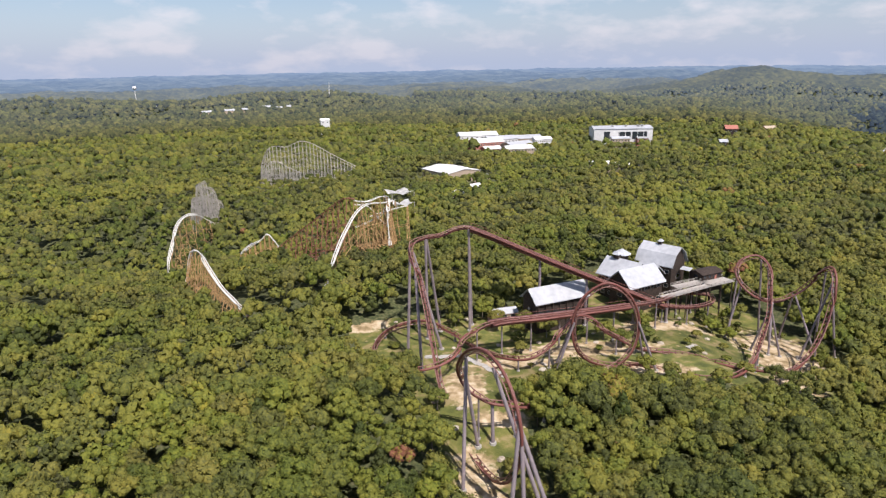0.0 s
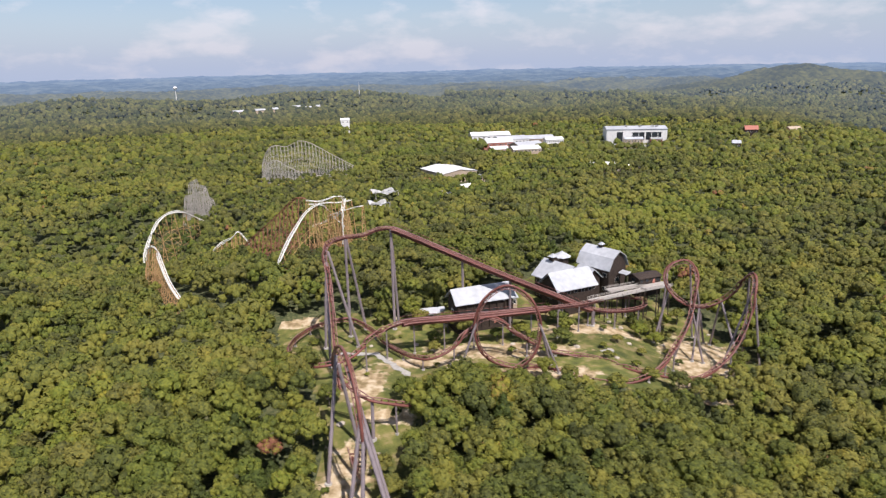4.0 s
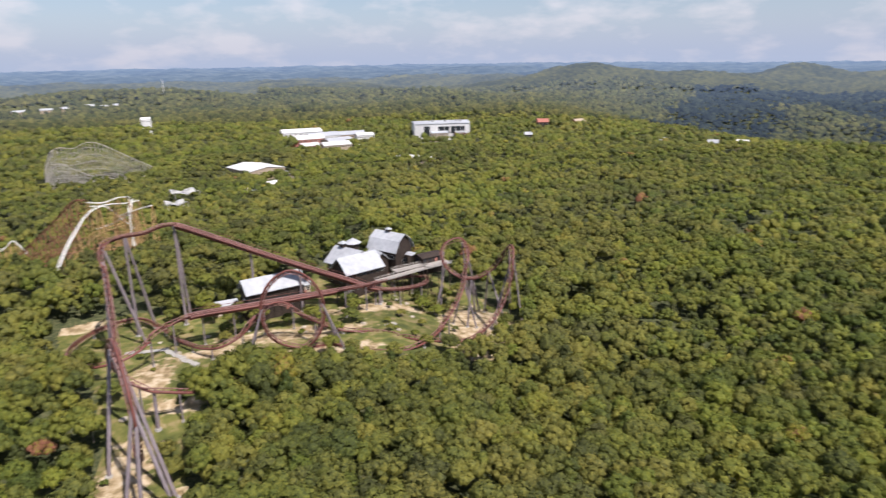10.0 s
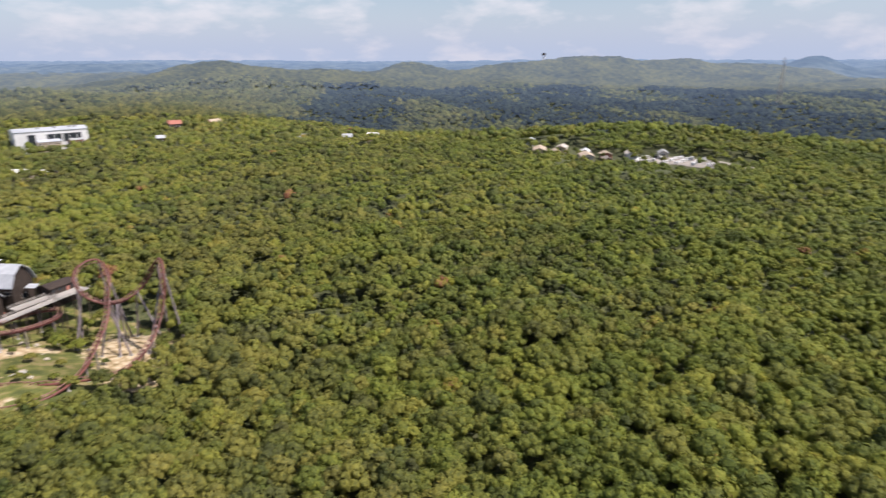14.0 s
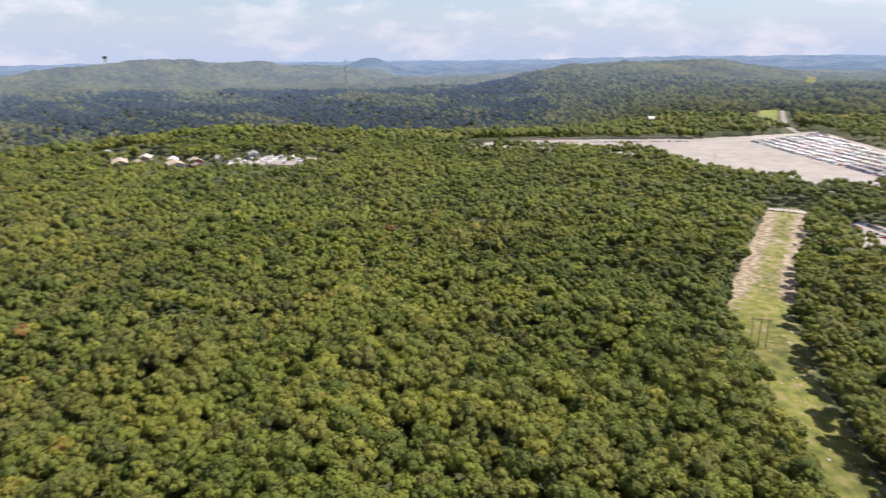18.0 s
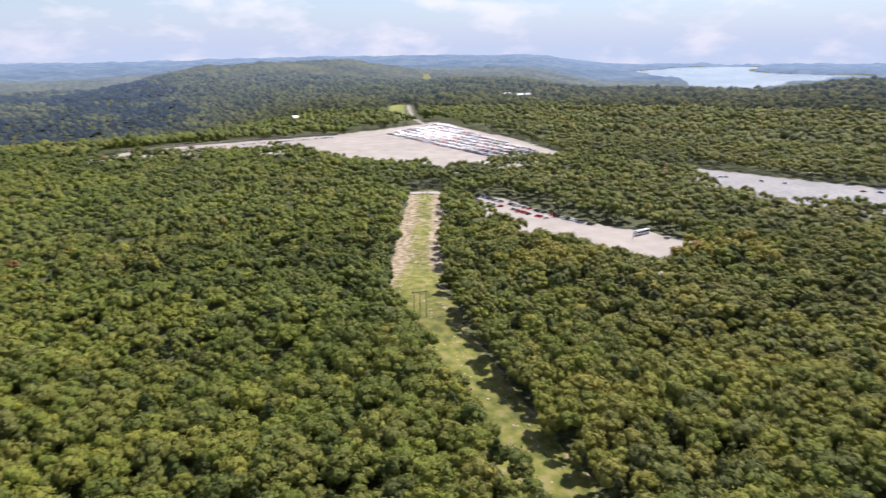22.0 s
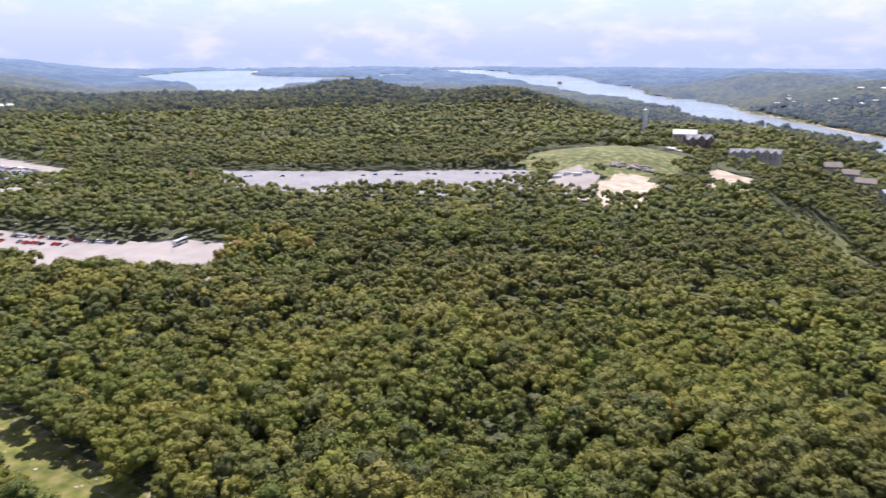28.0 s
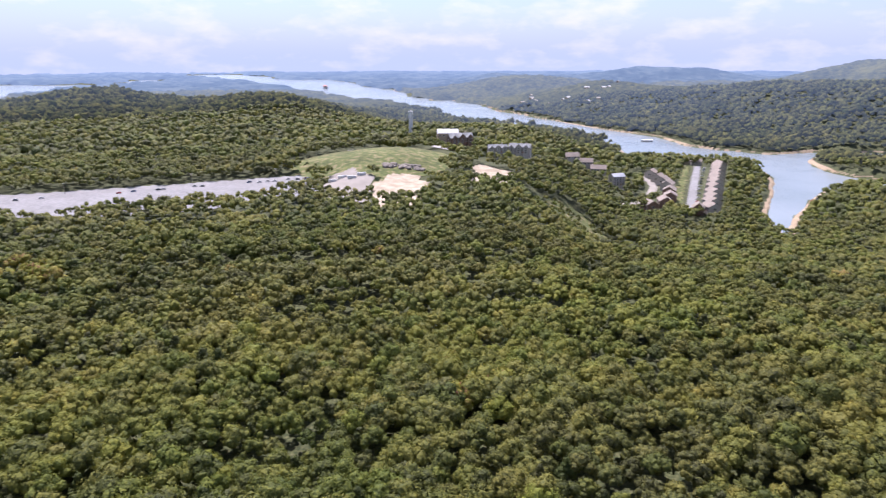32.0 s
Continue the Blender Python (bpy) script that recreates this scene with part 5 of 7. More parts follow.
timber = thing("timber_roller_coaster", -150, 430, 0, 0, "white-railed timber roller coaster on orange trestles", "roller coaster")
timber.matrix_world = Matrix()
ARCH_A = [(-214, 428, -22), (-216.8, 432, -3), (-216, 442, 9), (-220.5, 470, 16.4), (-223, 500, 16.4), (-221, 522, 11.5), (-217, 545, -1), (-212, 560, -14)]
ARCH_B = [(-184, 364, 4), (-181, 362, 17), (-177.5, 360, 26.5), (-173, 357, 27), (-165.7, 345, 22.5), (-155.3, 328, 17), (-143.9, 312, 13), (-138, 304, 9)]
pa = timber_track(timber, ARCH_A, MAT_WHITE_STEEL)
pb = timber_track(timber, ARCH_B, MAT_WHITE_STEEL)
trestle_row(timber, pa[4::9], MAT_ORANGE, 4, 0.2)
trestle_row(timber, pb[::2], MAT_ORANGE, 5, 0.22)
LIFT_W = [(-143, 418, 11), (-136.6, 412, 17), (-114.5, 392, 35.5), (-98, 374, 49.5), (-90.7, 370, 50)]
DROP_W = [(-91, 371, 49), (-84.5, 378, 47), (-77.3, 385, 48.2), (-73.5, 391, 45.5), (-76, 396, 37), (-83, 393, 32.5), (-93, 388, 30)]
DROP_W2 = [(-70, 394, 44), (-75, 388, 44), (-84, 376, 46), (-90, 365, 44), (-95.7, 357, 36), (-100, 350, 28), (-104, 343, 18), (-107, 338, 8)]
pl_ = timber_track(timber, LIFT_W, MAT_RUST)
pd = timber_track(timber, DROP_W, MAT_WHITE_STEEL)
pe = timber_track(timber, DROP_W2, MAT_WHITE_STEEL)
for extra in ([(-91.7, 380, 45), (-85.6, 385, 43.3), (-82, 386, 39.8), (-79, 388, 35), (-75, 390, 30.5), (-71, 392, 26)], [(-84, 396, 34.5), (-75, 393, 37.8), (-67, 390, 40.5), (-62, 389, 41.5)], [(-73, 391, 45.5), (-73.5, 386, 40.7), (-73.7, 384, 35), (-73.5, 382, 29), (-73, 380, 20)]):
    px_line = timber_track(timber, extra, MAT_WHITE_STEEL)
    trestle_row(timber, px_line[2::5], MAT_ORANGE, 4, 0.24)
trestle_row(timber, pl_[::3], MAT_RUST, 6, 0.24)
trestle_row(timber, pd[::3], MAT_ORANGE, 6, 0.24)
trestle_row(timber, pe[::8], MAT_ORANGE, 4, 0.26)
HUMP = [(-172, 441, 2), (-166, 440, 7), (-158, 440, 11), (-154, 440, 15), (-151, 440, 12), (-146, 439, 5)]
ph = timber_track(timber, HUMP, MAT_WHITE_STEEL)
trestle_row(timber, ph[::2], MAT_ORANGE, 4)

# ---- grey timber coaster farther off ----
grey = thing("grey_timber_coaster", -160, 712, 0, 0, "weathered grey timber coaster of dense lattice", "roller coaster")
grey.matrix_world = Matrix()
GREY_TOP = [(-210, 712, 6), (-208, 713, 23.5), (-200.3, 714, 38), (-193, 714, 41.6), (-182, 714, 40.2), (-173, 714, 44), (-166.3, 714, 45.8), (-155.4, 714, 43.5), (-132, 714, 30), (-109.5, 714, 17.5)]
pg = timber_track(grey, GREY_TOP, MAT_GREYWOOD)
trestle_row(grey, pg[::2], MAT_GREYWOOD, 10, 0.2, bars=(0.15, 0.3, 0.45, 0.6, 0.75, 0.9))
GREY_LOW = [(-206, 704, 10), (-200, 703, 24), (-190, 702, 27), (-178, 702, 20), (-160, 702, 12), (-140, 704, 9)]
pk = timber_track(grey, GREY_LOW, MAT_GREYWOOD)
trestle_row(grey, pk[::2], MAT_GREYWOOD, 6, 0.2, bars=(0.25, 0.5, 0.75))
cone = thing("lattice_turn", -228, 575, 0, 0, "weathered grey timber lattice of a banked turn", "roller coaster")
cone.matrix_world = Matrix()
turn = [(-230 + (12.5 - 0.75 * a) * math.cos(a), 575 + (12.5 - 0.75 * a) * math.sin(a), 9 + 1.75 * a) for a in np.linspace(0.3, 12.0, 30)]
pt = timber_track(cone, turn, MAT_GREYWOOD)
trestle_row(cone, pt, MAT_GREYWOOD, 5, 0.16)


# ---- buildings ----
def prism(bm, w, d, z0, rise, over, thick, m=None, gambrel=False):
    """A roof of two slopes (four when gambrel) with its ridge along x, as one solid sheet with overhangs."""
    hw, hd = w / 2 + over, d / 2 + over
    if gambrel:
        prof = [(-hd, z0 - 0.3), (-hd * 0.62, z0 + rise * 0.62), (0, z0 + rise), (hd * 0.62, z0 + rise * 0.62), (hd, z0 - 0.3)]
    else:
        prof = [(-hd, z0 - over * rise / (d / 2)), (0, z0 + rise), (hd, z0 - over * rise / (d / 2))]
    rows = []
    for x in (-hw, hw):
        rows.append([bm.verts.new((x, y, z)) for y, z in prof] + [bm.verts.new((x, y, z - thick)) for y, z in reversed(prof)])
    n = len(rows[0])
    for i in range(n):
        bm.faces.new((rows[0][i], rows[0][(i + 1) % n], rows[1][(i + 1) % n], rows[1][i]))
    k = len(prof)
    for r_ in rows:
        for i in range(k - 1):
            bm.faces.new((r_[i], r_[i + 1], r_[n - 2 - i], r_[n - 1 - i]))
    if m:
        bmesh.ops.transform(bm, matrix=m, verts=bm.verts[:])
    bmesh.ops.recalc_face_normals(bm, faces=bm.faces[:])
    return bm


def walls(bm, w, d, z0, z1, rise, gambrel=False):
    """A closed body whose end walls rise to the ridge along x."""
    hd = d / 2
    prof = [(-hd, z0), (-hd, z1)] + ([(-hd * 0.62, z1 + rise * 0.6)] if gambrel else []) + [(0, z1 + rise - 0.1)] + ([(hd * 0.62, z1 + rise * 0.6)] if gambrel else []) + [(hd, z1), (hd, z0)]
    ends = [[bm.verts.new((x, y, z)) for y, z in prof] for x in (-w / 2, w / 2)]
    n = len(prof)
    for i in range(n):
        bm.faces.new((ends[0][i], ends[0][(i + 1) % n], ends[1][(i + 1) % n], ends[1][i]))
    bm.faces.new(ends[0])
    bm.faces.new(ends[1][::-1])
    bmesh.ops.recalc_face_normals(bm, faces=bm.faces[:])
    return bm


def window(owner, x, y, z, w, h, rz, glass=None, frame=None):
    """A framed pane set a little proud of a wall."""
    m = pose(x, y, z, 0, 0, rz)
    bm = bmesh.new()
    for dx, dz, sx, sz in ((-w / 2, 0, 0.14, h + 0.14), (w / 2, 0, 0.14, h + 0.14), (0, h / 2, w, 0.14), (0, -h / 2, w, 0.14)):
        box(bm, dx, 0, dz, sx, 0.12, sz, m)
    f = part("window", bm, frame or MAT_WHITE, owner)
    bm = bmesh.new()
    box(bm, 0, 0, 0, w - 0.1, 0.06, h - 0.1, m)
    part("pane", bm, glass or MAT_GLASS, f)
    return f


def house(name, x, y, rz, w, d, h, rise, wall, roof, label, category="building", group="", z=None, nx=3, nz=1, gambrel=False, over=0.6, sink=2.5, glass=None, frame=None):
    """A gabled house with its ridge along its own x."""
    g = gz_at(x, y) if z is None else z
    t = thing(name, x, y, g, rz, label, category, group)
    part("wall", walls(bmesh.new(), w, d, -sink, h, rise, gambrel), wall, t)
    part("roof", prism(bmesh.new(), w, d, h + 0.12, rise, over, 0.35, None, gambrel), roof, t)
    ww = min(2.4, w / nx * 0.5)
    for side in (-1, 1):
        for i in range(nx):
            for k in range(nz):
                window(t, -w / 2 + (i + 0.5) * w / nx, side * (d / 2 + 0.05), (k + 0.55) * h / nz, ww, min(1.8, h / nz * 0.5), 0, glass, frame)
        window(t, side * (w / 2 + 0.05), 0, h * 0.55, min(3, d * 0.3), min(2.2, h * 0.45), 90, glass, frame)
    bm = bmesh.new()
    box(bm, w * 0.18, -d / 2 - 0.06, 1.05, 1.3, 0.12, 2.1)
    part("door", bm, MAT_BRICKRED, t)
    return t


def cupola(owner, x, y, z, s, roof):
    bm = bmesh.new()
    box(bm, x, y, z + s * 0.4, s, s, s * 0.8)
    c = part("cupola", bm, MAT_DARKWOOD, owner)
    bm = bmesh.new()
    bmesh.ops.create_cone(bm, cap_ends=True, segments=4, radius1=s * 1.05, radius2=0.15, depth=s * 0.6, matrix=pose(x, y, z + s * 1.1, 0, 0, 45))
    part("cap", bm, roof, c)


# the ride's barns
b_a = house("barn", 43.2, 304.6, 25, 20, 13, 13, 5.6, MAT_DARKWOOD, MAT_ROOF, "dark-boarded barn with a pale metal roof beside the ride", z=7.5, nx=5, nz=2, over=1.6, sink=8, frame=MAT_GREYWOOD)
b_b = house("gambrel_barn", 65, 328, -51, 18.5, 13.5, 14.0, 8.6, MAT_DARKWOOD, MAT_ROOF, "tall dark gambrel barn with a pale metal roof", z=7.5, nx=4, nz=2, gambrel=True, over=1.2, sink=8, frame=MAT_GREYWOOD)
b_c = house("barn_wing", 40.5, 314.2, -53, 17, 15, 13.5, 6.0, MAT_DARKWOOD, MAT_ROOF, "dark-boarded barn wing with a pale metal roof and cupola", z=7.5, nx=4, nz=2, over=1.4, sink=8, frame=MAT_GREYWOOD)
cupola(b_c, -4, 0, 19.3, 2.6, MAT_ROOF)
house("barn_porch", 55.5, 319, -70, 11, 7.5, 12, 3.6, MAT_DARKWOOD, MAT_ROOF, "small dark-boarded porch wing between two barns", z=7.5, nx=2, nz=2, over=1.0, sink=8, frame=MAT_GREYWOOD)
cupola(b_b, -1, 0, 22.3, 2.0, MAT_ROOF)
kiosk = thing("round_kiosk", 44.6, 329, 7.5, 0, "small timber kiosk with a pale pyramid roof", "kiosk")
bm = bmesh.new()
bmesh.ops.create_cone(bm, cap_ends=True, segments=8, radius1=3.4, radius2=3.4, depth=20, matrix=pose(0, 0, 8))
part("wall", bm, MAT_DARKWOOD, kiosk)
bm = bmesh.new()
bmesh.ops.create_cone(bm, cap_ends=True, segments=8, radius1=4.8, radius2=0.3, depth=2.6, matrix=pose(0, 0, 19.3))
part("roof", bm, MAT_ROOF, kiosk)
st = house("station_shed", 1, 289.5, 20, 27, 11, 12, 4.6, MAT_DARKWOOD, MAT_ROOF, "long dark open shed with a pale metal roof", z=8, nx=7, nz=1, over=1.2, sink=6, frame=MAT_DARKWOOD)
for i in range(8):
    bm = bmesh.new()
    box(bm, -13 + i * 3.7, -6.2, 5, 0.35, 0.35, 11)
    part("post", bm, MAT_DARKWOOD, st)
low = house("service_shed", -22, 296, 12, 12, 6, 4, 1.4, MAT_TAN, MAT_ROOF, "low tan service shed with a pale roof among trees", z=6.5, nx=3)
house("service_shed", 14, 306, 24, 9, 6, 5, 1.5, MAT_TAN, MAT_ROOF, "low tan service shed with a pale roof among trees", z=8, nx=3)

# deck and bridge in front of the barns
deck = thing("timber_deck", 70, 302, 0, 0, "grey timber deck and footbridge on posts with railings", "deck")
deck.matrix_world = Matrix()


def walkway(owner, a, b, wide, z):
    a, b = Vector((*a, z)), Vector((*b, z))
    u = (b - a).normalized()
    s = Vector((-u.y, u.x, 0))
    ang = math.degrees(math.atan2(u.y, u.x))
    m = pose(*((a + b) / 2), 0, 0, ang)
    n = int((b - a).length / 1.4)
    bm = bmesh.new()
    box(bm, 0, 0, -0.25, (b - a).length, wide, 0.3, m)
    base = part("deck_floor", bm, MAT_DECK, owner)
    for side in (-1, 1):
        for hgt in (0.55, 1.1):
            bm = bmesh.new()
            box(bm, 0, side * wide / 2, hgt, (b - a).length, 0.14, 0.14, m)
            part("rail", bm, MAT_DECK, base)
        for i in range(0, n + 1, 2):
            bm = bmesh.new()
            p = a + u * (i * (b - a).length / n) + s * side * wide / 2
            box(bm, p.x, p.y, z + 0.5, 0.16, 0.16, 1.2)
            part("baluster", bm, MAT_DECK, base)
    for i in range(0, n + 1, 5):
        for side in (-1, 1):
            p = a + u * (i * (b - a).length / max(n, 1)) + s * side * (wide / 2 - 0.4)
            g = gz_at(p.x, p.y)
            bm = bmesh.new()
            box(bm, p.x, p.y, (z - 0.4 + g - 0.5) / 2, 0.4, 0.4, z - 0.4 - g + 0.5)
            part("post", bm, MAT_DARKWOOD, owner)


walkway(deck, (51, 291), (80, 305), 4.2, 15.6)
walkway(deck, (78, 306), (93, 312), 7.5, 15.6)
walkway(deck, (62, 304), (80, 311), 5.0, 15.6)
queue = house("queue_pavilion", 83, 316, 22, 13, 8, 3.4, 1.2, MAT_DARKWOOD, MAT_DARKWOOD, "low dark queue pavilion on the timber deck", z=15.4, nx=4, sink=6, frame=MAT_DARKWOOD)
aw = thing("awning", 74.5, 318.5, 15.6, -51, "small pale sloping awning on the barn's end", "awning")
bm = bmesh.new()
box(bm, 0, 0, 4.2, 5.2, 3.6, 0.2, pose(0, 0, 0, 14, 0, 0))
part("sheet", bm, MAT_ROOF, aw)
for ax_ in (-2.3, 2.3):
    bm = bmesh.new()
    tube(bm, (ax_, -1.5, -9.5), (ax_, -1.5, 3.6), 0.12)
    part("post", bm, MAT_DARKWOOD, aw)

# park buildings behind
big = thing("exhibition_hall", 272, 985, 0, -6, "large white metal hall with dark glazed openings", "hall")
bm = bmesh.new()
part("wall", walls(bm, 86, 40, -6, 25, 3), MAT_WHITE, big)
part("roof", prism(bmesh.new(), 86, 40, 25.1, 3, 0.8, 0.5), MAT_ROOF, big)
for wx_, wz_, ww_, wh_ in ((-24, 13, 9, 16), (2, 15, 18, 11), (24, 15, 22, 11)):
    window(big, wx_, -20.1, wz_, ww_, wh_, 0)
for i in range(5):
    bm = bmesh.new()
    box(bm, -6 + i * 9, -20.25, 15, 0.5, 0.3, 11)
    part("mullion", bm, MAT_WHITE, big)
for vx_ in (-14, 6, 24, 30):
    bm = bmesh.new()
    box(bm, vx_, -8, 28.2, 3.2, 3, 2.4)
    part("roof_vent", bm, MAT_GREYROOF, big)
house("brick_annex", 262, 955, -6, 26, 12, 13, 2.5, MAT_TAN, MAT_ROOF, "tan annex before the white hall", nx=6, nz=2)
house("brick_annex", 296, 957, -6, 16, 10, 11, 2, MAT_BRICKRED, MAT_GREYROOF, "reddish annex before the white hall", nx=4, nz=2)
for bx_, by_, w_, d_, h_, r_, wm_, lab in ((60, 1030, 60, 34, 15, 4, MAT_WHITE, "broad park hall with a white roof"), (120, 1000, 66, 30, 14, 4, MAT_TAN, "broad park hall with a white roof and tan walls"), (62, 945, 44, 30, 14, 4.5, MAT_BRICKRED, "park hall with a white roof and red walls"),
                                          (104, 925, 40, 26, 12, 4, MAT_TAN, "park hall with a white roof and tan walls"), (150, 975, 26, 18, 14, 3, MAT_WHITE, "white park building with a low roof"), (88, 985, 46, 30, 15, 4, MAT_WHITE, "white park hall among other halls"), (96, 882, 38, 24, 11, 3.4, MAT_TAN, "low tan park hall with a white roof"), (62, 892, 24, 18, 10, 3, MAT_BRICKRED, "small red park hall with a white roof")):
    house("park_hall", bx_, by_, 6 + (bx_ % 5) * 5, w_, d_, h_, r_, wm_, MAT_ROOF if bx_ in (120, 104, 88) else MAT_WHITE, lab, "hall", "halls in the park", nx=8, nz=2)
house("flat_hall", -8, 722, -60, 50, 42, 9, 3.0, MAT_TAN, MAT_WHITE, "wide tan hall with a very flat white roof", "hall", nx=9)
house("shop_hut", 22, 690, -26, 14, 8, 8, 2.4, MAT_TAN, MAT_GREYROOF, "small tan shop with a grey roof", "hut", nx=3)
house("shop_hut", 8, 640, 30, 12, 7, 9, 2.4, MAT_TAN, MAT_WHITE, "small shop with a white roof among trees", "hut", nx=3)
house("shop_hut", -12, 600, 10, 13, 8, 9, 2.6, MAT_DARKWOOD, MAT_WHITE, "small dark shop with a white roof among trees", "hut", nx=3)
for i in range(4):
    house("long_shed", 166 + i * 7, 742 - i * 9, -24, 26, 5, 10, 1.0, MAT_TAN, MAT_WHITE, "long low shed with a white roof", "shed", "sheds in a row", nx=6)
house("tower_house", 450, 995, -15, 18, 14, 16, 5, MAT_DARKWOOD, MAT_BRICKRED, "dark house with a red roof above the trees", "house", nx=3, nz=2)
house("tower_house", *at(22.8, 930), -15, 10, 9, 17, 3, MAT_DARKWOOD, MAT_ROOF, "narrow dark tower with a pale roof above the trees", "house", nx=2, nz=2)
house("red_house", 538, 1040, 10, 20, 12, 14, 4, MAT_BRICKRED, MAT_TAN, "red house with a tan roof above the trees", "house", nx=3, nz=2)
house("white_cabin", 540, 786, -35, 12, 9, 9, 3.5, MAT_WHITE, MAT_ROOF, "white cabin with a pale roof among trees", "house", nx=3)
house("white_cabin", *at(37.9, 890), -35, 12, 9, 12, 3.5, MAT_WHITE, MAT_ROOF, "white cabin with a pale roof among trees", "house", nx=3)
house("white_cabin", *at(40.1, 905), -50, 14, 9, 12, 3.0, MAT_TAN, MAT_WHITE, "tan cabin with a white roof among trees", "house", nx=3)
house("white_block", -195, 1250, 12, 16, 14, 26, 3, MAT_WHITE, MAT_WHITE, "tall plain white building above the trees", "building", nx=2, nz=3)


def canopy_tent(x, y, z, s):
    t = thing("canopy_tent", x, y, z, 20, "white stretched canopy with raised peaks", "tent", "canopies in the park")
    bm = bmesh.new()
    n = 10
    grid = [[bm.verts.new(((i / n - 0.5) * s, (j / n - 0.5) * s, 2.6 * abs(math.cos(math.pi * i / n)) * abs(math.cos(math.pi * j / n)))) for j in range(n + 1)] for i in range(n + 1)]
    for i in range(n):
        for j in range(n):
            bm.faces.new((grid[i][j], grid[i + 1][j], grid[i + 1][j + 1], grid[i][j + 1]))
    bmesh.ops.solidify(bm, geom=bm.faces[:], thickness=0.15)
    part("sheet", bm, MAT_WHITE, t)
    for ax in (-0.5, 0.5):
        for ay in (-0.5, 0.5):
            bm = bmesh.new()
            tube(bm, (ax * s, ay * s, 2.5), (ax * s, ay * s, gz_at(x, y) - z - 0.5), 0.25)
            part("mast", bm, MAT_GREYWOOD, t)


canopy_tent(-66, 573, 14, 20)
canopy_tent(-64, 500, 19, 14)

def at_start(az, r):
    return -68.3 + r * math.sin(radians(az)), 21.7 + r * math.cos(radians(az))


# far roofs among the woods: heading, distance, length, depth, roof height over the eye line's foot
for az_, r_, w_, d_, h_ in ((-15.4, 1720, 40, 14, 17), (-13.6, 1730, 34, 14, 17), (-12.4, 1740, 20, 12, 17), (-10.6, 1750, 26, 16, 18), (-9.6, 1730, 22, 14, 17), (-8.8, 1745, 14, 12, 18), (-23.5, 2050, 50, 16, 24), (-21.2, 2060, 44, 16, 24), (-19, 2050, 60, 16, 23), (-17.4, 2070, 30, 14, 23),
                            (30.2, 1430, 14, 10, 16), (118.2, 1650, 30, 14, 17), (117.2, 1640, 24, 12, 17), (119, 1660, 16, 12, 17), (99, 1250, 16, 10, 16)):
    hx, hy = at_start(az_, r_) if az_ < 0 else at(az_, r_)
    house("far_shed", hx, hy, -az_ + (r_ % 7) * 6, w_ * 0.7, d_, h_ - 3, 3.5, MAT_TAN, MAT_ROOF, "pale-roofed shed far off among woods", "shed", "sheds far off", nx=1)

# village on the ridge
rs_v = random.Random(7)
for hx, hy, rz_, w_, d_, wm_, rm_, lab in (
        (668, 462, 35, 30, 15, MAT_TAN, MAT_TAN, "long tan cottage with a pale tan roof on the ridge"), (692, 446, 25, 20, 12, MAT_TAN, MAT_SIDING, "tan cottage with a pale roof on the ridge"), (655, 430, 40, 22, 9, MAT_WHITE, MAT_TAN, "low white cottage with a tan roof on the ridge"),
        (700, 500, 30, 16, 9, MAT_WHITE, MAT_ROOF, "small white cottage on the ridge"), (688, 516, 30, 16, 9, MAT_GREYWOOD, MAT_SIDING, "small grey cottage on the ridge"), (650, 384, 40, 26, 14, MAT_SIDING, MAT_TAN, "broad cottage with a pale tan roof on the ridge"),
        (672, 372, 40, 18, 11, MAT_BRICKRED, MAT_TAN, "red-walled cottage with a tan roof on the ridge"), (640, 352, 42, 15, 9, MAT_BROWNWALL, MAT_BROWNROOF, "brown cottage with a brown roof on the ridge"), (694, 352, 35, 24, 12, MAT_WHITE, MAT_SIDING, "white cottage with a pale roof on the ridge"),
        (676, 402, 30, 18, 10, MAT_TAN, MAT_WHITE, "tan cottage with a white roof on the ridge"), (712, 322, 30, 16, 10, MAT_GREYWOOD, MAT_GREYROOF, "grey cottage on the ridge")):
    house("cottage", hx, hy, rz_, w_, d_, 4.4, 2.6, wm_, rm_, lab, "cottage", "cottages on the ridge", nx=4, z=gz_at(hx, hy) + 2.0, sink=5, over=1.0)


def camper_master():
    t = thing("camper", 0, 0, -520, 0, "white travel trailer parked on gravel", "camper", "campers in the village")
    bm = bmesh.new()
    box(bm, 0, 0, 1.9, 8.5, 2.5, 2.7)
    bmesh.ops.bevel(bm, geom=bm.edges[:], offset=0.3, segments=2, affect='EDGES')
    part("body", bm, MAT_WHITE, t)
    for sx in (-2.2, 0.5, 2.6):
        bm = bmesh.new()
        box(bm, sx, -1.27, 2.2, 1.1, 0.05, 0.8)
        part("window", bm, MAT_GLASS, t)
    for sy in (-1.1, 1.1):
        bm = bmesh.new()
        tube(bm, (0.4, sy - 0.15, 0.45), (0.4, sy + 0.15, 0.45), 0.45)
        part("wheel", bm, MAT_RUBBER, t)
    return t


cm = camper_master()
for i in range(22):
    hx, hy = (674, 688, 701, 712)[i % 4] + rs_v.uniform(-3, 3), 336 - (i // 4) * 16 + rs_v.uniform(-4, 4)
    copy_thing(cm, pose(hx, hy, gz_at(hx, hy) + 0.3, 0, 0, rs_v.uniform(-40, 40)))
for i in range(4):
    hx, hy = at(162.4 + i * 0.85, 628 + (i % 2) * 6)
    copy_thing(cm, pose(hx, hy, gz_at(hx, hy) + 0.4, 0, 0, 20 + rs_v.uniform(-8, 8)))


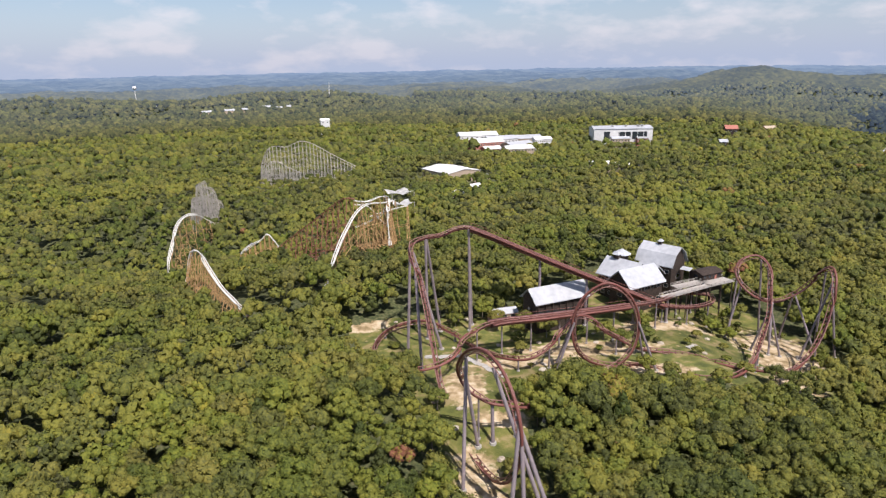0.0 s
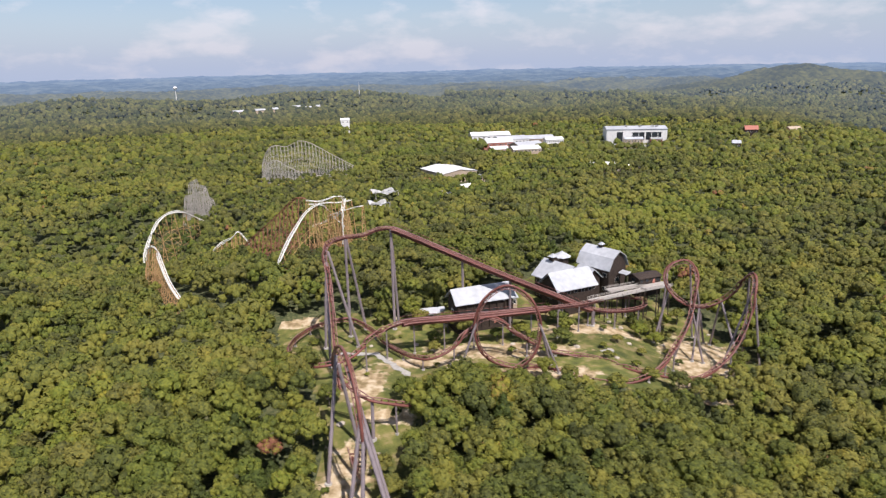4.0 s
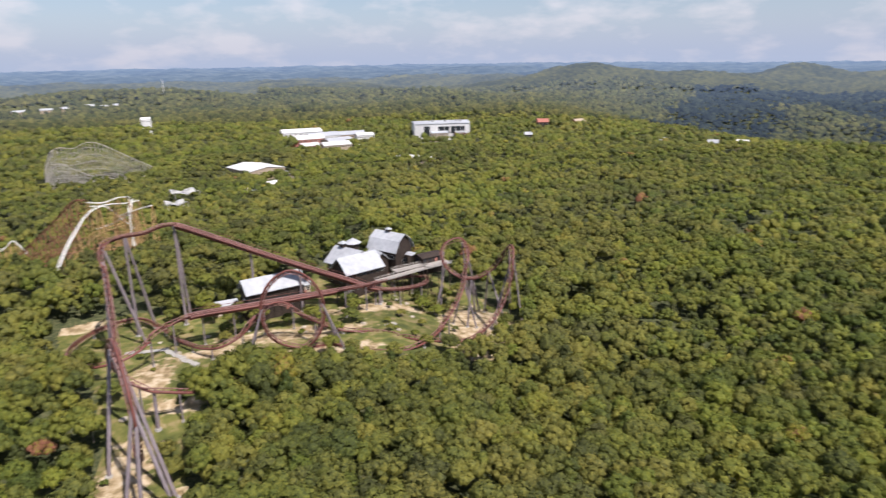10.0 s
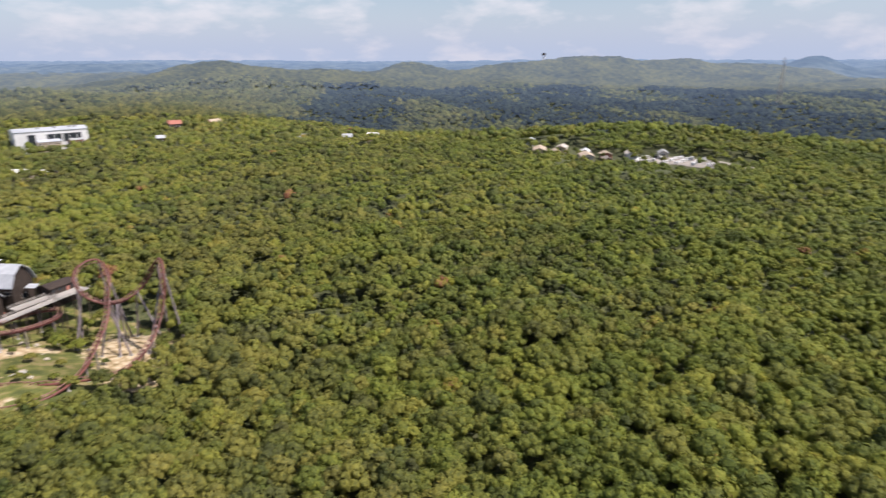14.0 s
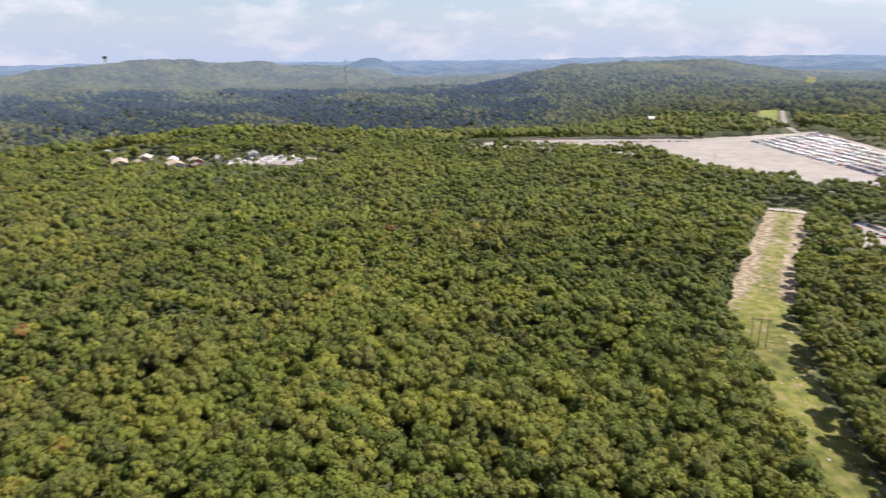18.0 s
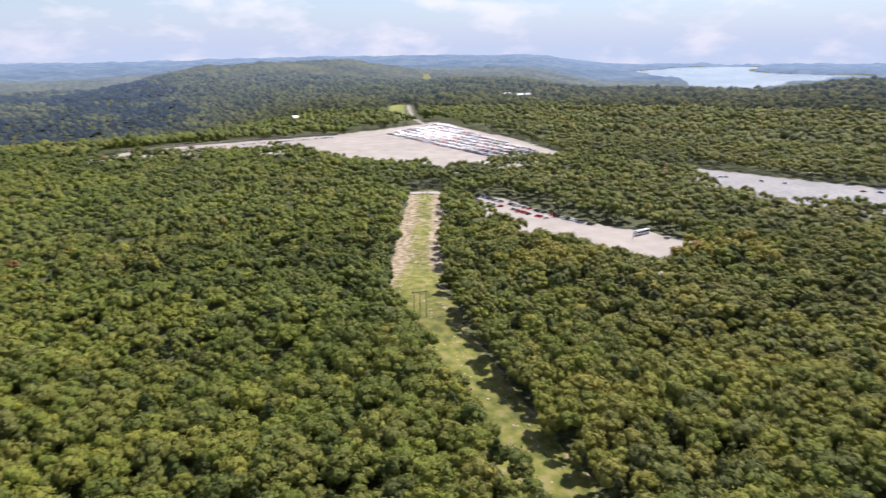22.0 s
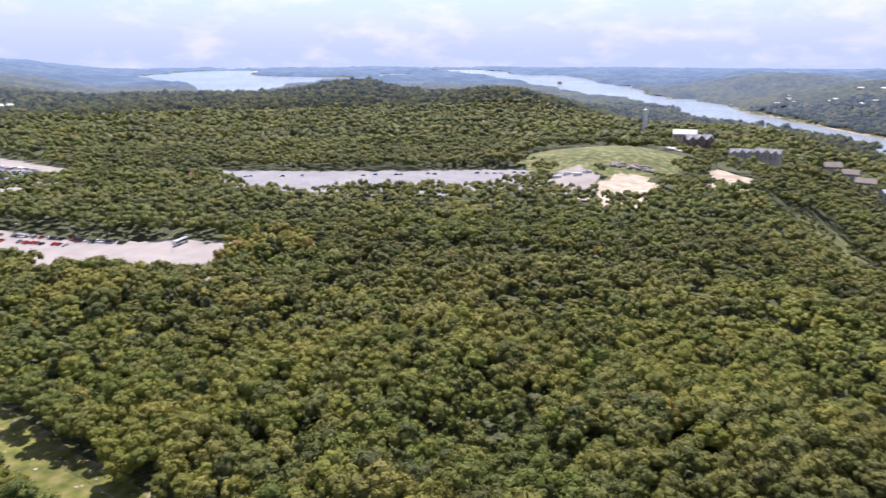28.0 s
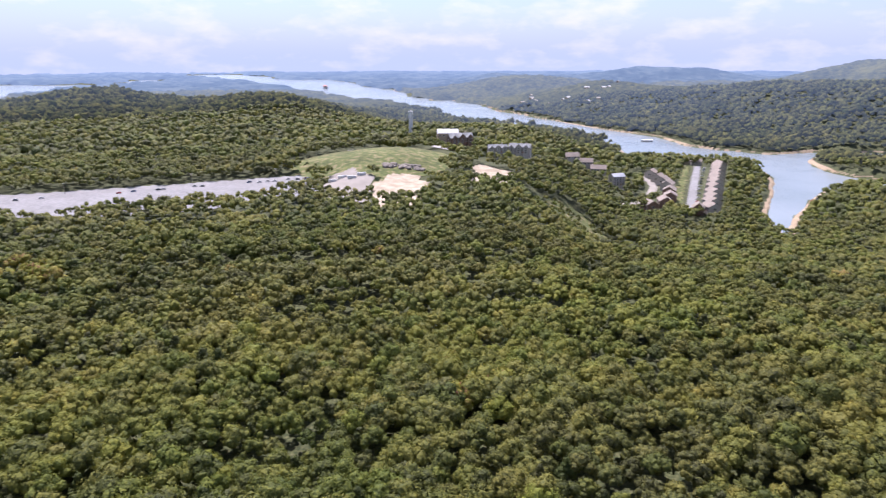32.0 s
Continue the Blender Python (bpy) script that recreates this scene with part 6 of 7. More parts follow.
# lodges above the lake
def lodge(x, y, rz, s, wall, roof, label, z=None, bays=3):
    """A many-gabled lodge: a long block with cross wings of differing height, balconies and a chimney."""
    t = house("lodge", x, y, rz, 32 * s, 13 * s, 8.5 * s, 5 * s, wall, roof, label, "lodge", "lodges above the lake", nx=7, nz=3, z=z, sink=14)
    for k in range(bays):
        kx, hi = (k - (bays - 1) / 2) * 11 * s, (8.5, 10.2, 9.2, 10.6)[k % 4] * s
        m = pose(kx, -3 * s, 0, 0, 0, 90)
        bm = walls(bmesh.new(), 13 * s, 7.5 * s, -14, hi, 3.6 * s)
        bmesh.ops.transform(bm, matrix=m, verts=bm.verts[:])
        w_ = part("wing", bm, wall, t)
        part("wing_roof", prism(bmesh.new(), 13 * s, 7.5 * s, hi + 0.12, 3.6 * s, 0.8, 0.35, m), roof, w_)
        for lev in range(3):
            window(w_, kx, -9.5 * s - 0.06, (lev + 0.5) * 2.9 * s, 2.6 * s, 1.6 * s, 0)
    for k in range(bays - 1):
        kx = (k - (bays - 2) / 2) * 11 * s
        for lev in (1, 2):
            bm = bmesh.new()
            box(bm, kx, -7.4 * s, lev * 2.9 * s, 3.2 * s, 1.8 * s, 0.2)
            box(bm, kx, -8.25 * s, lev * 2.9 * s + 0.55, 3.2 * s, 0.1, 0.9)
            part("balcony", bm, MAT_GREYWOOD, t)
    bm = bmesh.new()
    box(bm, 8 * s, 2, 13 * s, 1.6, 1.6, 4)
    part("chimney", bm, MAT_ROCK, t)
    return t


lx_, ly_ = at(173.7, 852)
lodge(lx_, ly_, 208, 1.0, MAT_BROWNWALL, MAT_GREYROOF, "dark-timbered lodge with a green-grey roof on the hilltop", z=gz_at(lx_, ly_) + 8)
lx_, ly_ = at(172.6, 950)
house("lodge_annex", lx_, ly_, 12, 30, 20, 8, 5, MAT_TAN, MAT_ROOF, "lodge annex with a pale roof", "lodge", nx=5, z=gz_at(lx_, ly_) + 7, sink=12)
lx_, ly_ = at(177.0, 790)
lodge(lx_, ly_, 192, 0.72, MAT_SIDING, MAT_GREYROOF, "stone and grey-tan lodge with many gables", z=gz_at(lx_, ly_) + 7, bays=3)
lx_, ly_ = at(179.0, 800)
lodge(lx_, ly_, 166, 0.82, MAT_SIDING, MAT_GREYROOF, "stone and grey-tan lodge with many gables", z=gz_at(lx_, ly_) + 7, bays=3)
for az_, r_, rz_ in ((183.4, 945, 14), (184.6, 952, 2), (185.8, 942, -6)):
    lx_, ly_ = at(az_, r_)
    house("small_lodge", lx_, ly_, rz_, 22, 13, 4.6, 4.8, MAT_SIDING, MAT_BROWNROOF, "grey-tan lodge with a brown roof on the slope", "lodge", "lodges on the slope", nx=5, nz=1, z=gz_at(lx_, ly_) + 8, sink=14)
lx_, ly_ = at(187.4, 885)
tall_ = house("tall_lodge", lx_, ly_, 204, 17, 13, 12, 3.2, MAT_SIDING, MAT_ROOF, "tall grey-tan lodge block with balconies", "lodge", nx=4, nz=4, z=gz_at(lx_, ly_) + 6, sink=12)
for lev in range(3):
    bm = bmesh.new()
    box(bm, 0, -7.3, 3 + lev * 3, 15, 1.6, 0.2)
    box(bm, 0, -8.05, 3.5 + lev * 3, 15, 0.1, 0.9)
    part("balcony", bm, MAT_GREYWOOD, tall_)
for i, (az_, r_, rz_) in enumerate(((190.3, 768, 24), (191.5, 788, 8), (191.9, 822, -4), (191.8, 858, -12), (191.6, 895, -18), (191.2, 932, -22), (190.8, 968, -24), (190.2, 1002, -20))):
    lx_, ly_ = at(az_, r_)
    house("curved_lodge", lx_, ly_, rz_ + 84, 17, 15, 6.5, 4.4, MAT_BROWNWALL if i < 4 else MAT_SIDING, MAT_BROWNROOF, "brown-roofed lodge along a curving drive", "lodge", "lodges on the drive", nx=4, nz=2, z=gz_at(lx_, ly_) + 2, sink=10)
for i in range(14):
    lx_, ly_ = at(195.2 + 0.02 * i, 762 + i * 30)
    house("row_lodge", lx_, ly_, 106, 17, 15, 6.0, 4.2, MAT_SIDING, MAT_BROWNROOF, "grey-tan lodge with a brown gable in a long row", "lodge", "lodges in a long row", nx=4, nz=2, z=gz_at(lx_, ly_) + 2, sink=10)
lx_, ly_ = at(194.2, 752)
house("row_lodge", lx_, ly_, 80, 13, 12, 6.5, 5.0, MAT_BROWNWALL, MAT_BROWNROOF, "brown-walled lodge ending a long row", "lodge", "lodges in a long row", nx=4, nz=2, z=gz_at(lx_, ly_) + 2, sink=10)
for i in range(5):
    lx_, ly_ = at(190.8 + i * 0.72, 1200 + (i % 2) * 14)
    house("row_lodge", lx_, ly_, -10, 17, 12, 5, 4, MAT_SIDING, MAT_BROWNROOF, "grey-tan lodge at the far end of a street", "lodge", "lodges in a long row", nx=3, nz=1, z=gz_at(lx_, ly_) + 3, sink=10)
# houses across the water
for i in range(18):
    lx_, ly_ = at(rs_v.uniform(179, 193), rs_v.uniform(2250, 2620))
    house("far_house", lx_, ly_, rs_v.uniform(0, 90), 16, 11, 14, 3.5, MAT_TAN, (MAT_SIDING, MAT_GREYROOF, MAT_WHITE)[i % 3], "pale house far off across the lake", "house", "houses across the lake", nx=1)

# ---- towers and masts ----
tx, ty = at(169.4, 1020)
wtow = thing("standpipe", tx, ty, gz_at(tx, ty), 0, "tall white cylindrical water tank on the hill", "water tower")
bm = bmesh.new()
tube(bm, (0, 0, -2), (0, 0, 37 - gz_at(tx, ty)), 3.2, 3.2, 28)
part("tank", bm, MAT_WHITE, wtow)
bm = bmesh.new()
bmesh.ops.create_cone(bm, cap_ends=True, segments=28, radius1=3.3, radius2=0.4, depth=1.4, matrix=pose(0, 0, 37.7 - gz_at(tx, ty)))
part("cap", bm, MAT_WHITE, wtow)


def mast(name, az_, r_, top, half, mat, label):
    x, y = at_start(az_, r_) if az_ < 0 else at(az_, r_)
    g = gz_at(x, y)
    t = thing(name, x, y, g, 0, label, "mast")
    h = top - g
    for i in range(4):
        a = math.pi / 4 + i * math.pi / 2
        bm = bmesh.new()
        tube(bm, (half * math.cos(a), half * math.sin(a), -1), (half * 0.35 * math.cos(a), half * 0.35 * math.sin(a), h), 0.45, 0.35, 5)
        part("leg", bm, mat, t)
    for k in range(1, 9):
        s = 1 - 0.65 * k / 9
        bm = bmesh.new()
        for i in range(4):
            a, b = math.pi / 4 + i * math.pi / 2, math.pi / 4 + (i + 1) * math.pi / 2
            tube(bm, (half * s * math.cos(a), half * s * math.sin(a), h * k / 9), (half * s * math.cos(b), half * s * math.sin(b), h * k / 9), 0.25, 0.25, 4)
            s0 = 1 - 0.65 * (k - 1) / 9
            tube(bm, (half * s0 * math.cos(a), half * s0 * math.sin(a), h * (k - 1) / 9), (half * s * math.cos(b), half * s * math.sin(b), h * k / 9), 0.2, 0.2, 4)
        part("brace", bm, mat, t)
    return t, h


mast("radio_mast", -5.35, 1900, 80, 1.6, MAT_WHITE, "slender white lattice mast above the woods")
mast("power_pylon", 73.2, 2000, 104, 7, MAT_GREYWOOD, "grey lattice pylon on the ridge")
ot, oh = mast("observation_tower", 54.8, 3050, 116, 6, MAT_GREYWOOD, "lattice lookout tower with a cabin on a hilltop")
bm = bmesh.new()
tube(bm, (0, 0, oh - 6), (0, 0, oh + 4), 8, 8, 12)
part("cabin", bm, MAT_DARKWOOD, ot)
wx_, wy_ = at_start(-20.5, 2350)
g_ = gz_at(wx_, wy_)
ball = thing("ball_water_tower", wx_, wy_, g_, 0, "white ball water tower far off", "water tower")
bm = bmesh.new()
tube(bm, (0, 0, -2), (0, 0, 78 - g_ - 6), 1.3, 1.0, 12)
part("stem", bm, MAT_WHITE, ball)
bm = bmesh.new()
bmesh.ops.create_uvsphere(bm, u_segments=20, v_segments=12, radius=7, matrix=Matrix.Translation((0, 0, 78 - g_ - 8)) @ Matrix.Diagonal((1, 1, 0.8, 1)))
part("tank", bm, MAT_WHITE, ball)

# ---- power line in the strip ----
POLES = [(500, -188), (267, -100), (40, -86)]
heads = []
for k, (hx, hy) in enumerate(POLES):
    g = gz_at(hx, hy)
    t = thing("power_pole", hx, hy, g, 0, "weathered timber power pole frame with a crossarm", "power pole", "poles of the power line")
    nxt = POLES[min(k + 1, len(POLES) - 1)] if k < len(POLES) - 1 else POLES[k - 1]
    d = Vector((nxt[0] - hx, nxt[1] - hy, 0)).normalized()
    s = Vector((-d.y, d.x, 0))
    for e in ((-3, 0, 3) if k == 1 else (-2, 2)):
        bm = bmesh.new()
        tube(bm, s * e + Vector((0, 0, -1)), s * e + Vector((0, 0, 14)), 0.24, 0.17, 8)
        part("pole", bm, MAT_POLE, t)
    bm = bmesh.new()
    box(bm, 0, 0, 13, 8.6, 0.22, 0.3, pose(0, 0, 0, 0, 0, math.degrees(math.atan2(s.y, s.x))))
    part("crossarm", bm, MAT_POLE, t)
    for e in (-4, 0, 4):
        bm = bmesh.new()
        tube(bm, s * e + Vector((0, 0, 12.1)), s * e + Vector((0, 0, 13)), 0.12, 0.12, 6)
        part("insulator", bm, MAT_GLASS, t)
    heads.append([Vector((hx, hy, g + 12.1)) + s * e for e in (-4, 0, 4)])
for h0, h1 in zip(heads, heads[1:]):
    for a, b in zip(h0, h1):
        bm = bmesh.new()
        last_p = a
        for i in range(1, 13):
            q = a.lerp(b, i / 12) - Vector((0, 0, 2.2 * (1 - (2 * i / 12 - 1) ** 2)))
            tube(bm, last_p, q, 0.035, 0.035, 4)
            last_p = q
        tagged(part("wire", bm, MAT_RUBBER), "thin dark power cable between poles", "cable", "cables of the power line")

# ---- vehicles ----
def car_master(paint, name):
    t = thing("car", 0, 0, -540, 0, name + " car parked in a row", "car", "cars on the lot")
    bm = bmesh.new()
    box(bm, 0, 0, 0.62, 4.6, 1.82, 0.72)
    bmesh.ops.bevel(bm, geom=bm.edges[:], offset=0.16, segments=1, affect='EDGES')
    part("body", bm, paint, t)
    bm = bmesh.new()
    box(bm, -0.25, 0, 1.22, 2.7, 1.6, 0.6)
    for v in bm.verts:
        if v.co.z > 1.3:
            v.co.x = -0.25 + (v.co.x + 0.25) * 0.68
            v.co.y *= 0.84
    c = part("cabin", bm, MAT_GLASS, t)
    bm = bmesh.new()
    box(bm, -0.25, 0, 1.53, 1.8, 1.36, 0.06)
    part("roof", bm, paint, c)
    for sx in (-1.45, 1.45):
        for sy in (-0.86, 0.86):
            bm = bmesh.new()
            tube(bm, (sx, sy - 0.1, 0.33), (sx, sy + 0.1, 0.33), 0.33, 0.33, 8)
            part("wheel", bm, MAT_RUBBER, t)
    return t


cars = [car_master(m_, n_) for m_, n_ in zip(CAR_PAINT, ("white", "silver", "black", "red", "blue", "grey"))]
PICK = [0, 0, 0, 1, 1, 2, 2, 2, 5, 5, 5, 3, 4]
rs_c = random.Random(11)
CAR_FIELD = [(938, -285), (1050, -418), (880, -408), (690, -404), (640, -390), (650, -330), (700, -304)]
u_ = Vector((-0.985, -0.17, 0))
s_ = Vector((0.17, -0.985, 0))
spots = []
for row in range(30):
    for k in range(150):
        if rs_c.random() < 0.27:
            continue
        p = Vector((1060, -270, 0)) + s_ * (row // 2 * 17.0 + (row % 2) * 5.2) + u_ * (k * 2.95)
        if bool(in_poly(np.array([p.x]), np.array([p.y]), CAR_FIELD)[0]):
            spots.append((p.x, p.y, 90 - 10 + (180 if rs_c.random() < 0.5 else 0)))
# row along the far edge of the gravel
for k in range(56):
    if rs_c.random() < 0.75:
        p = Vector((890, 60, 0)).lerp(Vector((935, -210, 0)), k / 56)
        spots.append((p.x, p.y, 12))
near_spots = sorted(spots, key=lambda q: math.hypot(q[0], q[1]))[:170]
for hx, hy, rz_ in near_spots:
    copy_thing(cars[rs_c.choice(PICK)], pose(hx, hy, 0.72, 0, 0, rz_ + rs_c.uniform(-3, 3)))
vs_, fs_, off_ = [], [], 0
for hx, hy, rz_ in sorted(spots, key=lambda q: math.hypot(q[0], q[1]))[170:]:
    ca, sa = math.cos(radians(rz_)), math.sin(radians(rz_))
    for (lx, ly, lz, sx, sy, sz, tp) in ((0, 0, 0.65, 2.3, 0.91, 0.4, 1.0), (-0.25, 0, 1.25, 1.35, 0.8, 0.3, 0.7)):
        for dz in (-1, 1):
            for dx, dy in ((-1, -1), (1, -1), (1, 1), (-1, 1)):
                q = tp if dz > 0 else 1.0
                ex, ey = lx + dx * sx * q, ly + dy * sy * q
                vs_.append((hx + ex * ca - ey * sa, hy + ex * sa + ey * ca, 0.72 + lz + dz * sz))
        fs_ += [[off_ + i for i in f] for f in ((4, 5, 6, 7), (0, 1, 5, 4), (1, 2, 6, 5), (2, 3, 7, 6), (3, 0, 4, 7))]
        off_ += 8
far_cars = link_mesh("parked_cars", vs_, fs_, None)
MAT_CARS = bpy.data.materials.new("car_mix")
MAT_CARS.use_nodes = True
car_nodes = MAT_CARS.node_tree.nodes
car_geo, car_ramp = car_nodes.new("ShaderNodeNewGeometry"), car_nodes.new("ShaderNodeValToRGB")
car_ramp.color_ramp.interpolation = 'CONSTANT'
for p_, c_ in ((0.0, (0.52, 0.52, 0.52)), (0.24, (0.30, 0.31, 0.33)), (0.44, (0.16, 0.16, 0.17)), (0.62, (0.02, 0.02, 0.022)), (0.86, (0.36, 0.03, 0.03)), (0.93, (0.05, 0.09, 0.22))):
    el_ = car_ramp.color_ramp.elements.new(p_) if p_ else car_ramp.color_ramp.elements[0]
    el_.color = (*c_, 1)
car_ramp.color_ramp.elements[-1].color = (0.05, 0.09, 0.22, 1)
MAT_CARS.node_tree.links.new(car_geo.outputs["Random Per Island"], car_ramp.inputs["Fac"])
MAT_CARS.node_tree.links.new(car_ramp.outputs["Color"], car_nodes["Principled BSDF"].inputs["Base Color"])
car_nodes["Principled BSDF"].inputs["Roughness"].default_value = 0.3
for m_ in (MAT_CARS, MAT_GLASS):
    far_cars.data.materials.append(m_)
far_cars.data.polygons.foreach_set("material_index", np.tile(np.array([0, 0, 0, 0, 0, 0, 1, 1, 1, 1], dtype=np.int32), len(fs_) // 10))
tagged(far_cars, "many parked cars in dense rows far off", "cars", kind="stuff")
# the lot with the coach
for k in range(46):
    s = k / 46
    p = Vector((492, -236, 0)).lerp(Vector((372, -270, 0)), s)
    if rs_c.random() < 0.75:
        copy_thing(cars[rs_c.choice(PICK)], pose(p.x, p.y + 2, 0.52, 0, 0, 105 + rs_c.uniform(-4, 4)))
    if rs_c.random() < 0.55 and k < 34:
        copy_thing(cars[rs_c.choice([3, 3, 0, 2, 5])], pose(p.x - 2, p.y + 14 + rs_c.uniform(-1, 1), 0.52, 0, 0, 105 + rs_c.uniform(-6, 6)))
# cars along the far road and the lodges
for k in range(26):
    p = Vector((500, -470, 0)).lerp(Vector((225, -640, 0)), rs_c.random())
    copy_thing(cars[rs_c.choice(PICK)], pose(p.x, p.y + rs_c.uniform(4, 12), 0.62, 0, 0, 30 + rs_c.uniform(-5, 5)))
for k in range(16):
    lx_, ly_ = at(193.6 + 0.02 * k + 0.45, 770 + k * 24)
    copy_thing(cars[rs_c.choice(PICK)], pose(lx_, ly_, gz_at(lx_, ly_) + 0.65, 0, 0, 10))

coach = thing("coach", 341, -284, 0.55, -80, "white coach with a dark window band parked on gravel", "bus")
bm = bmesh.new()
box(bm, 0, 0, 1.95, 12.6, 2.55, 3.0)
bmesh.ops.bevel(bm, geom=bm.edges[:], offset=0.22, segments=2, affect='EDGES')
part("body", bm, CAR_PAINT[0], coach)
for sy in (-1, 1):
    for k in range(7):
        bm = bmesh.new()
        box(bm, -5.0 + k * 1.62, sy * 1.29, 2.35, 1.5, 0.05, 1.0)
        part("window", bm, MAT_GLASS, coach)
bm = bmesh.new()
box(bm, 6.3, 0, 2.2, 0.06, 2.2, 1.5)
part("windscreen", bm, MAT_GLASS, coach)
for sx in (-3.6, -2.4, 4.1):
    for sy in (-1.15, 1.15):
        bm = bmesh.new()
        tube(bm, (sx, sy - 0.15, 0.5), (sx, sy + 0.15, 0.5), 0.5, 0.5, 12)
        part("wheel", bm, MAT_RUBBER, coach)


def lamp_post(x, y):
    g = gz_at(x, y)
    t = thing("lamp_post", x, y, g, rs_c.uniform(0, 90), "tall grey lamp post with twin heads", "street lamp", "lamps on the lots")
    bm = bmesh.new()
    tube(bm, (0, 0, -0.5), (0, 0, 10), 0.14, 0.09, 8)
    part("pole", bm, MAT_COLUMN, t)
    for e in (-1, 1):
        bm = bmesh.new()
        box(bm, e * 0.8, 0, 10, 1.1, 0.35, 0.18)
        part("lamp_head", bm, MAT_WHITE, t)


for hx, hy in ((360, -288), (410, -258), (450, -244), (330, -268), (600, -300), (760, -200), (820, -300), (900, -400), (420, -530), (330, -590), (260, -630), (500, -440)):
    lamp_post(hx, hy)

# ---- boulders, bushes and small things on the terrace ----
def boulder(x, y, s, seed, label="pale weathered boulder on grass", mat=None):
    rs = random.Random(seed)
    bm = bmesh.new()
    bmesh.ops.create_icosphere(bm, subdivisions=2, radius=1)
    for v in bm.verts:
        n = noise.noise(v.co * 1.3 + Vector((seed, 0, 0)))
        v.co *= 1 + 0.35 * n
        v.co.z *= 0.55
    bmesh.ops.transform(bm, matrix=pose(x, y, gz_at(x, y) + s * 0.2, 0, 0, rs.uniform(0, 360)) @ Matrix.Diagonal((s * rs.uniform(0.9, 1.5), s, s, 1)), verts=bm.verts[:])
    ob = part("boulder", bm, mat or MAT_ROCK)
    return tagged(ob, label, "boulder", "boulders on the terrace")


rs_b = random.Random(5)
for k in range(46):
    while True:
        bx_, by_ = rs_b.uniform(-80, 112), rs_b.uniform(160, 300)
        if bool(in_poly(np.array([bx_]), np.array([by_]), SITE)[0]):
            break
    boulder(bx_, by_, rs_b.uniform(0.4, 1.3), k)
for k in range(60):
    s = rs_b.random()
    i = rs_b.randrange(2, 6)
    p = Vector((*STRIP[i], 0)).lerp(Vector((*STRIP[i + 1], 0)), s)
    boulder(p.x + rs_b.uniform(-9, 9), p.y + rs_b.uniform(-9, 9), rs_b.uniform(0.2, 0.55), 100 + k, "pale broken rock in the grass strip")
# a cut ledge of broken rock in the mound's foot
for k in range(40):
    mx_, my_ = at(167.0 + 3.4 * rs_b.random(), 662 + rs_b.uniform(-5, 6))
    boulder(mx_, my_, rs_b.uniform(1.8, 3.6), 200 + k, "dark broken rock in a cut ledge", MAT_LEDGE)

bush_x, bush_y, bush_r, bush_t = [], [], [], []
for bx_, by_, br_, bt_ in ((36, 287, 4.2, 8), (37, 277, 4.4, 8), (31, 292, 4.5, 9), (40, 281, 3.6, 6), (78, 291, 4.4, 7), (73, 294, 4.4, 7), (84, 288, 3.6, 5), (-19, 278, 3.6, 8), (-29, 314, 5, 11), (-36, 322, 5, 12), (-31, 298, 5, 10), (-19, 306, 5, 10), (-42, 297, 5, 10), (-50, 300, 5, 10), (-12, 300, 4, 8), (7, 272, 3.4, 6), (101, 249, 4.6, 9), (106, 258, 4.5, 9), (81, 234, 4.5, 8), (62, 238, 3.6, 5), (71, 232, 4.6, 9), (-8, 232, 4.6, 9), (2, 228, 4.6, 9), (22, 236, 4.4, 9), (-30, 224, 4.5, 9), (-24, 212, 5, 10), (-60, 205, 4.5, 9), (-60, 185, 5, 10), (-57, 222, 4.5, 8), (-32, 160, 4, 7), (-20, 262, 3, 5), (22, 262, 4.5, 8), (26, 256, 3.6, 6), (17, 270, 5, 9), (34, 268, 4.4, 7), (50, 262, 2.2, 3), (60, 248, 2, 3), (66, 262, 2.2, 3.4), (-6, 276, 5, 9), (-14, 282, 5.4, 10), (-20, 270, 3.6, 6), (-26, 286, 5, 10), (-44, 292, 4, 7), (-33, 178, 4.6, 8), (-36, 190, 4, 7),
                           (72, 284, 4.5, 7), (78, 280, 4.2, 6), (82, 262, 2.2, 3), (104, 244, 4, 6), (-2, 240, 3.4, 5), (12, 232, 4, 7), (30, 232, 4, 7), (46, 226, 4, 7), (-40, 268, 3.5, 6), (-70, 252, 3, 4), (34, 318, 5, 11), (20, 322, 5, 11), (52, 330, 5, 11), (88, 300, 4.2, 8), (96, 304, 4.2, 8), (58, 270, 2.4, 4)):
    bush_x.append(bx_)
    bush_y.append(by_)
    bush_r.append(br_)
    bush_t.append(bt_)
rs_s = random.Random(21)
for k in range(44):
    while True:
        bx_, by_ = rs_s.uniform(-85, 112), rs_s.uniform(155, 300)
        if bool(in_poly(np.array([bx_]), np.array([by_]), SITE)[0]) and float(np.min(np.hypot(whole[:, 0] - bx_, whole[:, 1] - by_) + 0.0 * whole[:, 2])) > 2.2:
            break
    bush_x.append(bx_)
    bush_y.append(by_)
    bush_r.append(rs_s.uniform(0.9, 2.2))
    bush_t.append(bush_r[-1] * rs_s.uniform(1.2, 1.7))
vt_x, vt_y = (701, 690, 716, 706, 694, 680, 660, 682, 668, 694, 678, 662, 672, 655, 666), (366, 324, 298, 283, 262, 250, 400, 420, 300, 236, 340, 370, 440, 415, 322)
sl_x, sl_y = [], []
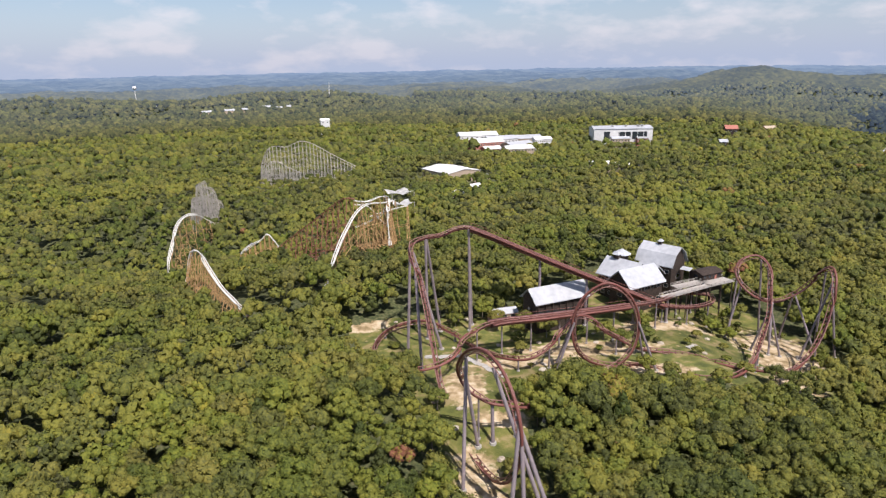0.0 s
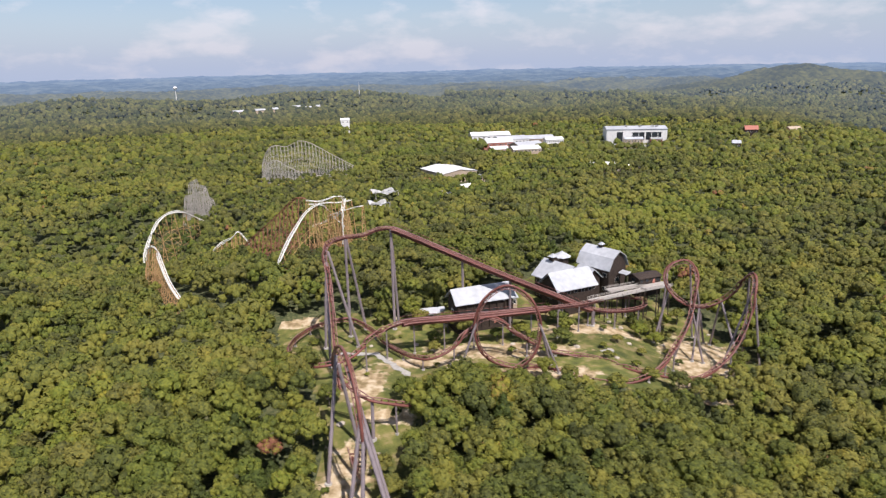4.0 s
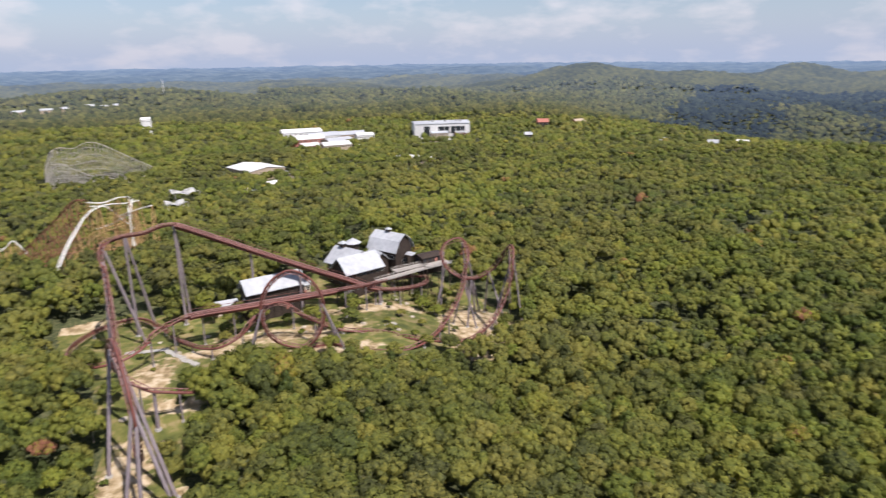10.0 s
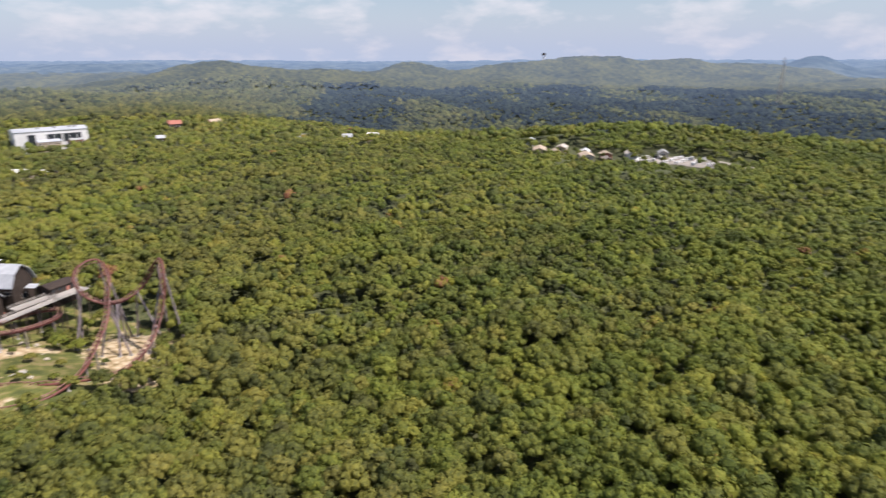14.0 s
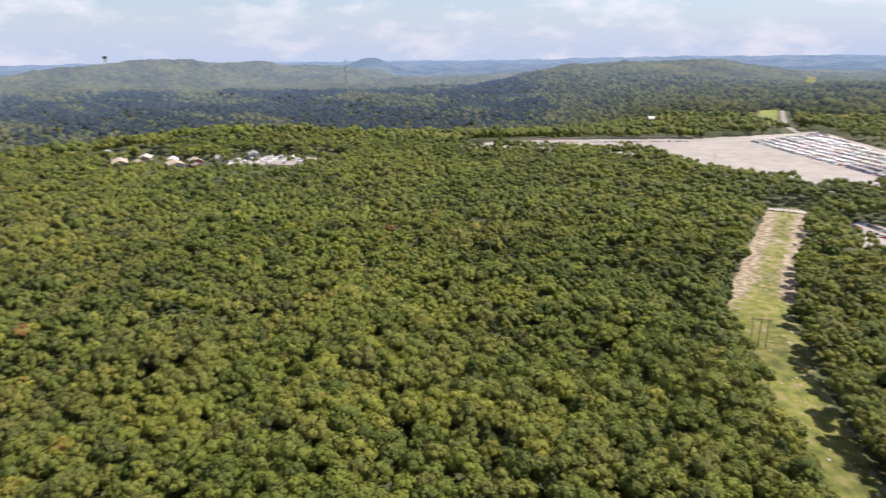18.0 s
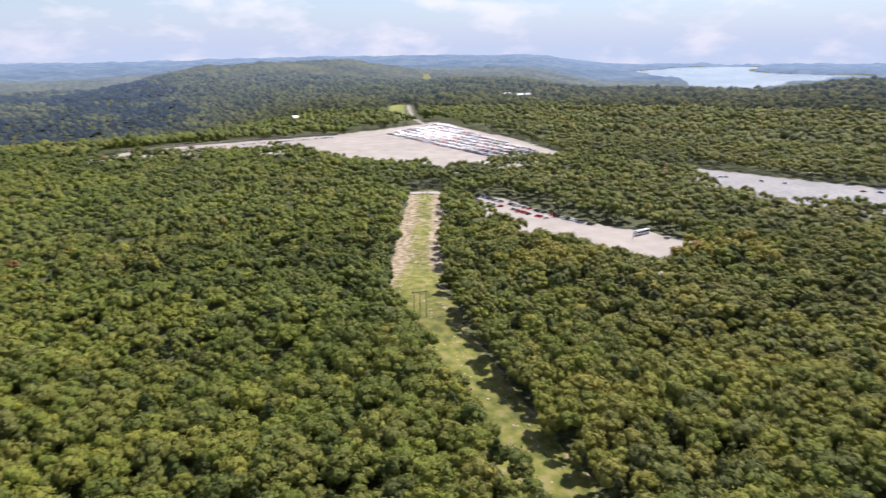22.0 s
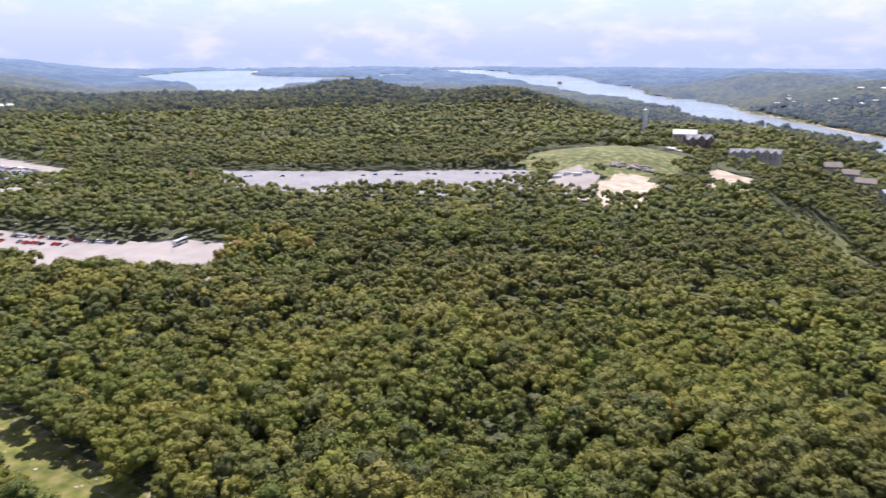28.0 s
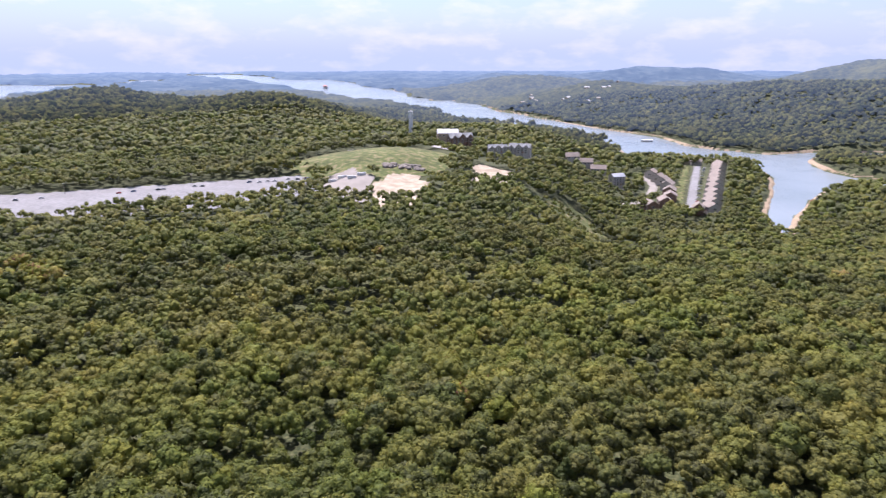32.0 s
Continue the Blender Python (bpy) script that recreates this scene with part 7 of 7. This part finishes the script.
rs_w = random.Random(33)
for a_, r_, q_ in SLOPE_CLEARINGS:
    for k in range(int(q_ * 1.0)):
        d_, w_ = q_ * math.sqrt(rs_w.random()), rs_w.uniform(0, 6.283)
        sl_x.append(at(a_, r_)[0] + d_ * math.cos(w_))
        sl_y.append(at(a_, r_)[1] + d_ * math.sin(w_))
wood("slope_scrub", np.array(sl_x), np.array(sl_y), STEP, 9, 50, "small scattered trees and scrub on a sunlit grassy slope", tufts=60, low=0.5)
sow(tree_masters, np.array(vt_x, dtype=float), np.array(vt_y, dtype=float), [3.8] * 15, [9.0] * 15, 12, "young bright green tree among village roofs")
sow(tree_masters, np.array(bush_x, dtype=float), np.array(bush_y, dtype=float), bush_r, bush_t, 9, "young leafy tree on the ride's terrace")
pole_b = thing("picnic_slab", 51, 259, gz_at(51, 259), 20, "pale concrete slab on the lawn", "slab")
bm = bmesh.new()
box(bm, 0, 0, 0.2, 5, 2.6, 0.5)
part("slab", bm, MAT_CONCRETE, pole_b)

# dock on the lake
dx_, dy_ = at(162.2, 3650)
dock = thing("boat_dock", dx_, dy_, float(water_level(3650.0)), -70, "long boat dock with a red roof on the lake", "dock")
part("roof", prism(bmesh.new(), 120, 22, 7, 3, 1, 0.5), MAT_BRICKRED, dock)
for k in range(7):
    bm = bmesh.new()
    box(bm, -54 + k * 18, 0, 3, 1, 18, 8)
    part("pier", bm, MAT_WHITE, dock)
dx_, dy_ = at(189.6, 1600)
dock = thing("boat_dock", dx_, dy_, float(water_level(1600.0)), 10, "small white covered boat dock on the lake", "dock")
part("roof", prism(bmesh.new(), 26, 10, 4, 1.2, 0.5, 0.3), MAT_WHITE, dock)
for k in range(5):
    bm = bmesh.new()
    box(bm, -11 + k * 5.5, 0, 1.6, 0.5, 9, 4.6)
    part("pier", bm, MAT_GREYWOOD, dock)

# the masters of repeated things are not part of the place
for m_ in tree_masters + cars + [cm]:
    for o in (m_, *m_.children_recursive):
        bpy.data.objects.remove(o, do_unlink=True)
